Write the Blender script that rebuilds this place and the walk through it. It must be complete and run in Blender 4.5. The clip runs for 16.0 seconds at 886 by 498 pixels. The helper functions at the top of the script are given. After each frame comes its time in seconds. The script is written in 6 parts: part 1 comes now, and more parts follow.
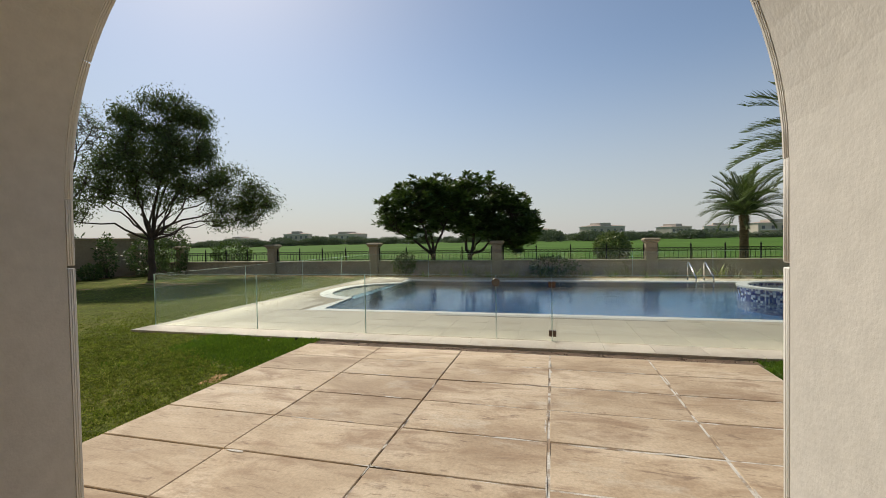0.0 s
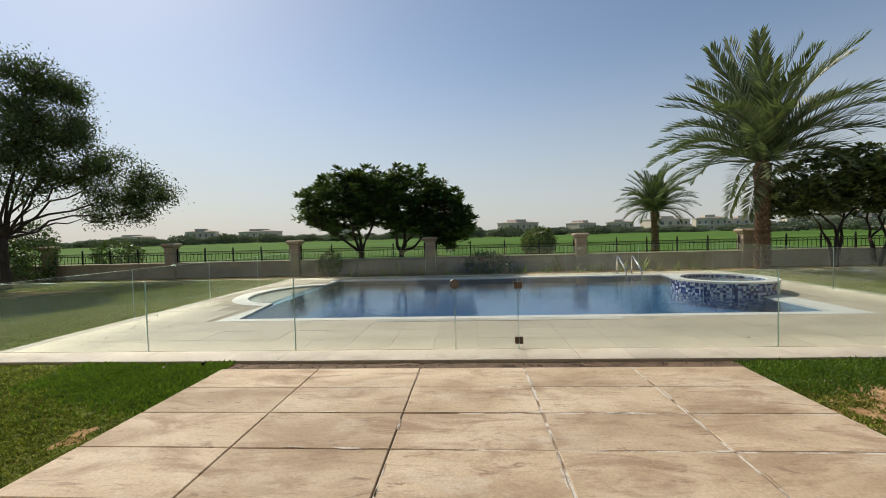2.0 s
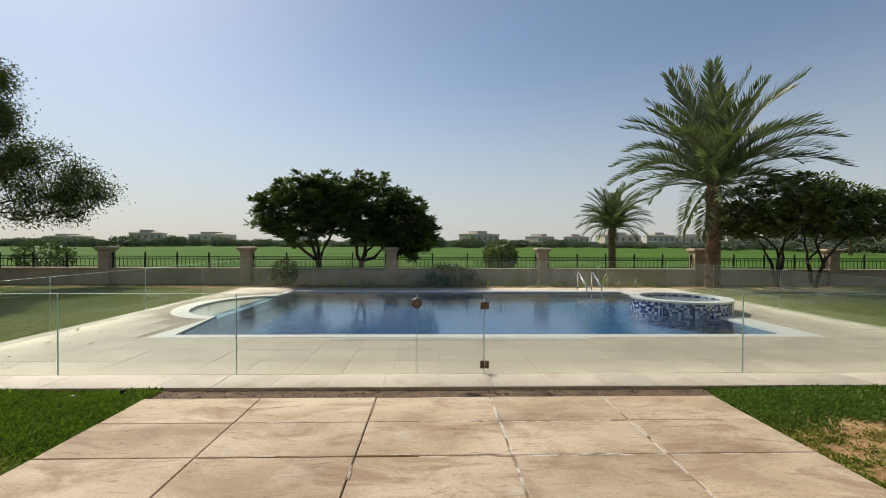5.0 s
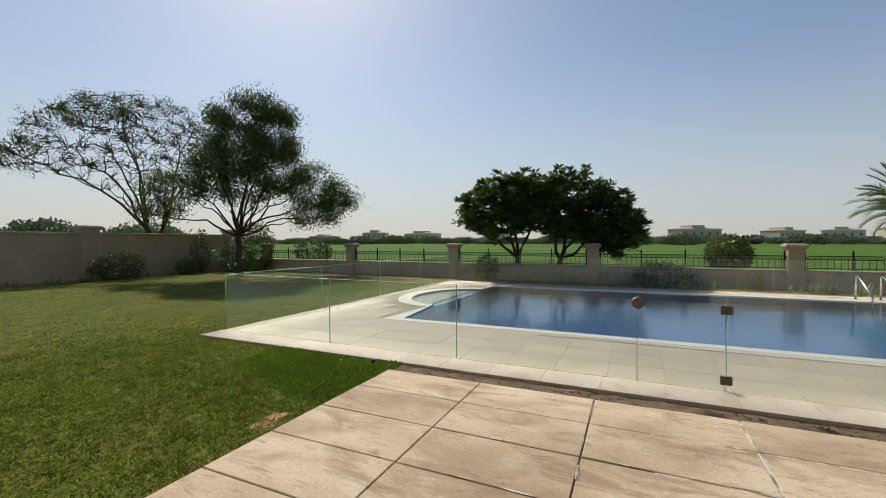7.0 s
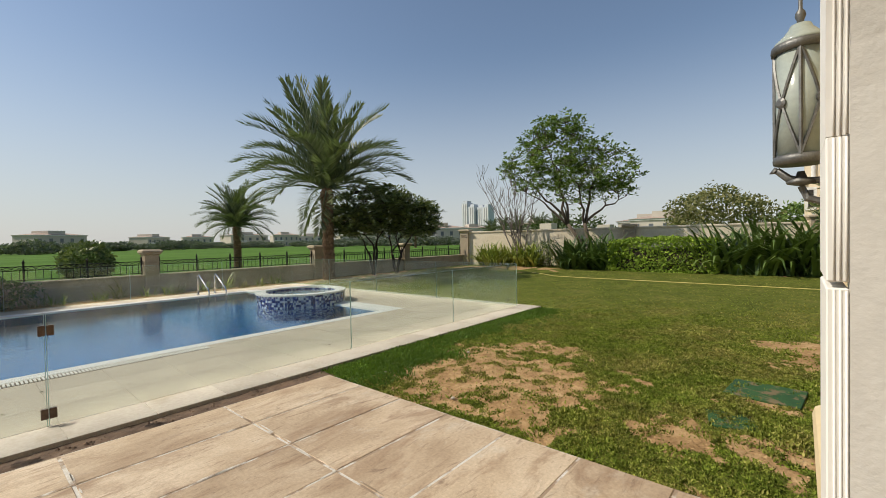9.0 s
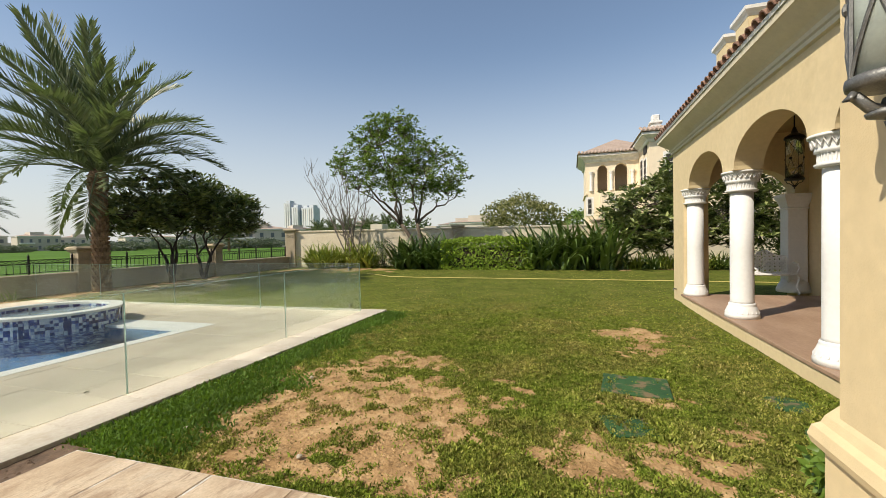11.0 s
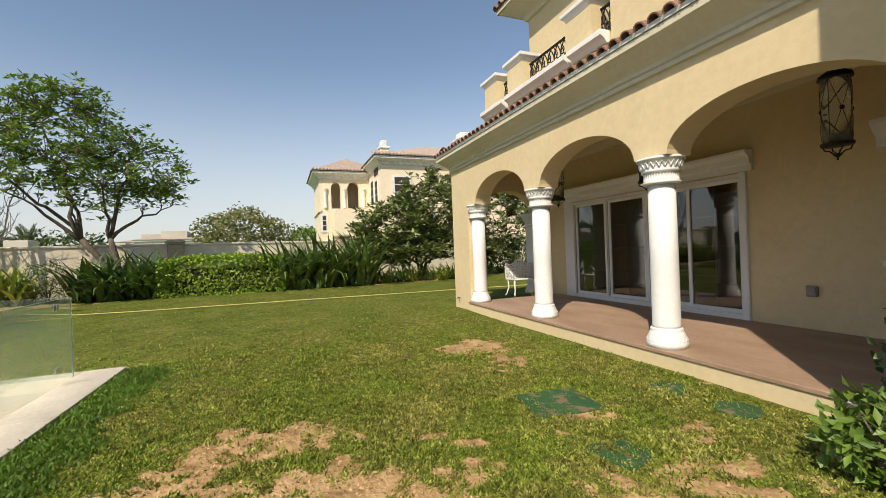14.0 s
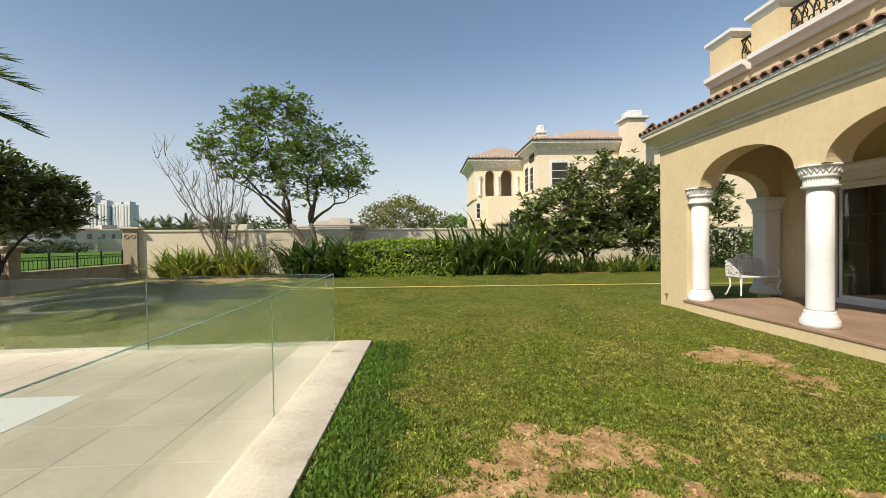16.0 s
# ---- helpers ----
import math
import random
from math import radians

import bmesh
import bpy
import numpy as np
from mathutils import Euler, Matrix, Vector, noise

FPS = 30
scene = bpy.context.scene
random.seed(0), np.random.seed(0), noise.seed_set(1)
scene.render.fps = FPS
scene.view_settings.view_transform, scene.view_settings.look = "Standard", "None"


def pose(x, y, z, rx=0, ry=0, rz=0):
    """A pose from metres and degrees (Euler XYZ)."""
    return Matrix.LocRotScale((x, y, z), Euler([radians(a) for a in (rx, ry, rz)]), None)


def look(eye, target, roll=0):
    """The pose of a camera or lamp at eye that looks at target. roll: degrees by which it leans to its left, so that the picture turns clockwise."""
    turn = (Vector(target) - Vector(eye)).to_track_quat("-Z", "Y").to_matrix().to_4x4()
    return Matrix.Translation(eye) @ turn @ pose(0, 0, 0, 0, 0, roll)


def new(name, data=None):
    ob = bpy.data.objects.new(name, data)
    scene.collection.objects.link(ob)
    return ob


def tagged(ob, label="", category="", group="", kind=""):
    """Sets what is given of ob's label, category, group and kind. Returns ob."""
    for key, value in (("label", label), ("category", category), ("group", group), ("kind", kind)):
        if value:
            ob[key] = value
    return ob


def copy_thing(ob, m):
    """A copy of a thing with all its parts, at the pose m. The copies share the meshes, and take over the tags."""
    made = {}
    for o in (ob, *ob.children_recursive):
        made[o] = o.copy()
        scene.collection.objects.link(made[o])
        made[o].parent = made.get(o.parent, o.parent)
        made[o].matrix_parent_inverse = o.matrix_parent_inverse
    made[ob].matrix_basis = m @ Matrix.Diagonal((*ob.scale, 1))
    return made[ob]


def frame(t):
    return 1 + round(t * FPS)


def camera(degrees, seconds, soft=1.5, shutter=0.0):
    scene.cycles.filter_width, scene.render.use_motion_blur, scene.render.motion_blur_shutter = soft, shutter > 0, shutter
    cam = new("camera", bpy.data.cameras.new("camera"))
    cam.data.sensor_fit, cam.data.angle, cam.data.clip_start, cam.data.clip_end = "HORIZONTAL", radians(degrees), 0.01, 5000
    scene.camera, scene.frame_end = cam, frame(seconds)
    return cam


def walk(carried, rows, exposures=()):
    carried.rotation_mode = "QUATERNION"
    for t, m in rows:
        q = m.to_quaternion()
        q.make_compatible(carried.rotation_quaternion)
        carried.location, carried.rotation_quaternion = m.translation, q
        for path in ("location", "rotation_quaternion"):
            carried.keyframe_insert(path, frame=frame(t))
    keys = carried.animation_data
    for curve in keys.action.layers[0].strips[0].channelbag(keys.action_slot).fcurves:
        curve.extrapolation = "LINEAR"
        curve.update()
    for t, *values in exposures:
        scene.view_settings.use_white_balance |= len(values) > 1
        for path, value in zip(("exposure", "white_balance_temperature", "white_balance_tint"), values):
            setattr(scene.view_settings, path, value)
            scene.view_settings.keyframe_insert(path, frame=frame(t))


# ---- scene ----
cam = camera(93.3, 16.0, soft=0.7)
PATH = [
    (0, (0.286, 0.2, 1.517), (-0.217, 2.136, 1.473), -1.1),
    (0.5, (0.186, 0.486, 1.512), (-0.314, 2.422, 1.47), -1.1),
    (1, (0.005, 0.781, 1.506), (-0.429, 2.733, 1.469), -1.2),
    (1.5, (-0.182, 0.929, 1.522), (-0.523, 2.898, 1.464), -1.3),
    (2, (-0.315, 1.085, 1.504), (-0.448, 3.079, 1.436), -1.5),
    (2.5, (-0.316, 1.291, 1.499), (-0.196, 3.285, 1.416), -1.2),
    (3, (-0.243, 1.412, 1.521), (0.154, 3.37, 1.439), -0.8),
    (5.5, (-0.44, 1.468, 1.577), (-0.696, 3.451, 1.567), 0.8),
    (6, (-0.529, 1.421, 1.571), (-1.211, 3.302, 1.56), 0.6),
    (6.5, (-0.573, 1.401, 1.559), (-1.512, 3.167, 1.536), 0.2),
    (7, (-0.588, 1.465, 1.544), (-1.417, 3.285, 1.505), -0.1),
    (7.5, (-0.517, 1.566, 1.525), (-0.925, 3.524, 1.488), -0.2),
    (8, (-0.422, 1.584, 1.55), (-0.14, 3.564, 1.51), -1.0),
    (8.5, (-0.376, 1.589, 1.538), (0.582, 3.344, 1.509), -0.7),
    (8.9, (-0.256, 1.607, 1.538), (1.173, 3.005, 1.496), -1.1),
    (9, (-0.213, 1.583, 1.534), (1.307, 2.882, 1.493), -1.2),
    (9.2, (-0.138, 1.602, 1.508), (1.464, 2.799, 1.477), -1.7),
    (11.3, (0.699, 2.591, 1.409), (2.652, 3.018, 1.357), -1.0),
    (11.5, (0.783, 2.706, 1.395), (2.76, 3.003, 1.343), -0.9),
    (12, (1.023, 2.982, 1.378), (3.021, 2.905, 1.343), -0.1),
    (12.5, (1.27, 3.208, 1.384), (3.23, 2.81, 1.371), 0.1),
    (13, (1.429, 3.489, 1.398), (3.306, 2.8, 1.408), -0.1),
    (13.5, (1.557, 3.763, 1.405), (3.384, 2.95, 1.408), -0.9),
    (14, (1.781, 4.108, 1.382), (3.648, 3.392, 1.38), -2.2),
    (14.5, (1.905, 4.453, 1.399), (3.823, 3.884, 1.384), -2.9),
    (15, (2.018, 4.784, 1.355), (3.965, 4.327, 1.319), -1.9),
    (15.5, (2.236, 4.998, 1.354), (4.207, 4.662, 1.311), -1.2),
    (16, (2.429, 5.298, 1.397), (4.426, 5.207, 1.357), -0.9),
]
walk(cam, [(t, look(eye, target, roll)) for t, eye, target, roll in PATH],
     exposures=[(0, -0.28, 6850, 10), (1.5, -0.25, 6850, 10), (2.5, -0.17, 6850, 10), (3.2, -0.18, 6850, 10), (5.3, -0.2, 6850, 10), (6.5, -0.27, 6850, 10), (7.2, -0.27, 6850, 10), (8.0, -0.2, 6850, 10), (9.2, -0.08, 6850, 10), (11.3, 0.22, 7000, 10), (16, 0.22, 7000, 10)])

# ---- light ----
SUN_YAW, SUN_EL = 45.0, 45.0   # the sun stands towards -x +y
world = bpy.data.worlds.new("sky")
scene.world = world
world.use_nodes = True
wn = world.node_tree
wn.nodes.clear()
sky = wn.nodes.new("ShaderNodeTexSky")
sky.sky_type, sky.sun_disc = "NISHITA", False
sky.sun_elevation, sky.sun_rotation = radians(SUN_EL), radians(-SUN_YAW)
sky.air_density, sky.dust_density, sky.ozone_density, sky.altitude = 1.0, 0.6, 1.0, 0
bg = wn.nodes.new("ShaderNodeBackground")
bg.inputs["Strength"].default_value = 0.128
wo = wn.nodes.new("ShaderNodeOutputWorld")
# dust haze that pales the sky towards the horizon, all the way round
wc = wn.nodes.new("ShaderNodeTexCoord")
ws = wn.nodes.new("ShaderNodeSeparateXYZ")
wr = wn.nodes.new("ShaderNodeMapRange")
wr.interpolation_type = "SMOOTHSTEP"
for _k, _v in (("From Min", -0.05), ("From Max", 0.42), ("To Min", 0.85), ("To Max", 0.0)):
    wr.inputs[_k].default_value = _v
wm = wn.nodes.new("ShaderNodeMix")
wm.data_type = "RGBA"
wm.inputs[7].default_value = (4.5, 4.8, 5.2, 1)
wn.links.new(wc.outputs["Generated"], ws.inputs[0])
wn.links.new(ws.outputs["Z"], wr.inputs["Value"])
wn.links.new(wr.outputs["Result"], wm.inputs[0])
wn.links.new(sky.outputs[0], wm.inputs[6])
wn.links.new(wm.outputs[2], bg.inputs[0])
wn.links.new(bg.outputs[0], wo.inputs[0])
sun = new("sun", bpy.data.lights.new("sun", "SUN"))
sun.data.energy, sun.data.angle, sun.data.color = 4.6, radians(0.6), (1.0, 0.94, 0.84)
_d = Vector((-math.sin(radians(SUN_YAW)) * math.cos(radians(SUN_EL)), math.cos(radians(SUN_YAW)) * math.cos(radians(SUN_EL)), math.sin(radians(SUN_EL))))
sun.matrix_world = look(_d * 30, (0, 0, 0))


# ---- helpers for building ----
def part(name, bm, material, parent, label="", smooth=False, kind=""):
    me = bpy.data.meshes.new(name)
    bm.normal_update()
    bm.to_mesh(me)
    bm.free()
    me.materials.append(material)
    if smooth:
        for p in me.polygons:
            p.use_smooth = True
    ob = new(name, me)
    ob.parent = parent
    return tagged(ob, label=label, kind=kind)


def solo(name, bm, material, label, category, group="", kind="", smooth=False):
    ob = part(name, bm, material, None, smooth=smooth)
    return tagged(ob, label, category, group, kind)


def thing(name, loc, label, category, group="", kind=""):
    ob = new(name)
    ob.location = loc
    ob.empty_display_size = 0.1
    return tagged(ob, label, category, group, kind)


def piece(name, me, parent, loc=(0, 0, 0), rz=0.0, scale=(1, 1, 1)):
    ob = new(name, me)
    ob.parent = parent
    ob.matrix_basis = Matrix.LocRotScale(loc, Euler((0, 0, rz)), scale)
    return ob


def mesh_of(name, bm, material, smooth=False):
    me = bpy.data.meshes.new(name)
    bm.normal_update()
    bm.to_mesh(me)
    bm.free()
    me.materials.append(material)
    if smooth:
        for p in me.polygons:
            p.use_smooth = True
    return me


def bx(bm, x0, x1, y0, y1, z0, z1, bev=0.0):
    v = [bm.verts.new((x, y, z)) for x in (x0, x1) for y in (y0, y1) for z in (z0, z1)]
    fs = [bm.faces.new([v[i] for i in q]) for q in ((0, 1, 3, 2), (4, 6, 7, 5), (0, 4, 5, 1), (2, 3, 7, 6), (0, 2, 6, 4), (1, 5, 7, 3))]
    if bev:
        es = list({e for f in fs for e in f.edges})
        bmesh.ops.bevel(bm, geom=es, offset=bev, segments=1, affect="EDGES", profile=0.5)
    return bm


def box(x0, x1, y0, y1, z0, z1, bev=0.0):
    return bx(bmesh.new(), x0, x1, y0, y1, z0, z1, bev)


def tube(bm, pts, radii, n=8, cap=True):
    pts = [Vector(p) for p in pts]
    rings = []
    ref = Vector((0.31, 0.17, 0.93)).normalized()
    for i, p in enumerate(pts):
        d = (pts[min(i + 1, len(pts) - 1)] - pts[max(i - 1, 0)]).normalized()
        a = d.cross(ref if abs(d.dot(ref)) < 0.95 else Vector((1, 0, 0))).normalized()
        b = d.cross(a)
        r = radii[i] if isinstance(radii, (list, tuple)) else radii
        rings.append([bm.verts.new(p + r * (math.cos(2 * math.pi * k / n) * a + math.sin(2 * math.pi * k / n) * b)) for k in range(n)])
    for r0, r1 in zip(rings, rings[1:]):
        for k in range(n):
            bm.faces.new((r0[k], r0[(k + 1) % n], r1[(k + 1) % n], r1[k]))
    if cap:
        bm.faces.new(rings[0][::-1])
        bm.faces.new(rings[-1])
    return bm


def lathe(bm, prof, n=24, c=(0, 0), cap=True):
    rings = [[bm.verts.new((c[0] + r * math.cos(2 * math.pi * k / n), c[1] + r * math.sin(2 * math.pi * k / n), z)) for k in range(n)] for r, z in prof]
    for r0, r1 in zip(rings, rings[1:]):
        for k in range(n):
            bm.faces.new((r0[k], r0[(k + 1) % n], r1[(k + 1) % n], r1[k]))
    if cap:
        bm.faces.new(rings[0][::-1])
        bm.faces.new(rings[-1])
    return bm


def sweep(bm, prof, path, closed=False):
    """A profile of (out, z) swept along a level path of (x, y); out is to the path's left."""
    n = len(path)
    rings = []
    for i, p in enumerate(path):
        p = Vector(p)
        a = Vector(path[(i - 1) % n]) if (i or closed) else None
        b = Vector(path[(i + 1) % n]) if (i < n - 1 or closed) else None
        d0 = (p - a).normalized() if a is not None else (b - p).normalized()
        d1 = (b - p).normalized() if b is not None else d0
        n0, n1 = Vector((-d0.y, d0.x)), Vector((-d1.y, d1.x))
        m = (n0 + n1).normalized()
        m /= max(0.3, m.dot(n0))
        rings.append([bm.verts.new((p.x + m.x * o, p.y + m.y * o, z)) for o, z in prof])
    k = len(prof)
    for i in range(n if closed else n - 1):
        r0, r1 = rings[i], rings[(i + 1) % n]
        for j in range(k):
            bm.faces.new((r0[j], r1[j], r1[(j + 1) % k], r0[(j + 1) % k]))
    if not closed:
        bm.faces.new(rings[0])
        bm.faces.new(rings[-1][::-1])
    bmesh.ops.recalc_face_normals(bm, faces=bm.faces)
    return bm


def poly_slab(outer, inner, z0, z1):
    """A level slab with one hole."""
    from mathutils.geometry import tessellate_polygon
    bm = bmesh.new()
    loops = [outer] + ([inner] if inner else [])
    flat = [p for l in loops for p in l]
    top = [bm.verts.new((x, y, z1)) for x, y in flat]
    bot = [bm.verts.new((x, y, z0)) for x, y in flat]
    for t in tessellate_polygon([[Vector((x, y, 0)) for x, y in l] for l in loops]):
        bm.faces.new([top[i] for i in t])
        bm.faces.new([bot[i] for i in reversed(t)])
    o = 0
    for l in loops:
        n = len(l)
        for i in range(n):
            a, b = o + i, o + (i + 1) % n
            bm.faces.new((top[a], top[b], bot[b], bot[a]))
        o += n
    bmesh.ops.recalc_face_normals(bm, faces=bm.faces)
    return bm


# ---- materials ----
def nodes_of(name):
    m = bpy.data.materials.new(name)
    m.use_nodes = True
    nt = m.node_tree
    return m, nt, nt.nodes["Principled BSDF"], nt.nodes["Material Output"]


def ramp_node(nt, fac, stops):
    r = nt.nodes.new("ShaderNodeValToRGB")
    while len(r.color_ramp.elements) < len(stops):
        r.color_ramp.elements.new(0.5)
    for e, (p, c) in zip(r.color_ramp.elements, stops):
        e.position, e.color = p, (*c, 1)
    nt.links.new(fac, r.inputs[0])
    return r.outputs[0]


def noise_node(nt, scale, detail=5, stretch=(1, 1, 1), rough=0.55, dist=0.0):
    g = nt.nodes.new("ShaderNodeNewGeometry")
    mp = nt.nodes.new("ShaderNodeMapping")
    mp.inputs["Scale"].default_value = stretch
    nt.links.new(g.outputs["Position"], mp.inputs[0])
    t = nt.nodes.new("ShaderNodeTexNoise")
    t.inputs["Scale"].default_value, t.inputs["Detail"].default_value, t.inputs["Roughness"].default_value, t.inputs["Distortion"].default_value = scale, detail, rough, dist
    nt.links.new(mp.outputs[0], t.inputs["Vector"])
    return t.outputs["Fac"]


def mixc(nt, fac, a, b, mode="MIX"):
    m = nt.nodes.new("ShaderNodeMix")
    m.data_type, m.blend_type = "RGBA", mode
    for sock, v in ((m.inputs[0], fac), (m.inputs[6], a), (m.inputs[7], b)):
        if isinstance(v, (int, float)):
            sock.default_value = v
        elif isinstance(v, tuple):
            sock.default_value = (*v, 1)
        else:
            nt.links.new(v, sock)
    return m.outputs[2]


def add_bump(nt, bsdf, height, strength, dist=0.01):
    b = nt.nodes.new("ShaderNodeBump")
    b.inputs["Strength"].default_value, b.inputs["Distance"].default_value = strength, dist
    nt.links.new(height, b.inputs["Height"])
    nt.links.new(b.outputs[0], bsdf.inputs["Normal"])


def mat(name, c1, c2, scale=3.0, rough=0.7, bump=0.25, bscale=80.0, bdist=0.004, metal=0.0, stretch=(1, 1, 1), rnd=0.0, fine=0.12, dirt=None, dirt_at=(0.58, 0.72), dirt_scale=1.2):
    """Two scales of variation, a random shade per object, optional stains, and fine relief."""
    m, nt, b, _ = nodes_of(name)
    col = ramp_node(nt, noise_node(nt, scale, 6, stretch), [(0.3, c1), (0.7, c2)])
    grain = ramp_node(nt, noise_node(nt, scale * 14, 3, stretch), [(0.25, (1 - fine * 2,) * 3), (0.75, (1 + fine,) * 3)])
    col = mixc(nt, 1.0, col, grain, "MULTIPLY")
    if dirt:
        f = ramp_node(nt, noise_node(nt, dirt_scale, 7, stretch, 0.65), [(dirt_at[0], (0, 0, 0)), (dirt_at[1], (1, 1, 1))])
        col = mixc(nt, f, col, dirt)
    if rnd:
        oi = nt.nodes.new("ShaderNodeObjectInfo")
        v = ramp_node(nt, oi.outputs["Random"], [(0.0, (1 - rnd,) * 3), (1.0, (1 + rnd,) * 3)])
        col = mixc(nt, 1.0, col, v, "MULTIPLY")
    nt.links.new(col, b.inputs["Base Color"])
    b.inputs["Roughness"].default_value, b.inputs["Metallic"].default_value = rough, metal
    if bump:
        add_bump(nt, b, noise_node(nt, bscale, 4, stretch), bump, bdist)
    return m


def leaf_mat(name, c1, c2, rough=0.5, trans=0.22, tcol=(0.25, 0.4, 0.05)):
    m, nt, b, out = nodes_of(name)
    g = nt.nodes.new("ShaderNodeNewGeometry")
    col = ramp_node(nt, g.outputs["Random Per Island"], [(0.0, c1), (1.0, c2)])
    big = ramp_node(nt, noise_node(nt, 1.3, 2), [(0.3, (0.75,) * 3), (0.7, (1.2,) * 3)])
    col = mixc(nt, 1.0, col, big, "MULTIPLY")
    nt.links.new(col, b.inputs["Base Color"])
    b.inputs["Roughness"].default_value = rough
    t = nt.nodes.new("ShaderNodeBsdfTranslucent")
    nt.links.new(mixc(nt, 0.5, col, tcol), t.inputs[0])
    mx = nt.nodes.new("ShaderNodeMixShader")
    mx.inputs[0].default_value = trans
    nt.links.new(b.outputs[0], mx.inputs[1])
    nt.links.new(t.outputs[0], mx.inputs[2])
    nt.links.new(mx.outputs[0], out.inputs[0])
    return m


M_yellow = mat("yellow_render", (0.616, 0.488, 0.282), (0.669, 0.541, 0.326), 0.9, 0.85, 0.35, 120, fine=0.04, dirt=(0.528, 0.414, 0.229), dirt_at=(0.62, 0.8))
M_white = mat("white_paint", (0.686, 0.678, 0.651), (0.739, 0.73, 0.704), 1.5, 0.7, 0.25, 90, fine=0.03, dirt=(0.598, 0.581, 0.528), dirt_at=(0.64, 0.8))
M_cream = mat("cream_stone", (0.634, 0.607, 0.546), (0.704, 0.678, 0.616), 1.2, 0.8, 0.4, 70, fine=0.04, dirt=(0.484, 0.44, 0.378), dirt_at=(0.62, 0.78))
# lighter copy of the arch stone, sun on the face put into its colour
M_face = mat("sunlit_painted_stone", (0.8, 0.775, 0.71), (0.84, 0.815, 0.755), 1.2, 0.6, 0.12, 50, fine=0.02, dirt=(0.72, 0.68, 0.6), dirt_at=(0.64, 0.8))
M_soffit = mat("soffit_paint", (0.56, 0.5, 0.365), (0.63, 0.565, 0.425), 1.1, 0.8, 0.25, 90, fine=0.04, dirt=(0.46, 0.41, 0.3), dirt_at=(0.6, 0.8))
# one wall render in two copies: darkened for shade, lightened for the sunlit east
M_wall = mat("shaded_wall_render", (0.39, 0.315, 0.215), (0.46, 0.375, 0.265), 0.8, 0.9, 0.4, 60, fine=0.06, dirt=(0.31, 0.25, 0.17), dirt_at=(0.56, 0.78))
M_walleast = mat("sunlit_wall_render", (0.7, 0.6, 0.44), (0.78, 0.68, 0.52), 0.8, 0.9, 0.4, 60, fine=0.05, dirt=(0.6, 0.5, 0.36), dirt_at=(0.58, 0.8))
# plinth tone darkened for its side away from the sun
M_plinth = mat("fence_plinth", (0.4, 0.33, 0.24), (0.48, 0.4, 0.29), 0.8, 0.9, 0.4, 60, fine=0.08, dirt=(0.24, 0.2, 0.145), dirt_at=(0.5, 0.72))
M_terrace, _nt, _b, _o = nodes_of("terrace_stone")
_oi = _nt.nodes.new("ShaderNodeObjectInfo")
_c = ramp_node(_nt, noise_node(_nt, 1.3, 8, (0.7, 1.3, 1), 0.6, 0.5), [(0.36, (0.4, 0.298, 0.195)), (0.5, (0.505, 0.393, 0.268)), (0.62, (0.6, 0.49, 0.355))])
_c = mixc(_nt, ramp_node(_nt, noise_node(_nt, 2.2, 9, (0.55, 1.4, 1), 0.66, 0.9), [(0.5, (0, 0, 0)), (0.64, (0.75,) * 3)]), _c, (0.29, 0.19, 0.115))
_c = mixc(_nt, ramp_node(_nt, noise_node(_nt, 5.0, 8, (0.5, 1.7, 1), 0.68, 1.0), [(0.59, (0, 0, 0)), (0.67, (0.7,) * 3)]), _c, (0.2, 0.13, 0.085))
_c = mixc(_nt, ramp_node(_nt, noise_node(_nt, 1.9, 9, (0.6, 1.0, 1), 0.72), [(0.55, (0, 0, 0)), (0.68, (0.6,) * 3)]), _c, (0.58, 0.52, 0.42))
_c = mixc(_nt, ramp_node(_nt, noise_node(_nt, 13, 7, (0.35, 1.9, 1), 0.72, 0.5), [(0.56, (0, 0, 0)), (0.66, (0.55,) * 3)]), _c, (0.24, 0.16, 0.105))
_c = mixc(_nt, 1.0, _c, ramp_node(_nt, noise_node(_nt, 45, 6, rough=0.7), [(0.3, (0.78,) * 3), (0.7, (1.1,) * 3)]), "MULTIPLY")
_c = mixc(_nt, 1.0, _c, ramp_node(_nt, _oi.outputs["Random"], [(0.0, (0.84, 0.81, 0.78)), (0.3, (0.97, 0.96, 0.95)), (1.0, (1.08, 1.08, 1.08))]), "MULTIPLY")
_nt.links.new(_c, _b.inputs["Base Color"])
_b.inputs["Roughness"].default_value = 0.8
add_bump(_nt, _b, noise_node(_nt, 22, 7, (0.7, 1.3, 1)), 0.4, 0.005)
M_grout = mat("white_grout", (0.546, 0.51, 0.44), (0.66, 0.625, 0.563), 5, 0.9, 0.6, 50, dirt=(0.29, 0.211, 0.141), dirt_at=(0.47, 0.56), dirt_scale=3.5)
M_deck = mat("deck_stone", (0.41, 0.352, 0.268), (0.48, 0.418, 0.325), 1.5, 0.65, 0.25, 50, rnd=0.07, fine=0.06, dirt=(0.37, 0.3, 0.21), dirt_at=(0.58, 0.8))
M_border = mat("deck_border_stone", (0.28, 0.25, 0.21), (0.345, 0.31, 0.265), 2.0, 0.75, 0.3, 50, rnd=0.1, fine=0.08, dirt=(0.21, 0.18, 0.14), dirt_at=(0.54, 0.72), dirt_scale=2.2)
M_coping = mat("white_coping", (0.598, 0.59, 0.546), (0.66, 0.651, 0.607), 2.0, 0.55, 0.2, 60, fine=0.04)
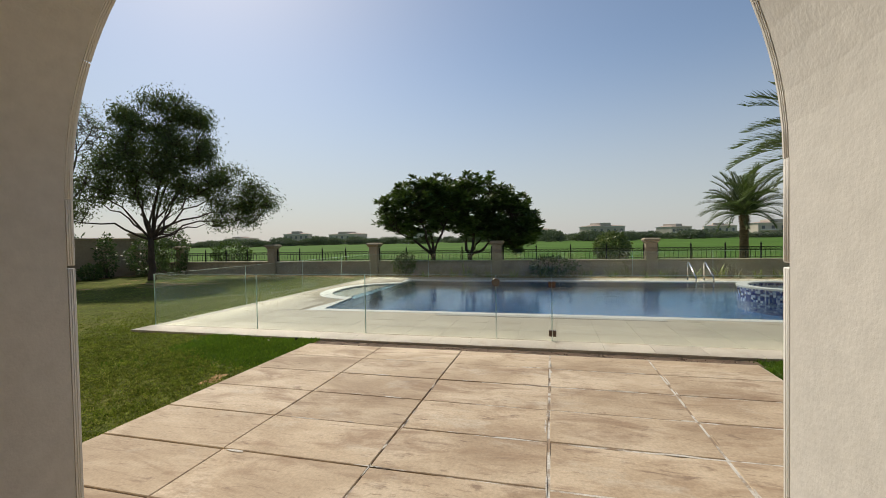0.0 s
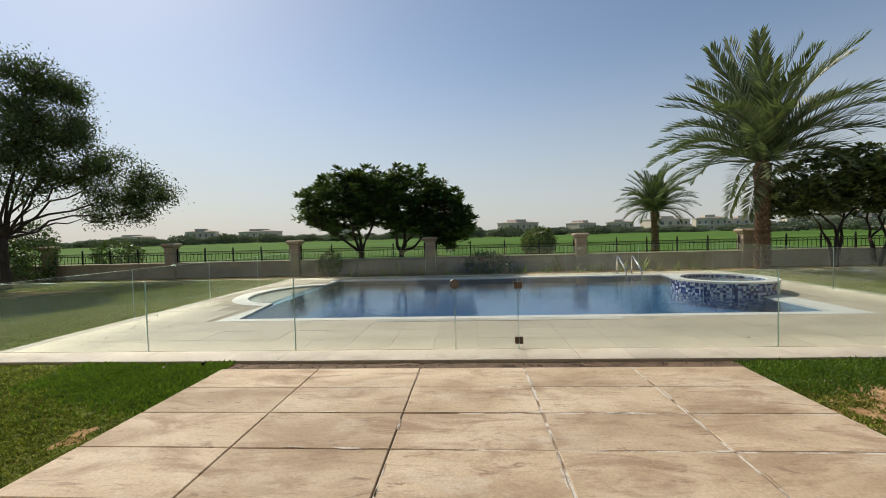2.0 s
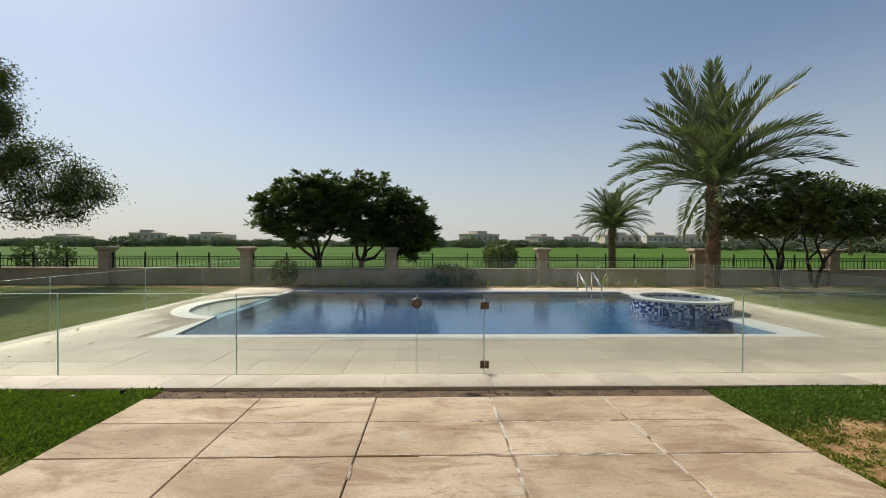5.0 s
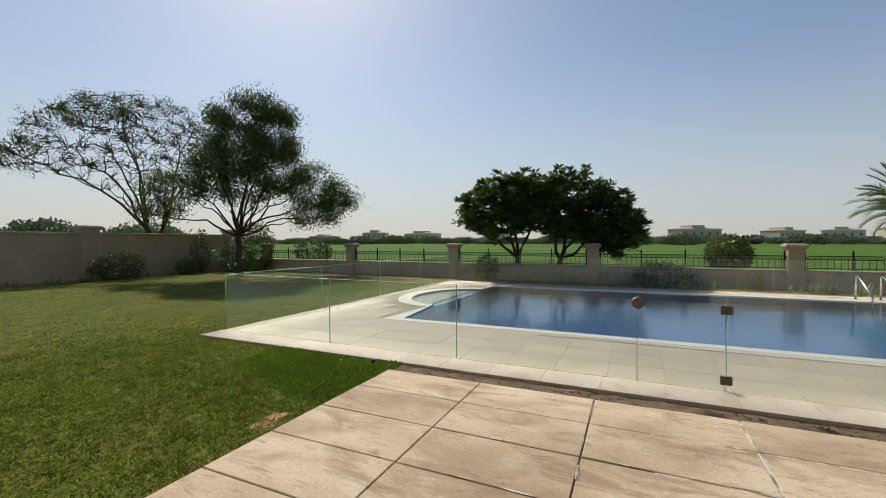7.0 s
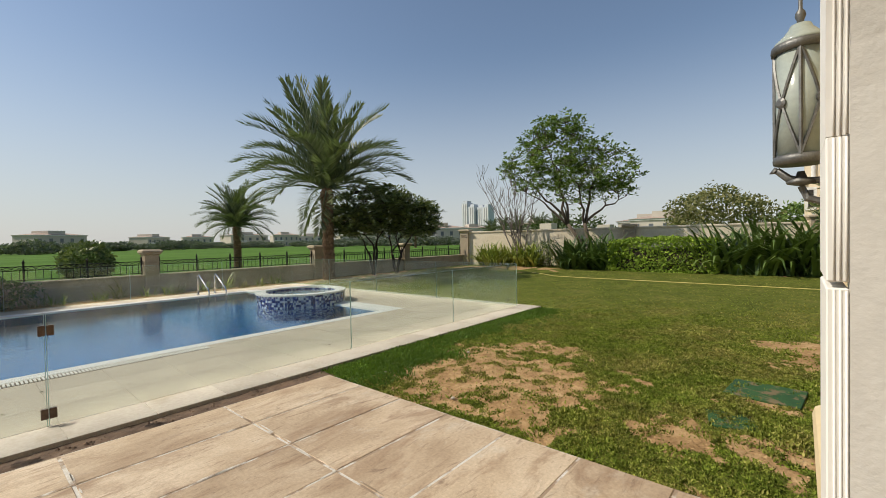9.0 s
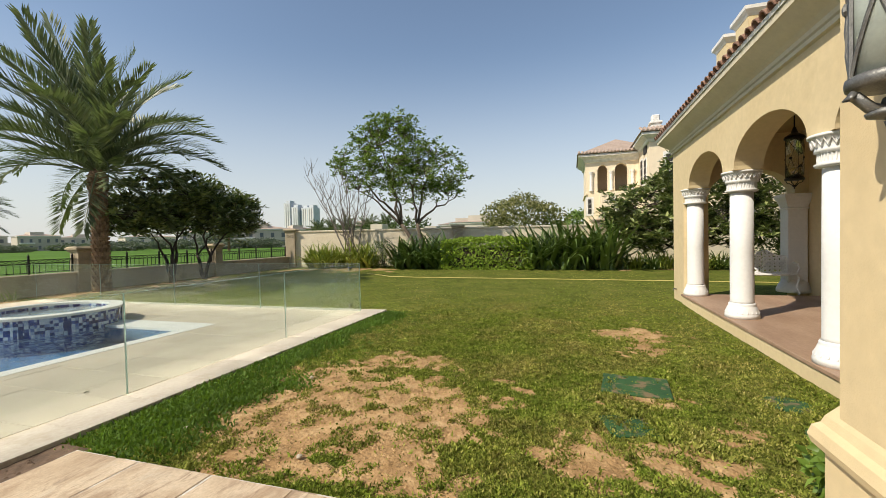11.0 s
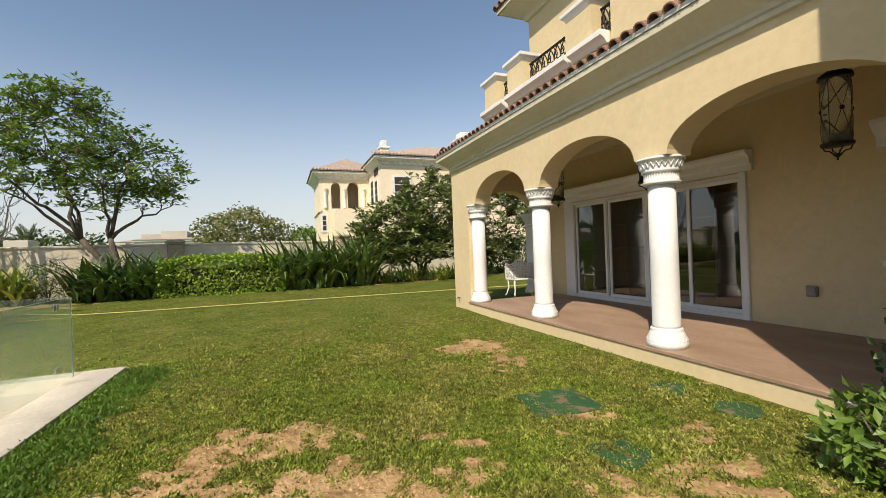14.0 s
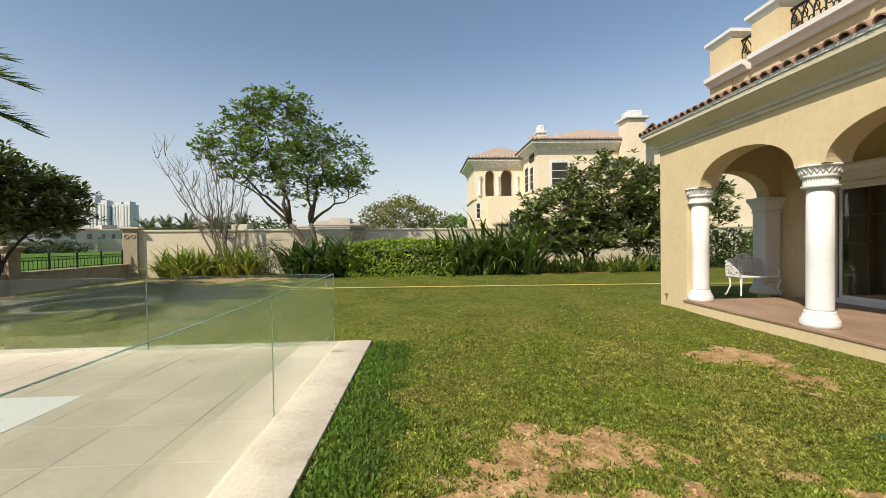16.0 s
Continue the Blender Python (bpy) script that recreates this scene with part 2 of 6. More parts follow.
M_joint = mat("dark_joint", (0.1, 0.08, 0.06), (0.16, 0.13, 0.1), 8, 0.95, 0.5, 40)
M_floor = mat("loggia_stamped_floor", (0.282, 0.176, 0.113), (0.405, 0.277, 0.189), 1.6, 0.55, 0.35, 25, 0.004, stretch=(0.6, 1.5, 1), fine=0.08, dirt=(0.334, 0.176, 0.123), dirt_at=(0.6, 0.72))
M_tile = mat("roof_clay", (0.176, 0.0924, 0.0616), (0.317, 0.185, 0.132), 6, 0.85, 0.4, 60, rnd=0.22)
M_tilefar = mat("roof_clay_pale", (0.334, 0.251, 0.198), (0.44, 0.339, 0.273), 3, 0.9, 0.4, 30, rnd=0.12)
M_iron = mat("black_iron", (0.012, 0.012, 0.012), (0.03, 0.027, 0.025), 12, 0.5, 0.2, 90, metal=0.6)
M_bronze = mat("aged_grey_bronze", (0.1, 0.1, 0.095), (0.2, 0.2, 0.19), 14, 0.5, 0.4, 80, metal=0.6)
M_steel = mat("polished_steel", (0.62, 0.62, 0.62), (0.72, 0.72, 0.72), 10, 0.16, 0.0, metal=1.0)
M_bark = mat("grey_brown_bark", (0.0792, 0.0572, 0.0396), (0.167, 0.132, 0.0968), 6, 0.95, 0.9, 30, 0.02, stretch=(2, 2, 0.5))
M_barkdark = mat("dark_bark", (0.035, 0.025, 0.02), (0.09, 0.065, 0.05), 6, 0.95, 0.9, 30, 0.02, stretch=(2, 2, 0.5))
M_palmbark = mat("palm_boots", (0.15, 0.088, 0.0484), (0.317, 0.202, 0.123), 8, 0.95, 0.8, 25, 0.02, rnd=0.2)
M_drybranch = mat("dry_branch", (0.13, 0.105, 0.085), (0.22, 0.185, 0.155), 8, 0.95, 0.6, 40)
M_paint = mat("white_cast_iron", (0.651, 0.642, 0.625), (0.722, 0.713, 0.695), 8, 0.4, 0.2, 60, fine=0.03)
# near-black that stands in for the shade inside rooms and openings
M_dark = mat("unlit_inside_black", (0.02, 0.018, 0.015), (0.05, 0.045, 0.04), 1, 0.8, 0.1)
# ceiling colour taken down to imitate the shade under the arches
M_ceiling = mat("loggia_ceiling_shaded", (0.37, 0.27, 0.12), (0.42, 0.31, 0.15), 1.0, 0.85, 0.2, 90, fine=0.03)
M_cover = mat("green_plastic_cover", (0.012, 0.06, 0.016), (0.03, 0.1, 0.025), 6, 0.95, 0.3, 40, dirt=(0.16, 0.12, 0.06), dirt_at=(0.52, 0.62), dirt_scale=7)
M_hose = mat("yellow_hose", (0.55, 0.45, 0.12), (0.65, 0.55, 0.2), 4, 0.5, 0.1)
M_grate = mat("white_grate", (0.66, 0.64, 0.58), (0.74, 0.72, 0.66), 8, 0.5, 0.1)
M_darkplate = mat("brown_hinge_plate", (0.07, 0.045, 0.03), (0.16, 0.11, 0.08), 20, 0.35, 0.3, 60, metal=0.6)
M_box = mat("grey_plastic", (0.22, 0.21, 0.19), (0.28, 0.27, 0.25), 10, 0.5, 0.1)
M_frost = mat("frosted_lamp_glass", (0.27, 0.31, 0.28), (0.36, 0.4, 0.36), 4, 0.2, 0.15, 40, fine=0.05, dirt=(0.3, 0.31, 0.25), dirt_at=(0.5, 0.8))
M_villa = mat("distant_villa_render", (0.5, 0.44, 0.36), (0.6, 0.54, 0.45), 0.2, 0.9, 0, fine=0.02, rnd=0.12)
M_villawhite = mat("distant_trim", (0.7, 0.68, 0.64), (0.76, 0.74, 0.7), 0.3, 0.9, 0)
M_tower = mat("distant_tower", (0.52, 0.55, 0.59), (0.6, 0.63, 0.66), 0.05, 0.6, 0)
M_flag = mat("flag_cloth", (0.3, 0.4, 0.4), (0.4, 0.5, 0.5), 3, 0.9, 0)

L_tree = leaf_mat("green_leaf", (0.088, 0.158, 0.0264), (0.255, 0.352, 0.0792))
# pale yellow end of the leaf tones imitates sun highlights
L_frang = leaf_mat("broad_glossy_leaf", (0.035, 0.07, 0.015), (0.33, 0.36, 0.135), 0.3, 0.15)
L_dark = leaf_mat("dark_glossy_leaf", (0.024, 0.055, 0.011), (0.105, 0.17, 0.036), 0.45, 0.15)
L_olive = leaf_mat("olive_fine_leaf", (0.035, 0.058, 0.014), (0.11, 0.145, 0.043), 0.55, 0.15)
L_maroon = leaf_mat("dark_maroon_leaf", (0.0264, 0.0264, 0.0176), (0.0704, 0.066, 0.0352), 0.5, 0.25)
L_palm = leaf_mat("palm_leaflet", (0.088, 0.114, 0.0528), (0.22, 0.246, 0.132), 0.42, 0.2)
L_strap = leaf_mat("strap_leaf", (0.035, 0.075, 0.015), (0.17, 0.24, 0.06), 0.35, 0.15)
L_strapy = leaf_mat("yellow_green_strap_leaf", (0.14, 0.2, 0.025), (0.4, 0.43, 0.08), 0.45, 0.15)
L_hedge = leaf_mat("hedge_leaf", (0.14, 0.24, 0.02), (0.34, 0.46, 0.05), 0.8, 0.2)
L_round = leaf_mat("olive_green_leaf", (0.1, 0.105, 0.03), (0.24, 0.225, 0.08), 0.7, 0.2)
L_bush = leaf_mat("bright_bush_leaf", (0.08, 0.15, 0.018), (0.22, 0.33, 0.055), 0.5, 0.28)
L_dry = leaf_mat("dry_leaf", (0.176, 0.141, 0.0616), (0.317, 0.264, 0.123), 0.8, 0.3)
L_flower = leaf_mat("pale_flower", (0.616, 0.598, 0.528), (0.748, 0.73, 0.66), 0.7, 0.3, (0.704, 0.704, 0.616))
def grass_mat(name):
    """Blades that run from green to dry straw in patches; the east lawn is the drier one."""
    m, nt, b, out = nodes_of(name)
    g = nt.nodes.new("ShaderNodeNewGeometry")
    green = ramp_node(nt, g.outputs["Random Per Island"], [(0.0, (0.075, 0.115, 0.013)), (0.85, (0.225, 0.275, 0.042)), (1.0, (0.34, 0.33, 0.09))])
    dry = ramp_node(nt, g.outputs["Random Per Island"], [(0.0, (0.12, 0.122, 0.02)), (0.6, (0.3, 0.262, 0.072)), (1.0, (0.42, 0.34, 0.14))])
    xyz = nt.nodes.new("ShaderNodeSeparateXYZ")
    nt.links.new(g.outputs["Position"], xyz.inputs[0])
    east = nt.nodes.new("ShaderNodeMapRange")
    for key, v in (("From Min", -3.0), ("From Max", 4.0), ("To Min", 0.15), ("To Max", 0.9)):
        east.inputs[key].default_value = v
    nt.links.new(xyz.outputs["X"], east.inputs["Value"])
    patch = ramp_node(nt, noise_node(nt, 0.9, 6, rough=0.65), [(0.42, (0, 0, 0)), (0.66, (1, 1, 1))])
    patch = mixc(nt, 1.0, patch, east.outputs["Result"], "MULTIPLY")
    # clump-sized tone noise, puts mottled shading between tufts into the colour
    tone = ramp_node(nt, noise_node(nt, 16, 5, rough=0.75), [(0.34, (0.46,) * 3), (0.64, (1.55,) * 3)])
    wide = ramp_node(nt, noise_node(nt, 2.2, 4, rough=0.6), [(0.32, (0.85,) * 3), (0.66, (1.25,) * 3)])
    col = mixc(nt, 1.0, mixc(nt, 1.0, mixc(nt, patch, green, dry), tone, "MULTIPLY"), wide, "MULTIPLY")
    nt.links.new(col, b.inputs["Base Color"])
    b.inputs["Roughness"].default_value, b.inputs["Specular IOR Level"].default_value = 0.8, 0.12
    t = nt.nodes.new("ShaderNodeBsdfTranslucent")
    nt.links.new(col, t.inputs[0])
    mx = nt.nodes.new("ShaderNodeMixShader")
    mx.inputs[0].default_value = 0.3
    nt.links.new(b.outputs[0], mx.inputs[1])
    nt.links.new(t.outputs[0], mx.inputs[2])
    nt.links.new(mx.outputs[0], out.inputs[0])
    return m


L_grass = grass_mat("grass_blade")
L_lush = leaf_mat("fresh_grass_blade", (0.044, 0.0968, 0.0088), (0.114, 0.202, 0.0194), 0.8, 0.35, (0.176, 0.308, 0.0176))
# leaf colour greyed and paled, air haze put into the colour
L_far = leaf_mat("hazed_far_foliage", (0.085, 0.105, 0.08), (0.15, 0.17, 0.13), 0.8, 0.2)


def glass_mat(name, tint, dust, rough=0.0, ior=1.45):
    m, nt, b, out = nodes_of(name)
    b.inputs["Base Color"].default_value, b.inputs["Transmission Weight"].default_value = (*tint, 1), 1.0
    b.inputs["Roughness"].default_value, b.inputs["IOR"].default_value = rough, ior
    d = nt.nodes.new("ShaderNodeBsdfDiffuse")
    d.inputs[0].default_value = (0.6, 0.66, 0.6, 1)
    f = ramp_node(nt, noise_node(nt, 1.7, 5), [(0.3, (dust * 0.5,) * 3), (0.75, (dust * 1.5,) * 3)])
    mx = nt.nodes.new("ShaderNodeMixShader")
    nt.links.new(f, mx.inputs[0])
    nt.links.new(b.outputs[0], mx.inputs[1])
    nt.links.new(d.outputs[0], mx.inputs[2])
    nt.links.new(mx.outputs[0], out.inputs[0])
    return m


M_glass = glass_mat("fence_glass", (0.885, 0.95, 0.915), 0.02)
M_edge = glass_mat("glass_edge", (0.25, 0.42, 0.36), 0.06, 0.3)
M_door = glass_mat("door_glass", (0.42, 0.45, 0.46), 0.01, ior=1.8)

M_water, _nt, _b, _o = nodes_of("pool_water")
_b.inputs["Base Color"].default_value = (0.72, 0.9, 1.0, 1)
_b.inputs["Transmission Weight"].default_value, _b.inputs["IOR"].default_value, _b.inputs["Roughness"].default_value = 1.0, 1.33, 0.0
add_bump(_nt, _b, noise_node(_nt, 5.0, 4, (1.0, 1.3, 1), 0.5, 0.4), 0.5, 0.011)


def mosaic(name, stops, size, rough=0.25):
    m, nt, b, _ = nodes_of(name)
    g = nt.nodes.new("ShaderNodeNewGeometry")
    v = nt.nodes.new("ShaderNodeTexVoronoi")
    v.distance, v.feature = "CHEBYCHEV", "F1"
    v.inputs["Scale"].default_value, v.inputs["Randomness"].default_value = 1 / size, 0.0
    nt.links.new(g.outputs["Position"], v.inputs["Vector"])
    sep = nt.nodes.new("ShaderNodeSeparateColor")
    nt.links.new(v.outputs["Color"], sep.inputs[0])
    nt.links.new(ramp_node(nt, sep.outputs[0], stops), b.inputs["Base Color"])
    b.inputs["Roughness"].default_value = rough
    return m


M_basin = mosaic("pool_mosaic", [(0.0, (0.006, 0.06, 0.17)), (0.6, (0.009, 0.09, 0.24)), (1.0, (0.025, 0.14, 0.33))], 0.05)
M_spatile = mosaic("spa_mosaic", [(0.0, (0.006, 0.012, 0.09)), (0.4, (0.012, 0.03, 0.17)), (0.52, (0.05, 0.09, 0.3)), (0.66, (0.28, 0.36, 0.5)), (1.0, (0.5, 0.56, 0.64))], 0.05)

# lawn: soil, worn turf and fresh turf, blended by what grows where
M_lawn, _nt, _b, _o = nodes_of("lawn_and_soil")
_at = _nt.nodes.new("ShaderNodeAttribute")
_at.attribute_name = "bare"
_lu = _nt.nodes.new("ShaderNodeAttribute")
_lu.attribute_name = "lush"
_fd = _nt.nodes.new("ShaderNodeAttribute")
_fd.attribute_name = "field"
_turf = ramp_node(_nt, noise_node(_nt, 1.0, 9, rough=0.72), [(0.3, (0.075, 0.1, 0.016)), (0.52, (0.135, 0.155, 0.026)), (0.76, (0.21, 0.19, 0.055))])
# dark end imitates shaded gaps between the grass clumps
_fine = ramp_node(_nt, noise_node(_nt, 14, 8, rough=0.78), [(0.34, (0.3,) * 3), (0.66, (1.35,) * 3)])
_turf = mixc(_nt, 1.0, _turf, _fine, "MULTIPLY")
_lush = mixc(_nt, 1.0, (0.05, 0.11, 0.01), _fine, "MULTIPLY")
_soil = ramp_node(_nt, noise_node(_nt, 5, 9, rough=0.7), [(0.3, (0.2, 0.115, 0.05)), (0.5, (0.38, 0.24, 0.115)), (0.68, (0.53, 0.365, 0.19))])
_fieldc = ramp_node(_nt, noise_node(_nt, 0.05, 5, (0.4, 1.6, 1)), [(0.3, (0.055, 0.12, 0.016)), (0.7, (0.1, 0.19, 0.03))])
_c = mixc(_nt, _lu.outputs["Fac"], _turf, _lush)
_sum = _nt.nodes.new("ShaderNodeMath")
_sum.operation = "ADD"
_nt.links.new(_at.outputs["Fac"], _sum.inputs[0])
_nt.links.new(noise_node(_nt, 11, 7, rough=0.7), _sum.inputs[1])
_c = mixc(_nt, ramp_node(_nt, _sum.outputs[0], [(0.84, (0, 0, 0)), (1.08, (1, 1, 1))]), _c, _soil)
_c = mixc(_nt, _fd.outputs["Fac"], _c, _fieldc)
_nt.links.new(_c, _b.inputs["Base Color"])
_b.inputs["Roughness"].default_value, _b.inputs["Specular IOR Level"].default_value = 0.95, 0.1
add_bump(_nt, _b, noise_node(_nt, 25, 6), 0.9, 0.03)


# ---- ground ----
GZ = -0.04
DECK = (-7.1, 8.4, 6.06, 16.5)
TERR = (-3.265, 2.585, 5.757)


def fade(a, b, v):
    u = min(1, max(0, (v - a) / (b - a)))
    return u * u * (3 - 2 * u)


WORN = [(3.9, 4.3, 1.75, 1.55, 1.15), (3.3, 2.5, 0.8, 0.8, 0.25), (7.1, 1.6, 0.9, 0.6, 0.7), (3.6, 1.6, 0.9, 0.9, 0.18), (3.1, 5.5, 0.55, 0.3, 0.7), (-3.5, 4.1, 0.22, 0.4, 0.6),
        (-14.5, 13.5, 2.2, 1.2, 0.35), (20.6, 0.0, 1.2, 6.0, 0.9), (19.5, 14.0, 2.0, 4.0, 0.6), (-20.9, 10.0, 0.7, 12.0, 0.8), (0.0, 17.3, 22.0, 0.8, 0.8)]


def bare(x, y):
    if TERR[0] - 0.05 < x < TERR[1] + 0.15 and TERR[2] - 0.02 < y < 6.08:
        return 1.0
    v = -1.0
    for cx, cy, rx, ry, s in WORN:
        v = max(v, (1 - math.hypot((x - cx) / rx, (y - cy) / ry)) * s)
    n = noise.fractal(Vector((x * 1.6, y * 1.6, 3.1)), 1.0, 2.0, 5)
    n2 = noise.noise(Vector((x * 7, y * 7, 1.7)))
    return fade(0.0, 0.3, v + n * 0.55 + n2 * 0.4 - 0.1)


def lush(x, y):
    a = min(fade(4.4, 5.0, y + 0.35 * (x + 3.3)), fade(-5.4, -5.0, x)) if x < -3.2 else 0.0
    b = min(fade(5.0, 5.4, y + 0.25 * noise.noise(Vector((x * 3, y * 3, 0)))), fade(4.6, 3.9, x)) if x > 2.6 else 0.0
    c = min(fade(5.45, 5.75, y + 0.3 * noise.noise(Vector((x * 2, y * 2, 4)))), fade(8.6, 7.6, x)) * 0.8 if x > 2.6 else 0.0
    return max(a, b, c) * (1.0 if y < 6.2 else 0.0)


def ground_z(x, y):
    if TERR[0] < x < TERR[1] + 0.1 and TERR[2] - 0.05 < y < 6.08:
        return GZ - 0.035 + 0.02 * noise.noise(Vector((x * 9, y * 9, 0)))
    near = fade(26, 16, abs(x)) * fade(18, 17, y)
    return GZ + near * (0.018 * noise.noise(Vector((x * 1.1, y * 1.1, 0))) + 0.012 * noise.noise(Vector((x * 6, y * 6, 2))))


gx = [-3000, -1200, -600, -300, -150, -80, -50, -35, -27] + list(np.arange(-23, -8.0, 0.4)) + list(np.arange(-7.9, 14, 0.1)) + list(np.arange(14.2, 24, 0.4)) + [27, 35, 50, 80, 150, 300, 600, 1200, 3000]
gy = [-3000, -1000, -300, -100, -50, -30, -20, -12, -8, -5, -3, -1.5] + list(np.arange(-0.5, 9.0, 0.1)) + list(np.arange(9.2, 18.6, 0.3)) + [19, 20, 22, 25, 30, 40, 60, 90, 140, 200, 300, 600, 1200, 3000]
gx, gy = np.array(gx), np.array(gy)
gv, gb, gl, gf = [], [], [], []
for y in gy:
    for x in gx:
        x, y = float(x), float(y)
        inner = -23 < x < 24 and y < 18.2
        gv.append((x, y, ground_z(x, y)))
        gb.append(bare(x, y) if inner and y > -4 else 0.0)
        gl.append(lush(x, y))
        gf.append(0.0 if inner else 1.0)
gq = []
nx = len(gx)
for j in range(len(gy) - 1):
    for i in range(nx - 1):
        mx_, my_ = (gx[i] + gx[i + 1]) / 2, (gy[j] + gy[j + 1]) / 2
        if DECK[0] + 0.15 < mx_ < DECK[1] - 0.15 and DECK[2] + 0.2 < my_ < DECK[3] - 0.25:
            continue
        gq.append((j * nx + i, j * nx + i + 1, (j + 1) * nx + i + 1, (j + 1) * nx + i))
me = bpy.data.meshes.new("ground")
me.from_pydata(gv, [], gq)
for nm, vals in (("bare", gb), ("lush", gl), ("field", gf)):
    me.attributes.new(nm, "FLOAT", "POINT").data.foreach_set("value", np.array(vals, dtype=np.float32))
me.materials.append(M_lawn)
tagged(new("ground", me), "garden lawn with bare sandy soil patches, running out to a green field", "ground", kind="structure")

# ---- pool ----
BAY = [(-4.9 - 0.1 + 1.72 * math.cos(a) * 0.72, 12.35 + 1.74 * math.sin(a)) for a in np.linspace(math.pi * 0.5, math.pi * 1.5, 21)]
POOL = [(-4.75, 8.72), (5.95, 8.72), (5.95, 15.3), (-4.9, 15.3)] + BAY
POOL_OUT = [(-5.1, 8.5), (6.45, 8.5), (6.45, 15.62), (-5.25, 15.62)] + [(-5.0 + 2.16 * math.cos(a) * 0.74, 12.35 + 2.12 * math.sin(a)) for a in np.linspace(math.pi * 0.5, math.pi * 1.5, 21)]
pool = thing("swimming_pool", (0, 0, 0), "blue mosaic swimming pool with white stone coping and a rounded bay", "pool")
part("coping", poly_slab(POOL_OUT, POOL, -0.12, 0.004), M_coping, pool, "pale stone coping round the water")
part("basin", poly_slab(POOL, None, -1.5, -1.45), M_basin, pool, "dark blue mosaic floor")
bmw = bmesh.new()
for i in range(len(POOL)):
    a, b = POOL[i], POOL[(i + 1) % len(POOL)]
    bmw.faces.new([bmw.verts.new(c) for c in ((*a, -0.12), (*a, -1.47), (*b, -1.47), (*b, -0.12))])
part("basin_wall", bmw, M_basin, pool)
bms = bmesh.new()
for k in range(3):   # entry steps in the bay
    s = 1 - 0.22 * k
    ring = [(-4.95 + (x + 4.95) * s, 12.35 + (y - 12.35) * s) for x, y in BAY]
    sub = poly_slab(ring, None, -1.4, -0.3 - 0.25 * (2 - k) if k else -0.28)
    mtmp = bpy.data.meshes.new("tmp")
    sub.to_mesh(mtmp)
    sub.free()
    bms.from_mesh(mtmp)
    bpy.data.meshes.remove(mtmp)
part("entry_steps", bms, mosaic("pale_blue_mosaic", [(0.0, (0.12, 0.25, 0.36)), (1.0, (0.22, 0.38, 0.48))], 0.05), pool, "pale blue tiled entry steps")
from mathutils.geometry import tessellate_polygon
bmw = bmesh.new()
vs = [bmw.verts.new((x, y, -0.02)) for x, y in POOL]
for t in tessellate_polygon([[Vector((x, y, 0)) for x, y in POOL]]):
    bmw.faces.new([vs[i] for i in t])
bmesh.ops.recalc_face_normals(bmw, faces=bmw.faces)
for f in bmw.faces:
    if f.normal.z < 0:
        f.normal_flip()
water = part("water", bmw, M_water, pool, "clear blue rippled water")
water.visible_shadow = False
# overflow grating along the front edge
part("grating_channel", box(-2.0, 2.25, 8.3, 8.46, -0.06, 0.0), M_joint, pool)
bm = bmesh.new()
for i in range(118):
    x = -1.99 + i * 0.036
    bx(bm, x, x + 0.02, 8.3, 8.46, 0.0, 0.008)
part("grating", bm, M_grate, pool, "white slotted overflow grating", kind="stuff")

# raised spa at the pool's corner
SPA = (5.7, 11.55)
spa = thing("raised_spa", (SPA[0], SPA[1], 0), "round raised spa with blue mosaic wall and white rim", "hot tub")
bm = bmesh.new()
A0, A1 = radians(118), radians(310)
ring = np.linspace(A0, A1, 40)
for a, b in zip(ring, ring[1:]):
    bm.faces.new([bm.verts.new(c) for c in ((1.09 * math.cos(a), 1.09 * math.sin(a), -1.45), (1.09 * math.cos(b), 1.09 * math.sin(b), -1.45), (1.09 * math.cos(b), 1.09 * math.sin(b), 0.27), (1.09 * math.cos(a), 1.09 * math.sin(a), 0.27))])
part("tiled_wall", bm, M_spatile, spa, "blue and white mosaic wall")
bm = bmesh.new()
ring = np.linspace(A1, A0 + 2 * math.pi, 40)
for a, b in zip(ring, ring[1:]):
    bm.faces.new([bm.verts.new(c) for c in ((1.1 * math.cos(a), 1.1 * math.sin(a), -1.45), (1.1 * math.cos(b), 1.1 * math.sin(b), -1.45), (1.1 * math.cos(b), 1.1 * math.sin(b), 0.27), (1.1 * math.cos(a), 1.1 * math.sin(a), 0.27))])
part("plain_wall", bm, M_coping, spa, "plain white stone wall")
circ = lambda r, n=48: [(r * math.cos(2 * math.pi * k / n), r * math.sin(2 * math.pi * k / n)) for k in range(n)]
part("rim", poly_slab(circ(1.12), circ(0.88), 0.27, 0.31), M_coping, spa, "white stone rim")
bm = bmesh.new()
for (xa, ya), (xb, yb) in zip(circ(0.89), circ(0.89)[1:] + circ(0.89)[:1]):
    bm.faces.new([bm.verts.new(c) for c in ((xa, ya, 0.28), (xb, yb, 0.28), (xb, yb, -0.6), (xa, ya, -0.6))])
part("inner_wall", bm, M_spatile, spa)
part("floor", poly_slab(circ(0.9), None, -0.62, -0.58), M_spatile, spa)
sw = part("water", poly_slab(circ(0.885), None, 0.23, 0.24), M_water, spa)
sw.visible_shadow = False

# ladder
lad = thing("pool_ladder", (4.945, 15.3, 0), "polished steel pool ladder with two curved handrails", "ladder")
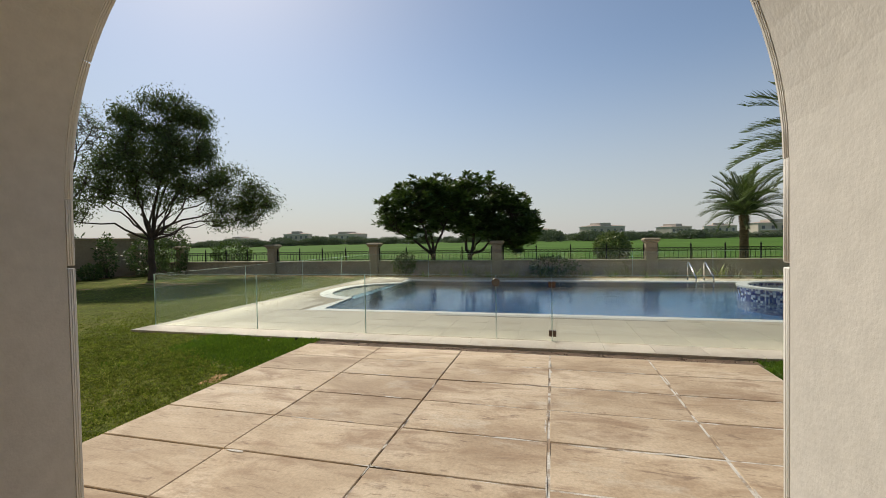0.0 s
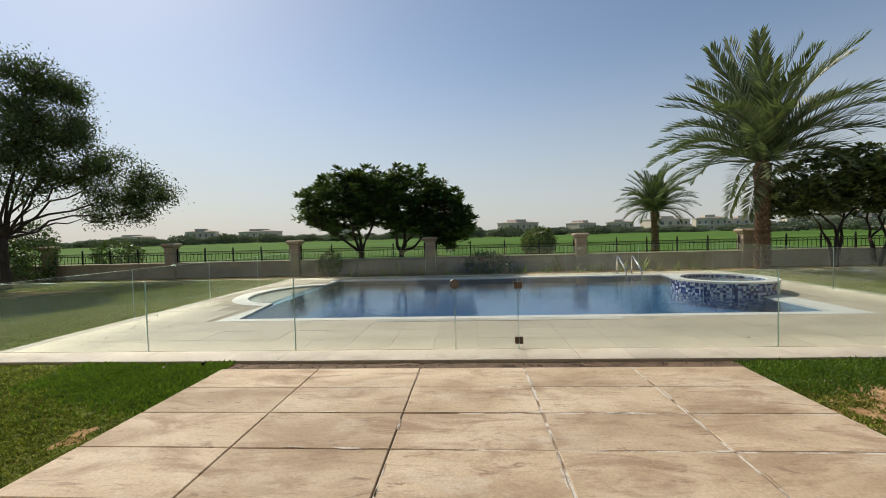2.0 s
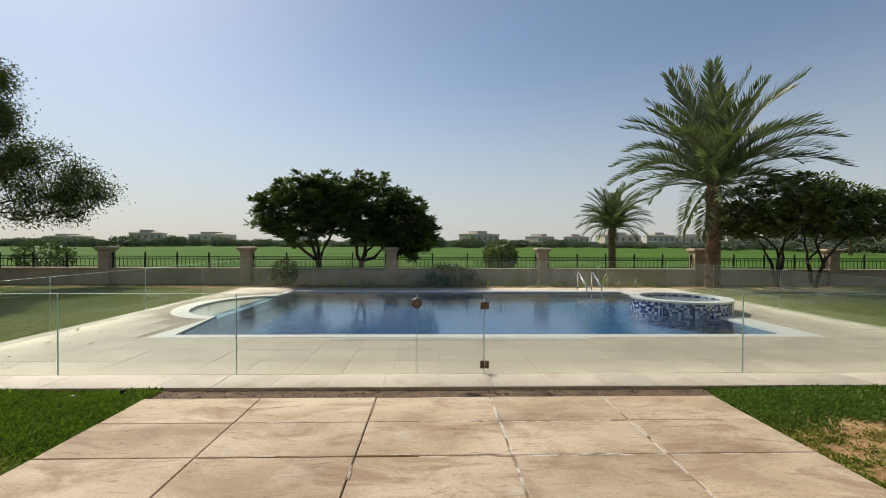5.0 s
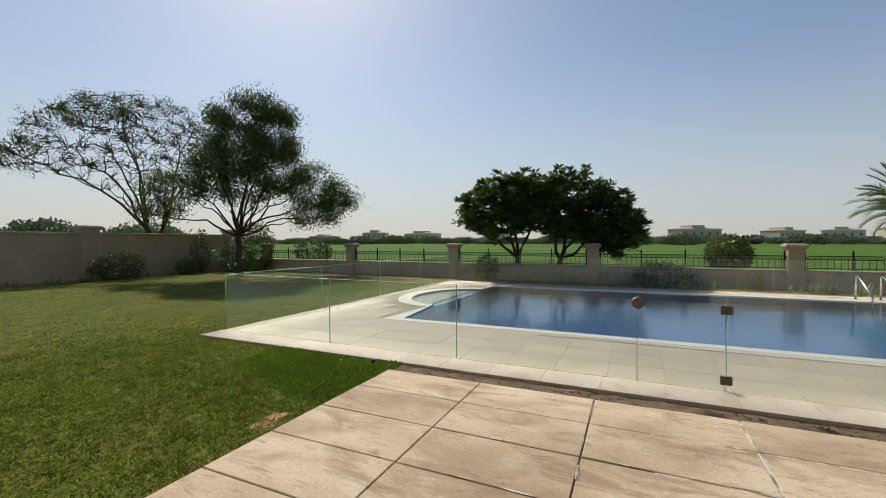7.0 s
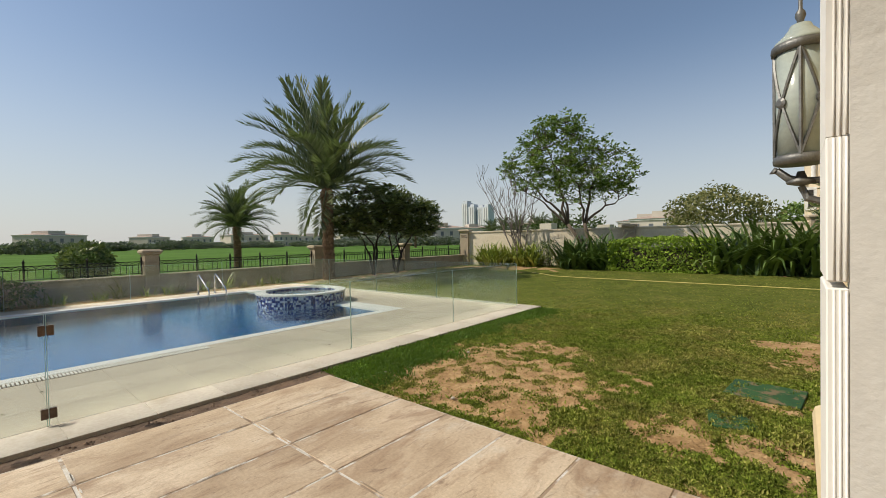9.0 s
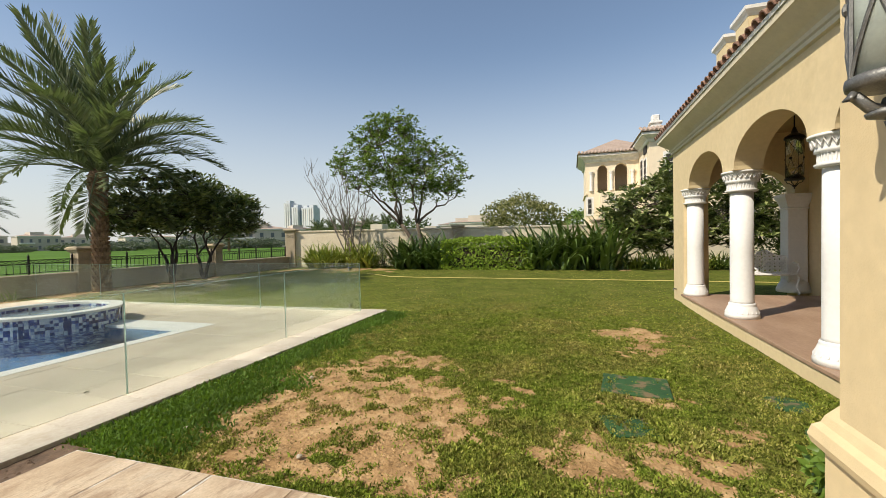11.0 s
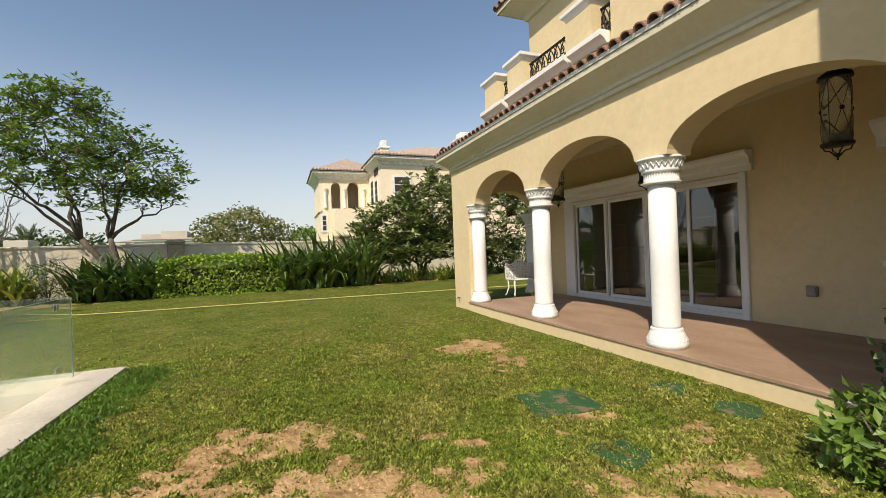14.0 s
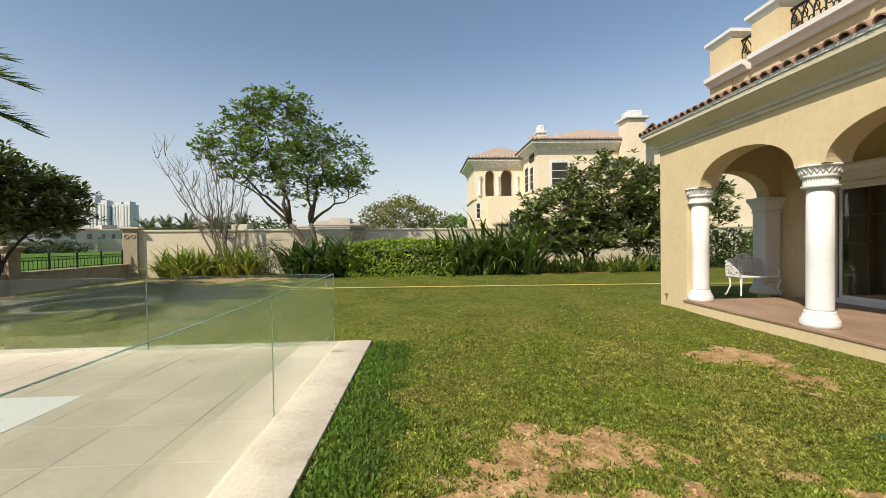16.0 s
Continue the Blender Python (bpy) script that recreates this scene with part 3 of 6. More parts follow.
for k, x in enumerate((-0.245, 0.245)):
    pts = [(x, 0.55, 0.0), (x, 0.55, 0.54), (x, 0.52, 0.61), (x, 0.44, 0.61), (x, -0.24, 0.22), (x, -0.3, 0.14), (x, -0.31, 0.0), (x, -0.31, -0.9)]
    part("handrail", tube(bmesh.new(), pts, 0.022, 10), M_steel, lad, smooth=True)
    part("flange", lathe(bmesh.new(), [(0.05, 0), (0.05, 0.012), (0.03, 0.02)], 14, (x, 0.55)), M_steel, lad)
for z in (-0.3, -0.55):
    part("tread", box(-0.24, 0.24, -0.35, -0.27, z, z + 0.03, 0.006), M_steel, lad)

# ---- portico with the arch ----
AX0, AX1, FY, CX, CY = -1.70, 0.90, 1.49, 2.44, 1.12
ACX, AR, SPZ = (AX0 + AX1) / 2, (AX1 - AX0) / 2, 1.72


def arch_wall(bm, segs, t0, t1, ztop, flip=False, n=22):
    """A wall along its first axis: segs of (start, end, low z, rise); rise > 0 makes an arch over low z."""
    def P(s, t, z):
        return (t, s, z) if flip else (s, t, z)
    last = None
    first = None
    for s0, s1, zl, rise in segs:
        k = n if rise else 1
        rows = []
        for i in range(k + 1):
            u = i / k
            ang = math.pi * (1 - u)
            s = (s0 + s1) / 2 + (s1 - s0) / 2 * math.cos(ang) if rise else s0 + (s1 - s0) * u
            z = zl + (rise * math.sin(ang) if rise else 0)
            rows.append([bm.verts.new(P(s, t0, z)), bm.verts.new(P(s, t0, ztop)), bm.verts.new(P(s, t1, ztop)), bm.verts.new(P(s, t1, z))])
        if last is not None and abs(last[0].co.z - rows[0][0].co.z) > 1e-4:
            bm.faces.new((last[0], rows[0][0], rows[0][3], last[3]))
        for a, b in zip(rows, rows[1:]):
            for j in range(4):
                bm.faces.new((a[j], b[j], b[(j + 1) % 4], a[(j + 1) % 4]))
        last = rows[-1]
        first = first or rows[0]
    bm.faces.new(first[::-1])
    bm.faces.new(last)
    bmesh.ops.recalc_face_normals(bm, faces=bm.faces)
    return bm


def st(name, bm, m, label, category="wall", smooth=False):
    return solo(name, bm, m, label, category, kind="structure", smooth=smooth)


LIN = 0.05
st("wall_portico_front", arch_wall(bmesh.new(), [(-3.3, AX0 - LIN, -0.1, 0), (AX0 - LIN, AX1 + LIN, SPZ, AR + LIN), (AX1 + LIN, CX, -0.1, 0)], CY, FY, 5.4, n=40), M_yellow, "yellow rendered portico wall with a round arch")
st("wall_portico_east", box(CX - 0.35, CX, -3.3, CY - 0.002, -0.1, 5.4), M_yellow, "yellow rendered side wall of the portico")
st("wall_portico_west", box(-3.3, -2.95, -3.3, CY - 0.002, -0.1, 5.4), M_yellow, "yellow rendered side wall of the portico")
st("wall_portico_back", box(-2.95, CX - 0.35, -3.3, -3.0, -0.1, 5.4), M_yellow, "yellow rendered back wall of the portico")
st("ceiling_portico", box(-2.948, CX - 0.352, -2.998, CY - 0.002, 3.4, 3.5), M_ceiling, "painted portico ceiling, colour darkened for shade", "ceiling")
st("roof_portico", box(-3.5, CX + 0.2, -3.5, FY + 0.2, 5.402, 5.6), M_white, "white parapet slab over the portico", "roof")

# stone lining and moulded surround of the arch
arch = thing("arch_surround", (0, 0, 0), "cream stone arch surround with fluted edges and open joints", "trim", kind="structure")
PRO = 0.055
for xs in (AX0, AX1):
    s = 1 if xs == AX1 else -1
    part("jamb_lining", box(min(xs, xs + s * LIN), max(xs, xs + s * LIN), CY - 0.02, FY + 0.021, -0.02, SPZ), M_cream, arch)
    for z0, z1 in ((0.0, 1.425), (1.437, SPZ)):
        part("face_stone", box(min(xs, xs + s * 0.3), max(xs, xs + s * 0.3), FY + 0.021, FY + PRO, z0, z1, 0.003), M_face, arch)
        for yy in (FY + PRO - 0.012, FY + PRO - 0.021, FY + PRO - 0.03):
            part("bead", tube(bmesh.new(), [(xs, yy, z0 + 0.004), (xs, yy, z1 - 0.004)], 0.0022, 8), M_face, arch, smooth=True)


def arc_stone(r0, r1, y0, y1, a0, a1, n=6):
    bm = bmesh.new()
    rows = []
    for a in np.linspace(a0, a1, n):
        c, s = math.cos(a), math.sin(a)
        rows.append([bm.verts.new((ACX + r * c, y, SPZ + r * s)) for r, y in ((r0, y0), (r0, y1), (r1, y1), (r1, y0))])
    for a, b in zip(rows, rows[1:]):
        for j in range(4):
            bm.faces.new((a[j], a[(j + 1) % 4], b[(j + 1) % 4], b[j]))
    bm.faces.new(rows[0][::-1])
    bm.faces.new(rows[-1])
    bmesh.ops.recalc_face_normals(bm, faces=bm.faces)
    return bm


part("arch_lining", arc_stone(AR, AR + LIN, CY - 0.02, FY + 0.021, 0.0, math.pi, 49), M_cream, arch)
for k in range(7):
    w = math.pi / 7
    part("arch_stone", arc_stone(AR, AR + 0.3, FY + 0.021, FY + PRO, w * k + (0.002 if k else 0), w * (k + 1) - (0.002 if k < 6 else 0), 9), M_face, arch)
for yy in (FY + PRO - 0.012, FY + PRO - 0.021, FY + PRO - 0.03):
    part("bead", tube(bmesh.new(), [(ACX + AR * math.cos(a), yy, SPZ + AR * math.sin(a)) for a in np.linspace(0, math.pi, 49)], 0.0022, 8), M_face, arch, smooth=True)
pl = thing("portico_plinth", (0, 0, 0), "yellow rendered plinth with a moulded cap round the portico corner", "plinth", kind="structure")
prof = [(0.0, -0.1), (0.06, -0.1), (0.06, 0.6), (0.0, 0.6)]
capp = [(0.0, 0.6), (0.09, 0.6), (0.1, 0.63), (0.09, 0.67), (0.07, 0.69), (0.06, 0.72), (0.03, 0.77), (0.0, 0.78)]
for pth in ([(AX1 + 0.302, FY - 0.05), (CX + 0.012, FY - 0.05), (CX + 0.012, 0.46)], [(-3.3, 0.0), (-3.3, FY), (AX0 - 0.302, FY)]):
    part("plinth_body", sweep(bmesh.new(), prof, pth), M_yellow, pl)
    part("plinth_cap", sweep(bmesh.new(), capp, pth), M_yellow, pl, "moulded cap")

# ---- colonnade wing ----
HX, WY, FZ = 11.22, 0.2, 0.17
COLS = (5.36, 7.77, 10.19)
st("wall_colonnade", arch_wall(bmesh.new(), [(CX + 0.002, 3.1, -0.1, 0), (3.1, 3.22, 2.315, 0), (3.22, 5.12, 2.315, 0.44), (5.12, 5.57, 2.315, 0), (5.57, 7.52, 2.315, 0.51), (7.52, 7.97, 2.315, 0), (7.97, 9.93, 2.315, 0.51), (9.93, 10.33, 2.315, 0), (10.33, HX, -0.1, 0)], -0.16, WY, 3.6, n=28), M_yellow, "yellow rendered facade wall with three flat arches on columns")
st("wall_colonnade_east", arch_wall(bmesh.new(), [(-2.18, -1.95, -0.1, 0), (-1.95, -0.4, 2.2, 0.55), (-0.4, -0.162, -0.1, 0)], HX - 0.34, HX, 3.6, flip=True), M_yellow, "yellow rendered end wall with an open arch")
st("wall_loggia_back", arch_wall(bmesh.new(), [(CX + 0.002, 3.05, -0.1, 0), (3.05, 4.1, 2.3, 0), (4.1, 5.93, -0.1, 0), (5.93, 9.66, 2.31, 0), (9.66, HX, -0.1, 0)], -2.5, -2.182, 3.6), M_yellow, "yellow rendered house wall with a wide glazed door")
st("wall_below_window", box(3.052, 4.098, -2.5, -2.182, -0.1, 1.06), M_yellow, "yellow rendered wall below the window")
st("wall_house_east", box(HX - 0.3, HX, -9.0, -2.502, -0.1, 3.6), M_yellow, "yellow rendered side wall of the house")
st("ceiling_loggia", box(CX + 0.004, HX - 0.342, -2.178, -0.164, 3.45, 3.55), M_ceiling, "painted loggia ceiling, colour darkened for shade", "ceiling")
st("trim_loggia_cornice", sweep(bmesh.new(), [(0, 3.3), (0.03, 3.3), (0.05, 3.34), (0.1, 3.4), (0.12, 3.448), (0, 3.448)], [(CX + 0.01, -2.18), (HX - 0.36, -2.18)]), M_soffit, "pale moulding under the loggia ceiling", "trim")
st("floor_loggia", box(CX + 0.004, 10.37, -2.178, 0.25, 0.125, FZ, 0.006), M_floor, "reddish brown stamped stone loggia floor", "floor")
st("plinth_loggia", box(CX + 0.01, 10.35, -2.178, 0.232, -0.1, 0.123), M_yellow, "yellow rendered edge below the loggia floor", "plinth")
st("roof_house", box(2.6, HX + 0.1, -9.0, -0.1, 3.602, 3.66), M_white, "flat roof slab over the loggia", "roof")
cor = thing("eaves_cornice", (0, 0, 0), "pale moulded cornice under the roof tiles", "cornice", kind="structure")
part("cornice", sweep(bmesh.new(), [(0.0, 3.2), (0.035, 3.21), (0.04, 3.25), (0.02, 3.265), (0.04, 3.28), (0.05, 3.32), (0.09, 3.36), (0.17, 3.42), (0.25, 3.49), (0.27, 3.5), (0.27, 3.57), (0.0, 3.6)], [(CX + 0.002, WY), (HX, WY), (HX, -9.0)]), M_soffit, cor)
part("mortar_edge", sweep(bmesh.new(), [(0.0, 3.602), (0.285, 3.575), (0.29, 3.625), (0.2, 3.68), (0.0, 3.78)], [(CX + 0.002, WY), (HX, WY), (HX, -9.0)]), M_white, cor, "chalky mortar under the tiles")

# roof tiles of the eaves
SL = radians(20)
bm = bmesh.new()
rows = []
for j, (yy, rr) in enumerate(((0.0, 0.077), (-0.46, 0.066))):
    for r in (rr, rr - 0.016):
        rows.append([bm.verts.new((r * math.cos(a), yy, r * math.sin(a))) for a in np.linspace(0, math.pi, 9)])
o0, i0, o1, i1 = rows
for k in range(8):
    bm.faces.new((o0[k], o0[k + 1], o1[k + 1], o1[k]))
    bm.faces.new((i0[k + 1], i0[k], i1[k], i1[k + 1]))
    bm.faces.new((i0[k], i0[k + 1], o0[k + 1], o0[k]))
    bm.faces.new((i1[k + 1], i1[k], o1[k], o1[k + 1]))
bm.transform(Matrix.Rotation(-SL, 4, "X"))
bmesh.ops.recalc_face_normals(bm, faces=bm.faces)
tile_me = mesh_of("roof_tile", bm, M_tile)
roof = thing("tiled_eaves", (0, 0, 3.58), "red-brown barrel tile eaves with open tile ends", "roof", kind="structure")
st("roof_slope", sweep(bmesh.new(), [(0.275, 3.62), (-0.68, 3.96), (-0.68, 3.76), (0.275, 3.58)], [(CX + 0.002, WY), (HX, WY), (HX, -8.9)]), M_tile, "sloping tiled roof bed", "roof")
for i in range(50):
    x = CX + 0.1 + i * 0.185
    if x > HX + 0.25:
        break
    for j in range(3):
        if x > HX + 0.1 - 0.4 * j and j:
            continue
        piece("roof_tile", tile_me, roof, (x, WY + 0.32 - j * 0.36, 0.03 + j * 0.13), random.uniform(-0.03, 0.03))
for i in range(40):
    y = WY + 0.2 - i * 0.185
    piece("roof_tile", tile_me, roof, (HX + 0.34, y, 0.03), -math.pi / 2 + random.uniform(-0.03, 0.03))

# ---- columns ----
def column(x, y, z0, z1, r, name="column", label="white round column with a zigzag capital"):
    col = thing(name, (x, y, z0), label, "column", "loggia columns")
    h, rb = z1 - z0, r * 0.88
    part("base", lathe(bmesh.new(), [(rb + 0.07, 0), (rb + 0.07, 0.05), (rb + 0.062, 0.07), (rb + 0.057, 0.1), (rb + 0.028, 0.17), (rb + 0.02, 0.18), (rb + 0.024, 0.2), (rb + 0.012, 0.22)], 32), M_white, col, smooth=True)
    bm = bmesh.new()
    for k in range(20):   # leaf ornament round the foot
        a = 2 * math.pi * k / 20
        rr = rb + 0.057
        tube(bm, [(rr * math.cos(a), rr * math.sin(a), 0.075), ((rr - 0.03) * math.cos(a + 0.1), (rr - 0.03) * math.sin(a + 0.1), 0.15)], [0.014, 0.006], 5)
    part("base_ornament", bm, M_white, col)
    part("shaft", lathe(bmesh.new(), [(rb + 0.008, 0.215), (rb, 0.25), (rb, h * 0.45), (rb * 0.97, h - 0.29)], 32), M_white, col, smooth=True)
    part("capital", lathe(bmesh.new(), [(rb * 0.97, h - 0.3), (r + 0.025, h - 0.295), (r + 0.04, h - 0.27), (r + 0.005, h - 0.255), (r + 0.005, h - 0.17), (r + 0.035, h - 0.16), (r + 0.035, h - 0.135), (r + 0.03, h - 0.125), (r + 0.055, h - 0.03), (r + 0.085, h - 0.025), (r + 0.085, h)], 32), M_white, col, smooth=True)
    bm = bmesh.new()
    n = 24
    pts = [((r + (0.047 if k % 2 else 0.06)) * math.cos(math.pi * k / n), (r + (0.047 if k % 2 else 0.06)) * math.sin(math.pi * k / n), h - (0.11 if k % 2 else 0.045)) for k in range(2 * n + 1)]
    tube(bm, pts, 0.01, 5)
    part("zigzag", bm, M_white, col)
    bm = bmesh.new()
    for k in range(36):
        a = 2 * math.pi * k / 36
        tube(bm, [((r + 0.008) * math.cos(a), (r + 0.008) * math.sin(a), h - 0.25), ((r + 0.008) * math.cos(a), (r + 0.008) * math.sin(a), h - 0.175)], 0.007, 5)
    part("fluted_band", bm, M_white, col)
    return col


for x in COLS:
    column(x, 0.02, FZ, 2.312, 0.17)
column(3.03, 0.08, FZ, 2.312, 0.1, label="white half column with a zigzag capital against the wall")
pil = thing("pilaster", (11.0, -1.98, FZ), "white square pilaster with a flared capital beside the end arch", "pilaster")
part("base", lathe(bmesh.new(), [(0.3, 0.0), (0.3, 0.06), (0.27, 0.13), (0.2, 0.26)], 24), M_white, pil, smooth=True)
part("shaft", box(-0.17, 0.17, -0.17, 0.17, 0.1, 1.76, 0.01), M_white, pil)
bm = lathe(bmesh.new(), [(r_ * math.sqrt(2), z_) for r_, z_ in ((0.172, 1.7), (0.19, 1.73), (0.172, 1.75), (0.18, 1.78), (0.21, 1.88), (0.25, 1.96), (0.25, 2.02))], 4)
bm.transform(Matrix.Rotation(math.pi / 4, 4, "Z"))
part("capital", bm, M_white, pil)

# ---- glazed door and window of the loggia ----
door = thing("door_1", (0, -2.18, 0), "wide white-framed sliding glass door with four panels", "door", kind="structure")
DX = (9.66, 8.70, 7.74, 6.83, 5.93)
part("architrave", box(9.66, 9.98, -0.06, 0.05, FZ, 2.33, 0.01), M_white, door)
part("architrave", box(5.83, 5.93, -0.06, 0.05, FZ, 2.33, 0.01), M_white, door)
part("lintel", sweep(bmesh.new(), [(0, 2.332), (0.05, 2.332), (0.055, 2.42), (0.09, 2.44), (0.1, 2.52), (0.17, 2.58), (0.18, 2.62), (0, 2.63)], [(5.74, 0.0), (10.06, 0.0)]), M_white, door)
part("track", box(5.93, 9.66, -0.18, 0.03, FZ, 0.25, 0.004), M_white, door)
part("head", box(5.93, 9.66, -0.18, 0.03, 2.26, 2.31, 0.004), M_white, door)
for k in range(4):
    a, b = DX[k + 1], DX[k]
    yo = -0.05 if k in (0, 3) else -0.11
    sash = part("sash", box(a + 0.002, a + 0.055, yo - 0.03, yo + 0.03, 0.25, 2.26, 0.004), M_white, door)
    part("stile", box(b - 0.055, b - 0.002, yo - 0.03, yo + 0.03, 0.25, 2.26, 0.004), M_white, door)
    part("rail", box(a + 0.055, b - 0.055, yo - 0.028, yo + 0.028, 0.25, 0.31, 0.004), M_white, door)
    part("rail", box(a + 0.055, b - 0.055, yo - 0.028, yo + 0.028, 2.2, 2.26, 0.004), M_white, door)
    pane = part("pane", box(a + 0.055, b - 0.055, yo - 0.006, yo + 0.006, 0.31, 2.2), M_door, door, "dark reflecting pane")
    pane.visible_shadow = False
    for z in (0.78, 1.25, 1.72):
        part("glazing_bar", box(a + 0.055, b - 0.055, yo - 0.004 - 0.012, yo - 0.008, z, z + 0.014), M_box, door)
    part("glazing_bar", box((a + b) / 2 - 0.007, (a + b) / 2 + 0.007, yo - 0.016, yo - 0.008, 0.31, 2.2), M_box, door)
part("door_handle", box(7.76, 7.785, -0.08, -0.055, 1.12, 1.3, 0.004), M_steel, door)
win = thing("window_1", (-0.2, -2.18, 0), "white-framed window with moulded lintel and sill", "window", kind="structure")
part("sill", sweep(bmesh.new(), [(0, 0.94), (0.05, 0.94), (0.06, 0.99), (0.12, 1.0), (0.13, 1.06), (0, 1.06)], [(2.95, 0), (4.55, 0)]), M_white, win)
for a, b in ((4.3, 4.45), (3.1, 3.25)):
    part("architrave", box(a, b, -0.06, 0.05, 1.06, 2.32, 0.008), M_white, win)
part("lintel", sweep(bmesh.new(), [(0, 2.322), (0.05, 2.322), (0.06, 2.44), (0.12, 2.5), (0.18, 2.58), (0.18, 2.62), (0, 2.63)], [(2.95, 0.0), (4.6, 0.0)]), M_white, win)
for a, b in ((3.25, 3.3), (4.25, 4.3), (3.75, 3.8)):
    part("frame", box(a, b, -0.2, -0.14, 1.06, 2.3, 0.004), M_white, win)
wp_ = part("pane", box(3.3, 4.25, -0.18, -0.168, 1.06, 2.3), M_door, win, "dark pane")
wp_.visible_shadow = False
# plain added room shell, its shade put into the near-black colour
st("wall_room", box(2.8, HX - 0.32, -7.0, -6.8, 0.0, 3.5), M_dark, "near-black back wall for the unlit room behind the glass")
st("floor_room", box(2.8, HX - 0.32, -6.798, -2.502, 0.0, 0.16), M_dark, "near-black floor for the unlit room behind the glass", "floor")
st("ceiling_room", box(2.8, HX - 0.32, -6.798, -2.502, 3.4, 3.5), M_dark, "near-black ceiling for the unlit room behind the glass", "ceiling")
st("wall_room_side", box(2.5, 2.798, -7.0, -2.502, 0.0, 3.5), M_dark, "near-black side wall for the unlit room behind the glass")

# ---- upper floor ----
par = thing("balcony_parapet", (0, 0, 0), "yellow balcony parapet with white-capped piers and ledges", "balcony", kind="structure")
PY = -0.5
part("parapet_wall", box(6.62, 10.62, PY - 0.3, PY - 0.02, 3.662, 4.5), M_yellow, par)
part("parapet_wall", box(10.3, 10.6, -4.0, PY - 0.302, 3.662, 4.5), M_yellow, par)
for a, b in ((10.05, 10.64), (9.0, 9.58), (6.98, 7.62)):
    part("pier", box(a, b, PY - 0.42, PY, 3.664, 5.098), M_yellow, par)
    part("pier_cap", lathe(bmesh.new(), [(0.001, 5.1), (0.36, 5.1), (0.4, 5.15), (0.46, 5.19), (0.46, 5.25), (0.001, 5.25)], 4, cap=False), M_white, par)
    o = par.children[-1]
    o.data.transform(Matrix.Rotation(math.pi / 4, 4, "Z"))
    o.data.transform(Matrix.Diagonal((1.12, 0.86, 1, 1)))
    o.location = ((a + b) / 2, PY - 0.21, 0)
for a, b in ((9.62, 10.62), (7.5, 9.5), (6.64, 7.42)):
    part("ledge", sweep(bmesh.new(), [(0, 4.34), (0.06, 4.34), (0.1, 4.4), (0.17, 4.44), (0.17, 4.52), (0, 4.52)], [(a, PY - 0.02), (b, PY - 0.02)]), M_white, par, "white moulded ledge")


def scroll_rail(x0, x1, y, z0, z1):
    r = thing("balcony_railing", ((x0 + x1) / 2, y, z0), "black wrought-iron scroll railing between balcony piers", "railing", "balcony railings")
    w = (x1 - x0) / 2
    for z in (0.02, z1 - z0):
        part("rail", box(-w, w, -0.02, 0.02, z, z + 0.03), M_iron, r)
    bm = bmesh.new()
    k = max(1, round((x1 - x0) / 0.2))
    st_ = (x1 - x0) / k
    for i in range(k):
        c = -w + (i + 0.5) * st_
        h = z1 - z0
        for s in (-1, 1):
            pts = [(c + s * st_ * 0.5 * math.sin(u * math.pi), 0, 0.04 + (h - 0.04) * u) for u in np.linspace(0, 1, 9)]
            tube(bm, pts, 0.012, 5)
            pts = [(c + s * (0.05 + 0.045 * math.cos(u)), 0, h * 0.55 + 0.07 * math.sin(u) + s * 0.08) for u in np.linspace(0, 5.2, 11)]
            tube(bm, pts, 0.01, 5)
        tube(bm, [(c - st_ / 2, 0, 0.02), (c + st_ / 2, 0, h)], 0.009, 5)
    part("scroll_work", bm, M_iron, r)
    return r


scroll_rail(9.58, 10.05, PY - 0.2, 4.5, 5.02)
scroll_rail(7.62, 9.0, PY - 0.2, 4.5, 5.02)
scroll_rail(6.64, 6.98, PY - 0.2, 4.5, 5.02)
st("wall_upper", box(3.0, 10.35, -8.0, -1.6, 3.664, 7.2), M_yellow, "yellow rendered upper storey wall")
st("wall_upper_bay", box(CX + 0.3, 6.6, -1.598, PY - 0.02, 3.664, 7.2), M_yellow, "yellow rendered upper bay wall")
st("trim_upper_eaves", sweep(bmesh.new(), [(0, 6.75), (0.06, 6.76), (0.1, 6.85), (0.3, 6.98), (0.5, 7.1), (0.55, 7.1), (0.55, 7.2), (0, 7.2)], [(6.6, -1.6), (10.35, -1.6), (10.35, -8.0)]), M_soffit, "pale moulded cornice of the upper storey", "trim")
st("trim_bay_eaves", sweep(bmesh.new(), [(0, 6.75), (0.06, 6.76), (0.1, 6.85), (0.3, 6.98), (0.5, 7.1), (0.55, 7.1), (0.55, 7.2), (0, 7.2)], [(CX + 0.3, PY - 0.02), (6.6, PY - 0.02), (6.6, -1.58)]), M_soffit, "pale moulded cornice of the bay", "trim")
bm = bmesh.new()
lo = [bm.verts.new(c) for c in ((2.7, -8.6, 7.21), (10.95, -8.6, 7.21), (10.95, -1.0, 7.21), (2.7, -1.0, 7.21))]
hi = [bm.verts.new(c) for c in ((5.6, -5.6, 8.6), (8.0, -5.6, 8.6), (8.0, -4.0, 8.6), (5.6, -4.0, 8.6))]
for k in range(4):
    bm.faces.new((lo[k], lo[(k + 1) % 4], hi[(k + 1) % 4], hi[k]))
bm.faces.new(lo[::-1])
bm.faces.new(hi)
st("roof_upper", bm, M_tile, "red-brown tiled hip roof of the house", "roof")
upper_tiles = thing("upper_tiled_eaves", (0, 0, 7.22), "red-brown barrel tile ends along the upper eaves", "roof", kind="structure")
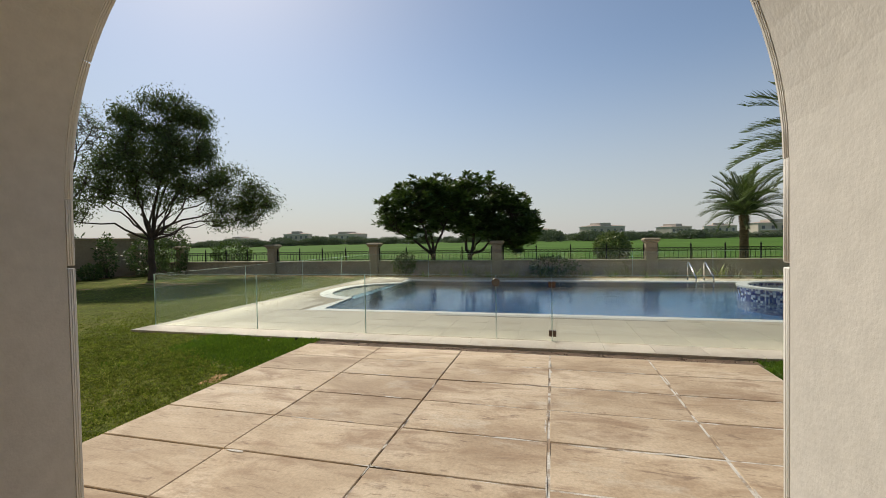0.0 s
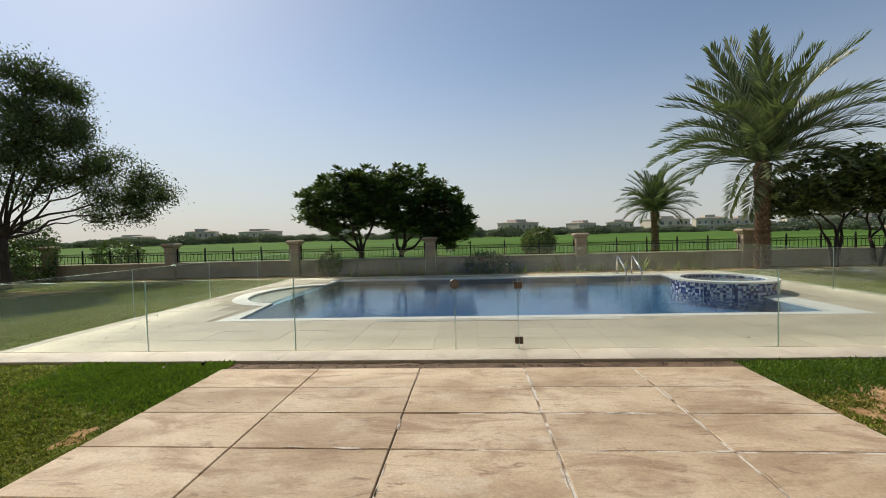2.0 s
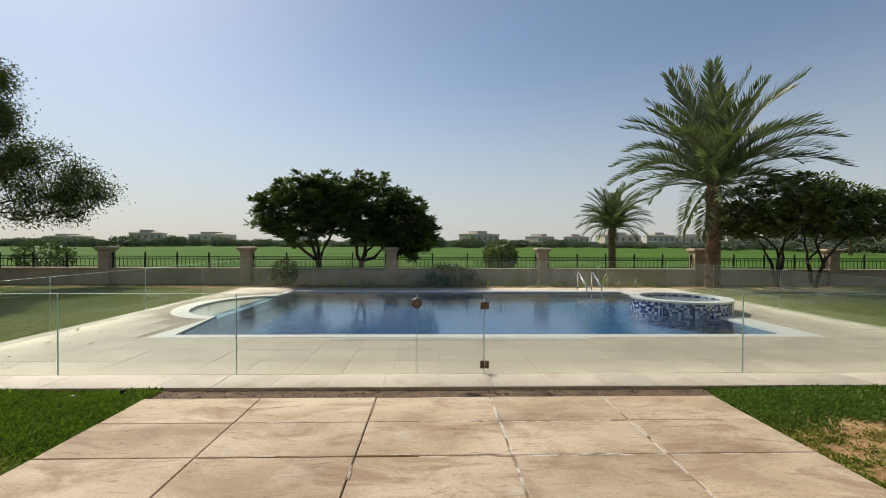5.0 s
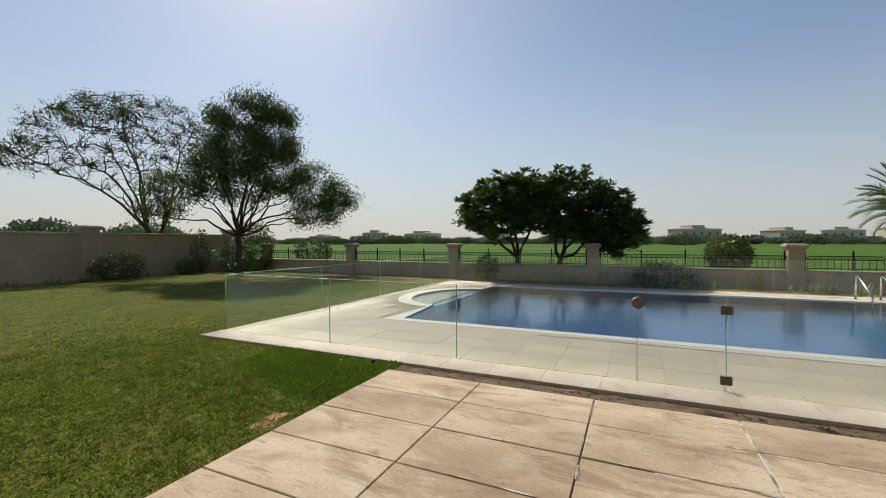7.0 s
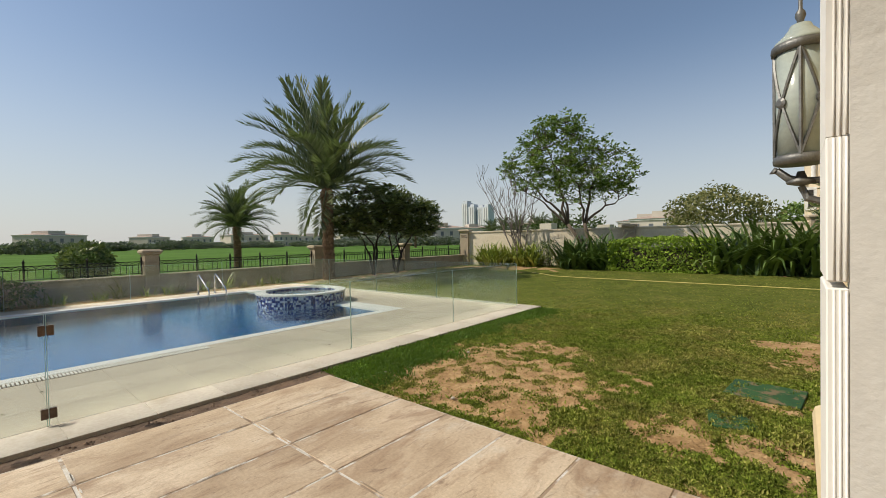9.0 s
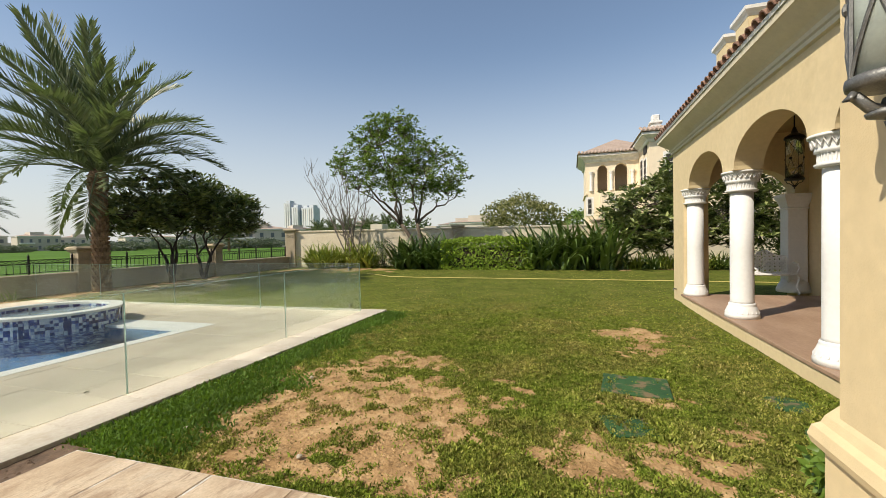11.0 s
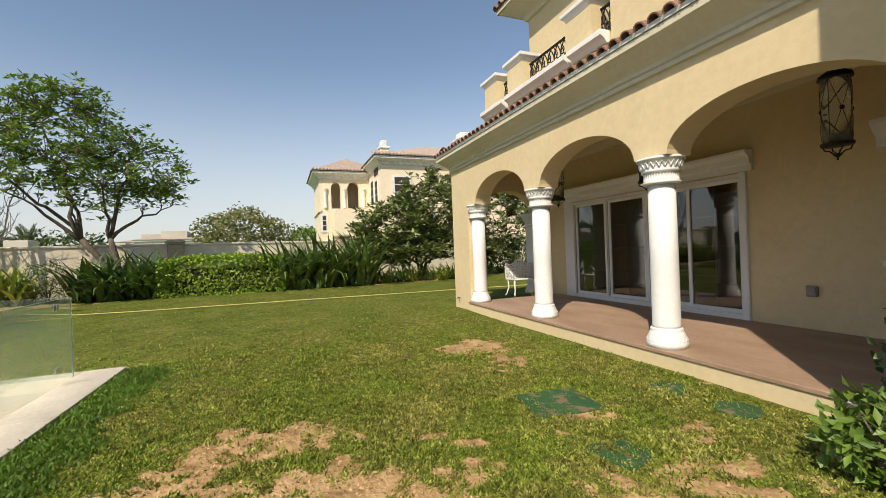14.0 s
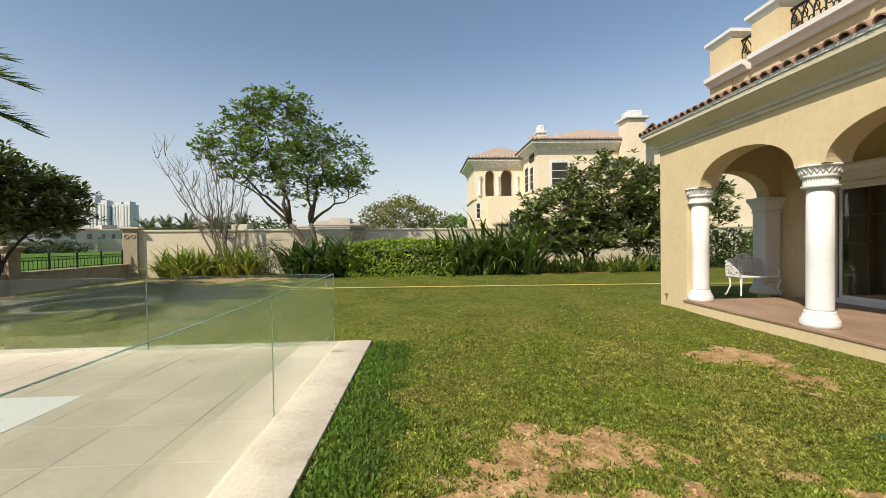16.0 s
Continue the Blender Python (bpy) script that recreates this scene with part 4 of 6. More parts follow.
for i in range(20):
    piece("roof_tile", tile_me, upper_tiles, (10.9 - i * 0.235, -1.0, 0.02))
for i in range(26):
    piece("roof_tile", tile_me, upper_tiles, (10.98, -1.2 - i * 0.235, 0.02), -math.pi / 2)
# plain house body that closes the place behind
st("wall_house_west", box(-14.0, -3.302, -3.3, -3.0, -0.1, 6.5), M_yellow, "plain yellow rendered house wall")

# ---- boundary walls and fence ----
def wall_run(name, p0, p1, h, label, m=None):
    w = thing(name, (0, 0, 0), label, "wall", kind="structure")
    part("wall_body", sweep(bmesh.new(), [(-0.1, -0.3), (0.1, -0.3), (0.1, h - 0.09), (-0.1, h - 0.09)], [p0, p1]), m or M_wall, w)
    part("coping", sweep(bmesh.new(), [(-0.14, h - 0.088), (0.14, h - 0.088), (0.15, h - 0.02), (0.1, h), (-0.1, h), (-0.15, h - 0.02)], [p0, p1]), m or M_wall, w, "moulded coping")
    return w


def pier(x, y, h, w, rz=0.0, label="rendered garden wall pier with a moulded cap", orn=True):
    p = thing("garden_pier", (x, y, -0.1), label, "pillar", "garden wall piers")
    p.rotation_euler = (0, 0, rz)
    a = w / 2
    part("shaft", box(-a, a, -a, a, 0, h - 0.08, 0.012), M_wall, p)
    part("foot", box(-a - 0.03, a + 0.03, -a - 0.03, a + 0.03, 0, 0.35, 0.01), M_wall, p)
    bm = bmesh.new()
    prof = [(a * 1.0, h - 0.09), (a + 0.05, h - 0.06), (a + 0.05, h - 0.02), (a + 0.09, h), (a + 0.09, h + 0.05), (a + 0.02, h + 0.1)]
    lathe(bm, [(r * math.sqrt(2), z) for r, z in prof], 4)
    bm.transform(Matrix.Rotation(math.pi / 4, 4, "Z"))
    part("cap", bm, M_wall, p, "moulded cap")
    if orn:
        for s in (0, math.pi / 2, math.pi, -math.pi / 2):
            bm = bmesh.new()
            for q in (-1, 1):
                tube(bm, [(a * 0.42 * q + 0.3 * a * math.cos(u), -a - 0.012, h - 0.32 + 0.3 * a * math.sin(u)) for u in np.linspace(0, 2 * math.pi, 13)], 0.014, 5, cap=False)
            bm.transform(Matrix.Rotation(s, 4, "Z"))
            part("rosette", bm, M_plinth, p)
    return p


PE, WP, P3 = (21.14, 17.9), (23.4, 8.55), (25.3, 1.0)
ext = (25.3 + 0.26 * 18, 1.0 - 18)
wall_run("wall_garden_east", ext, PE, 2.06, "cream rendered garden wall with a moulded coping, lightened for sun", M_walleast)
pier(*PE, 2.2, 0.55, radians(14))
pier(*WP, 2.2, 0.6, radians(14))
pier(*P3, 2.35, 0.6, radians(14))
wall_run("wall_garden_west", (-21.4, 18.2), (-21.4, -14.0), 1.92, "beige rendered garden wall with a moulded coping, darkened for shade")
pier(-21.3, 18.0, 2.2, 0.6)
pier(-21.3, 11.2, 2.2, 0.62)
pier(-21.3, 3.6, 2.2, 0.62)
wall_run("wall_fence_plinth", (-21.1, 18.02), (20.9, 18.02), 0.62, "low beige rendered plinth wall under the iron fence, darkened for shade", M_plinth)
PX = (-18.5, -12.96, -7.58, -1.95, 4.02, 10.29, 15.8)
for x in PX:
    pier(x, 18.0, 1.44, 0.4, label="rendered fence pillar with a moulded cap")
bar_me = mesh_of("bar", box(-0.007, 0.007, -0.007, 0.007, 0, 0.33), M_iron)
for a, b in zip((-21.1,) + PX, PX + (20.9,)):
    L = b - a - 0.5
    c = (a + b) / 2
    f = thing("iron_railing", (c, 18.0, 0.62), "black wrought-iron fence bay with crossed top band", "fence", "iron fence bays")
    for z in (0.04, 0.31, 0.42):
        part("rail", box(-L / 2, L / 2, -0.012, 0.012, z, z + 0.02), M_iron, f)
    n = max(1, round(L / 1.22))
    for k in range(n + 1):
        x = -L / 2 + L * k / n
        bm = box(x - 0.022, x + 0.022, -0.022, 0.022, 0, 0.52)
        lathe(bm, [(0.03, 0.52), (0.035, 0.55), (0.015, 0.58), (0.004, 0.63)], 8, (x, 0))
        part("post", bm, M_iron, f)
    nb = round(L / 0.16)
    bm = bmesh.new()
    for k in range(nb):
        x = -L / 2 + L * (k + 0.5) / nb
        piece("bar", bar_me, f, (x, 0, 0.02))
        h = L / nb / 2
        tube(bm, [(x - h, 0, 0.33), (x + h, 0, 0.42)], 0.008, 4)
        tube(bm, [(x - h, 0, 0.42), (x + h, 0, 0.33)], 0.008, 4)
    part("crossed_band", bm, M_iron, f, kind="stuff")

# ---- glass pool fence ----
def glass_panel(x0, y0, x1, y1, label="clear greenish frameless glass pool fence panel", clips=()):
    L = math.hypot(x1 - x0, y1 - y0)
    g = thing("glass_panel", (x0, y0, -0.02), label, "glass panel", "pool fence panels")
    g.rotation_euler = (0, 0, math.atan2(y1 - y0, x1 - x0))
    p = part("pane", box(0.006, L - 0.006, -0.006, 0.006, 0.02, 0.987), M_glass, g)
    p.visible_shadow = False
    e = part("edge", box(0.006, L - 0.006, -0.0065, 0.0065, 0.987, 0.99), M_edge, g, "pale green top edge")
    e.visible_shadow = False
    for x in (0.0035, L - 0.0035):
        e = part("edge", box(x - 0.0025, x + 0.0025, -0.0065, 0.0065, 0.02, 0.99), M_edge, g)
        e.visible_shadow = False
    part("channel", box(0.0, L, -0.02, 0.02, 0.0, 0.012), M_border, g)
    for cx, cz in clips:
        for s in (-1, 1):
            part("clip", box(cx - 0.06 if s < 0 else cx + 0.008, cx - 0.008 if s < 0 else cx + 0.06, -0.016, 0.016, cz - 0.035, cz + 0.035, 0.004), M_steel, g)
    return g


GY = 6.53
for a, b in ((-7.075, -4.79), (-4.79, -2.70), (-2.70, -0.545), (0.28, 3.488), (3.488, 5.83)):
    glass_panel(a, GY, b, GY)
glass_panel(5.83, GY, 8.15, GY, clips=((1.93, 0.19), (1.93, 0.9)))
gate = glass_panel(-0.54, GY, 0.275, GY, "clear glass pool gate with brown hinge plates and a round knob")
for z in (0.13, 0.85):
    for s in (-1, 1):
        part("hinge_plate", box(0.82 - 0.05 if s < 0 else 0.825, 0.818 if s < 0 else 0.875, -0.02, 0.02, z - 0.045, z + 0.045, 0.004), M_darkplate, gate, "brown metal hinge plate")
bm = lathe(bmesh.new(), [(0.06, -0.03), (0.066, -0.02), (0.066, 0.02), (0.06, 0.03)], 24)
bm.transform(Matrix.Translation((0.0, 0, 0.88)) @ Matrix.Rotation(math.pi / 2, 4, "X"))
part("knob", bm, M_bronze, gate, "round latch knob")
bm = bmesh.new()
tube(bm, [(0.05 * math.cos(u), -0.036, 0.88 + 0.05 * math.sin(u)) for u in np.linspace(0, 2 * math.pi, 17)], 0.009, 6, cap=False)
part("knob_ring", bm, M_darkplate, gate)
for k in range(4):
    y0 = GY + 0.01 + k * 2.45
    glass_panel(-7.075, y0, -7.075, y0 + 2.45)
    glass_panel(8.15, y0, 8.15, y0 + 2.45)
for k in range(6):
    w = (8.15 + 7.075) / 6
    glass_panel(-7.07 + k * w, 16.34, -7.07 + (k + 1) * w, 16.34)


# ---- foliage builders ----
rng = np.random.default_rng(7)


def leaves_mesh(name, pos, nrm, tang, length, width, material, fold=0.25):
    """Many leaves, each a folded kite of two triangles pairs. pos, nrm, tang: (n, 3); length, width: (n,)."""
    n = len(pos)
    tang = tang / (np.linalg.norm(tang, axis=1, keepdims=True) + 1e-9)
    side = np.cross(nrm, tang)
    side /= (np.linalg.norm(side, axis=1, keepdims=True) + 1e-9)
    up = np.cross(tang, side)
    L, W = length[:, None], width[:, None]
    v = np.empty((n, 4, 3))
    v[:, 0] = pos
    v[:, 1] = pos + tang * L * 0.5 + side * W * 0.5 + up * W * fold
    v[:, 2] = pos + tang * L
    v[:, 3] = pos + tang * L * 0.5 - side * W * 0.5 + up * W * fold
    idx = np.arange(n)[:, None] * 4
    f = np.concatenate([idx + np.array([[0, 1, 2]]), idx + np.array([[0, 2, 3]])], axis=1).reshape(-1, 3)
    me = bpy.data.meshes.new(name)
    me.vertices.add(n * 4)
    me.vertices.foreach_set("co", v.reshape(-1).astype(np.float32))
    me.loops.add(len(f) * 3)
    me.loops.foreach_set("vertex_index", f.reshape(-1).astype(np.int32))
    me.polygons.add(len(f))
    me.polygons.foreach_set("loop_start", (np.arange(len(f)) * 3).astype(np.int32))
    me.update(calc_edges=True)
    me.materials.append(material)
    return me


def unit(n):
    v = rng.normal(size=(n, 3))
    return v / np.linalg.norm(v, axis=1, keepdims=True)


def child(name, me, parent, label="", kind=""):
    ob = new(name, me)
    ob.parent = parent
    return tagged(ob, label=label, kind=kind)


def bend(a, b, k, n=5, wob=0.0):
    """A bowed line from a to b that leaves a along k."""
    a, b, k = Vector(a), Vector(b), Vector(k)
    m = a + k
    out = []
    for i in range(n + 1):
        u = i / n
        p = a * (1 - u) ** 2 + m * 2 * u * (1 - u) + b * u * u
        if 0 < i < n and wob:
            p += Vector(rng.normal(size=3) * wob)
        out.append(p)
    return out


def tree(name, base, label, category, fork, blobs, n_limb, n_tip, trunk_r, leaf, bark, group="", per_tip=40, lsize=(0.1, 0.05), spread=0.35, rosette=False, lean=(0, 0), twig_r=0.012, flowers=0, stems=1, droop=0.0, mains=4, leafy=None, limb=1.0):
    """blobs: crown parts as (centre, radii, weight), from the tree's foot."""
    t = thing(name, base, label, category, group)
    w = np.array([b[2] for b in blobs], float)
    w /= w.sum()
    pick = rng.choice(len(blobs), n_tip, p=w)
    tips = []
    for i in pick:
        c, r, _ = blobs[i]
        u = unit(1)[0] * rng.uniform(0.35, 1.0) ** 0.5
        tips.append(np.array(c) + u * np.array(r))
    tips = np.array(tips)
    bm = bmesh.new()
    tops = []
    for s in range(stems):
        ang = 1.57 + 2 * math.pi * s / stems + 0.3
        off = Vector((0, 0, 0)) if stems == 1 else Vector((0.05 * math.cos(ang), 0.085 * math.sin(ang), 0))
        top = Vector((lean[0], lean[1], fork * rng.uniform(0.9, 1.12))) + off * (2.2 + 1.4 * fork)
        pts = bend(off * 0.5 + Vector((0, 0, -0.1)), top, (off.x * 0.5, off.y * 0.5, fork * 0.5), 6, trunk_r * 0.15)
        rs = [trunk_r * (1.25 if i == 0 else 1.0 - 0.3 * i / 6) / (stems ** 0.4) for i in range(7)]
        tube(bm, pts, rs, 10)
        tops.append(top)
    part("trunk", bm, bark, t, smooth=True)
    # main limbs towards well spread tips, then side limbs that leave them along the way
    limbs = [tips[rng.integers(n_tip)]]
    while len(limbs) < n_limb:
        d = np.min([np.linalg.norm(tips - l, axis=1) for l in limbs], axis=0)
        limbs.append(tips[int(np.argmax(d * rng.uniform(0.8, 1.0, n_tip)))])
    curves, radii = [], []
    main = max(stems + 1, mains)
    r_main = trunk_r * 0.7 / (stems ** 0.4) * 0.8 * limb
    for q, l in enumerate(limbs):
        l = Vector(l)
        if q < main:
            a = tops[q % stems] if q < stems else min(tops, key=lambda p: (p - l).length)
            r0, a = r_main, a - Vector((0, 0, 0.06))
        else:
            cand = [(p, ci, i) for ci, c in enumerate(curves) for i, p in enumerate(c) if 2 <= i <= 6]
            a, ci, i = min(cand, key=lambda e: (e[0] - l).length + 0.5 * max(0.0, e[0].z - l.z + 0.3) + (0.25 * (7 - e[2]) / 7))
            r0 = radii[ci] * (1 - 0.78 * i / 7) * 0.8
        d = l - a
        c = bend(a, a.lerp(l, 0.88), Vector((d.x * 0.38, d.y * 0.38, d.z * 0.45 + 0.12 * d.length)), 7, 0.02 * d.length)
        c[0] = a
        curves.append(c)
        radii.append(max(r0, twig_r * 1.3))
        part("limb", tube(bmesh.new(), c, [max(twig_r, radii[-1] * (1 - 0.78 * i / 7)) for i in range(8)], 7), bark, t, smooth=True)
    pts_all = [(p, ci, i) for ci, c in enumerate(curves) for i, p in enumerate(c) if i >= 2]
    bm = bmesh.new()
    P = np.array([p[:] for p, _, _ in pts_all])
    ends = []
    for tip in tips:
        k = int(np.argmin(np.linalg.norm(P - tip, axis=1) + 0.35 * np.maximum(0, P[:, 2] - tip[2] + 0.2)))
        a = Vector(P[k])
        d = Vector(tip) - a
        c = bend(a, tip, Vector((d.x * 0.4, d.y * 0.4, d.z * 0.45 + 0.1 * d.length)), 4, 0.025 * d.length)
        tube(bm, c, [twig_r * (1.6 + d.length * 0.5) * (1 - 0.17 * i) for i in range(5)], 4, cap=False)
        ends.append(c)
    part("twig_work", bm, bark, t, kind="stuff")
    if leaf is None:
        return t, tips
    pos, nrm, tan, ln, wd = [], [], [], [], []
    for tip, c in zip(tips, ends):
        m = int(per_tip * rng.uniform(0.5, 1.5) * (leafy(tip) if leafy else 1))
        if m < 1:
            continue
        if rosette:
            for q in range(3):
                ctr = np.array(tip) + rng.normal(size=3) * spread * 0.6
                m2 = max(4, m // 3)
                az = rng.uniform(0, 2 * math.pi, m2)
                el = rng.uniform(-0.3, 0.9, m2)
                tv = np.stack([np.cos(az) * np.cos(el), np.sin(az) * np.cos(el), np.sin(el)], 1)
                pos.append(ctr + tv * 0.03)
                tan.append(tv)
                nrm.append(np.tile((0, 0, 1.0), (m2, 1)) + rng.normal(size=(m2, 3)) * 0.3)
                ln.append(rng.uniform(0.7, 1.2, m2) * lsize[0])
                wd.append(rng.uniform(0.8, 1.2, m2) * lsize[1])
        else:
            u = rng.uniform(0.25, 1.1, m)
            cc = np.array([p[:] for p in c])
            ip = np.clip(u * 4, 0, 3.999).astype(int)
            fr = (np.clip(u * 4, 0, 3.999) - ip)[:, None]
            pos.append(cc[ip] * (1 - fr) + cc[ip + 1] * fr + rng.normal(size=(m, 3)) * spread * np.array([1, 1, 0.7]))
            tv = unit(m)
            tv[:, 2] -= droop
            tan.append(tv)
            nrm.append(unit(m) + np.array([0, 0, 0.8]))
            ln.append(rng.uniform(0.6, 1.3, m) * lsize[0])
            wd.append(rng.uniform(0.7, 1.2, m) * lsize[1])
    child("crown", leaves_mesh("crown", np.concatenate(pos), np.concatenate(nrm), np.concatenate(tan), np.concatenate(ln), np.concatenate(wd), leaf), t, kind="stuff")
    if flowers:
        k = rng.choice(n_tip, flowers)
        fp = tips[k] + rng.normal(size=(flowers, 3)) * 0.12
        child("blossom", leaves_mesh("blossom", np.repeat(fp, 5, 0), unit(flowers * 5) + np.array([0, 0, 1.5]), unit(flowers * 5), np.full(flowers * 5, 0.1), np.full(flowers * 5, 0.08), L_flower), t, "pale blossom clusters", "stuff")
    return t, tips


def frond_mesh(L, e0, e1, leaflet, n=34, seed=0):
    """A feather palm frond along +x: it rises at e0 degrees and ends at e1."""
    r = np.random.default_rng(seed)
    m = 14
    pts = [Vector((0, 0, 0))]
    for i in range(m):
        e = radians(e0 + (e1 - e0) * ((i + 1) / m) ** 1.3)
        pts.append(pts[-1] + Vector((math.cos(e), 0, math.sin(e))) * L / m)
    bm = tube(bmesh.new(), pts, [0.035 * (1 - 0.85 * i / m) for i in range(m + 1)], 5)
    pos, tan, nrm, ln, wd = [], [], [], [], []
    for k in range(n):
        u = 0.14 + 0.86 * k / (n - 1)
        i = min(m - 1, int(u * m))
        p = pts[i].lerp(pts[i + 1], u * m - i)
        d = (pts[i + 1] - pts[i]).normalized()
        up = Vector((-d.z, 0, d.x))
        for s in (-1, 1):
            fw = radians(r.uniform(38, 55) - 18 * u)
            v = d * math.cos(fw) + Vector((0, s, 0)) * math.sin(fw) * 0.85 + up * r.uniform(0.15, 0.5)
            pos.append(p[:])
            tan.append(v[:])
            nrm.append((up + Vector((0, s * 0.4, 0)))[:])
            ln.append(leaflet * (0.55 + 0.9 * math.sin(math.pi * (0.12 + 0.8 * u))) * r.uniform(0.85, 1.1) * 0.75)
            wd.append(0.044 * leaflet / 0.5)
    lm = leaves_mesh("leaflets", np.array(pos), np.array(nrm), np.array(tan), np.array(ln), np.array(wd), L_palm, 0.1)
    bm.from_mesh(lm)
    bpy.data.meshes.remove(lm)
    return mesh_of("frond", bm, L_palm)


def palm(base, h, r, L, leaflet, label, name="date_palm", n=46, low=-30):
    t = thing(name, base, label, "palm tree", "date palms")
    bm = lathe(bmesh.new(), [(r * 1.15, -0.1), (r, 0.2), (r * 0.9, h * 0.4), (r * 0.85, h * 0.8), (r * 1.05, h), (r * 0.5, h + 0.3)], 16)
    part("trunk", bm, M_palmbark, t, smooth=True)
    bb = bmesh.new()
    bx(bb, -0.07, 0.07, 0, 0.06, -0.06, 0.06)
    for v in bb.verts:
        if v.co.z > 0 and v.co.y > 0.03:
            v.co.x *= 0.5
            v.co.y += 0.035
    boot = mesh_of("leaf_boot", bb, M_palmbark)
    rows = int(h / 0.125)
    for j in range(rows):
        z = 0.1 + j * 0.125
        rr = r * (1.0 - 0.12 * min(1, z / (h * 0.5)) + (0.15 if z > h * 0.85 else 0)) - 0.03
        k = 11
        for i in range(k):
            a = 2 * math.pi * (i + 0.5 * (j % 2)) / k + rng.uniform(-0.06, 0.06)
            ob = piece("leaf_boot", boot, t, (rr * math.sin(-a), rr * math.cos(a), z), a, (r / 0.27,) * 3)
    kinds = [frond_mesh(L * f, e, e2, leaflet, 54, s) for s, (f, e, e2) in enumerate(((1.12, 87, 62), (1.12, 79, 32), (1.08, 68, 4), (1.04, 54, -18), (0.98, 38, -35), (0.9, 16, -52), (0.72, low, -70)))]
    cnt = (8, 13, 14, 14, 13, 9, 4)
    for me, c in zip(kinds, cnt):
        o = rng.uniform(0, 6.28)
        for i in range(max(2, round(c * n / 48))):
            a = o + 2 * math.pi * i / max(2, round(c * n / 48)) + rng.uniform(-0.25, 0.25)
            ob = piece("frond", me, t, (0.08 * math.cos(a), 0.08 * math.sin(a), h + 0.1), a)
            ob.rotation_euler = (rng.uniform(-0.25, 0.25), rng.uniform(-0.08, 0.08), a)
            ob.scale = (rng.uniform(0.9, 1.08),) * 3
    return t


def straps(name, base, label, n, length, width, material, radius, category="plant", group="", up=70, seg=5):
    """A clump of arching strap leaves."""
    t = thing(name, base, label, category, group)
    v, f = [], []
    for k in range(n):
        a = rng.uniform(0, 2 * math.pi)
        rr = radius * math.sqrt(rng.uniform())
        b = rng.uniform(0, 2 * math.pi)
        p = np.array([rr * math.cos(b), rr * math.sin(b), -0.05])
        L = length * rng.uniform(0.6, 1.15)
        e = radians(rng.uniform(up - 30, min(89, up + 24)))
        curl = radians(rng.uniform(60, 140))
        W = width * rng.uniform(0.7, 1.2)
        side = np.array([-math.sin(a), math.cos(a), 0])
        i0 = len(v)
        for i in range(seg + 1):
            u = i / seg
            w = W * (0.6 + 0.8 * u) if u < 0.4 else W * 0.92 * (1 - u) / 0.6 + 0.002
            v += [tuple(p - side * w / 2), tuple(p + side * w / 2)]
            ee = e - curl * u * u
            p = p + np.array([math.cos(a) * math.cos(ee), math.sin(a) * math.cos(ee), math.sin(ee)]) * L / seg
        for i in range(seg):
            q = i0 + 2 * i
            f.append((q, q + 1, q + 3, q + 2))
    me = bpy.data.meshes.new("strap_leaves")
    me.from_pydata(v, [], f)
    me.materials.append(material)
    child("strap_leaves", me, t, kind="stuff")
    return t


def bush(name, base, label, radii, n, lsize, leaf, category="bush", group="", stems=7, bark=None, flowers=0, flat=False):
    t = thing(name, base, label, category, group)
    bm = bmesh.new()
    for k in range(stems):
        u = unit(1)[0]
        e = (u[0] * radii[0] * 0.7, u[1] * radii[1] * 0.7, radii[2] * rng.uniform(1.0, 1.8))
        tube(bm, bend((u[0] * 0.06, u[1] * 0.06, -0.05), e, (0, 0, e[2] * 0.4), 4, 0.02), [0.02, 0.016, 0.012, 0.009, 0.005], 5)
    part("stem_work", bm, bark or M_bark, t, kind="stuff")
    u = unit(n)
    rr = rng.uniform(0.45, 1.0, n) ** 0.4
    lump = np.array([1 + 0.28 * noise.noise(Vector(x * 2.3) + Vector(base)) for x in u])
    p = u * rr[:, None] * lump[:, None] * np.array(radii) + np.array((0, 0, radii[2]))
    keep = p[:, 2] > 0.02
    p, u = p[keep], u[keep]
    m = len(p)
    child("foliage", leaves_mesh("foliage", p, unit(m) + u, unit(m) + u * 0.6, rng.uniform(0.7, 1.3, m) * lsize[0], rng.uniform(0.7, 1.3, m) * lsize[1], leaf), t, kind="stuff")
    if flowers:
        fu = unit(flowers)
        fp = np.abs(fu * np.array([1, 1, 1])) * np.sign(fu) * np.array(radii) * 0.98 + np.array((0, 0, radii[2]))
        child("blossom", leaves_mesh("blossom", fp, fu, unit(flowers), np.full(flowers, 0.06), np.full(flowers, 0.06), L_flower), t, "pale blossom", "stuff")
    return t


# ---- trees and planting ----
palm((10.35, 17.15, -0.05), 3.8, 0.235, 3.75, 0.74, "tall date palm with arching grey-green fronds beside the pool", n=38)
palm((10.1, 25.5, -0.05), 2.5, 0.2, 2.15, 0.4, "young date palm on the field behind the fence", n=40, low=0)
# pair of dense dark trees at the fence
tree("shade_tree", (-5.0, 18.75, -0.05), "dense dark-green tree with forked trunk behind the fence", "tree", 1.0,
     [((-0.9, 0.2, 2.9), (1.95, 1.6, 1.35), 3), ((0.4, 0, 3.3), (1.4, 1.3, 1.1), 2)], 9, 300, 0.17, L_dark, M_barkdark, "fence trees", per_tip=60, lsize=(0.26, 0.09), spread=0.2, rosette=True, stems=2, flowers=20)
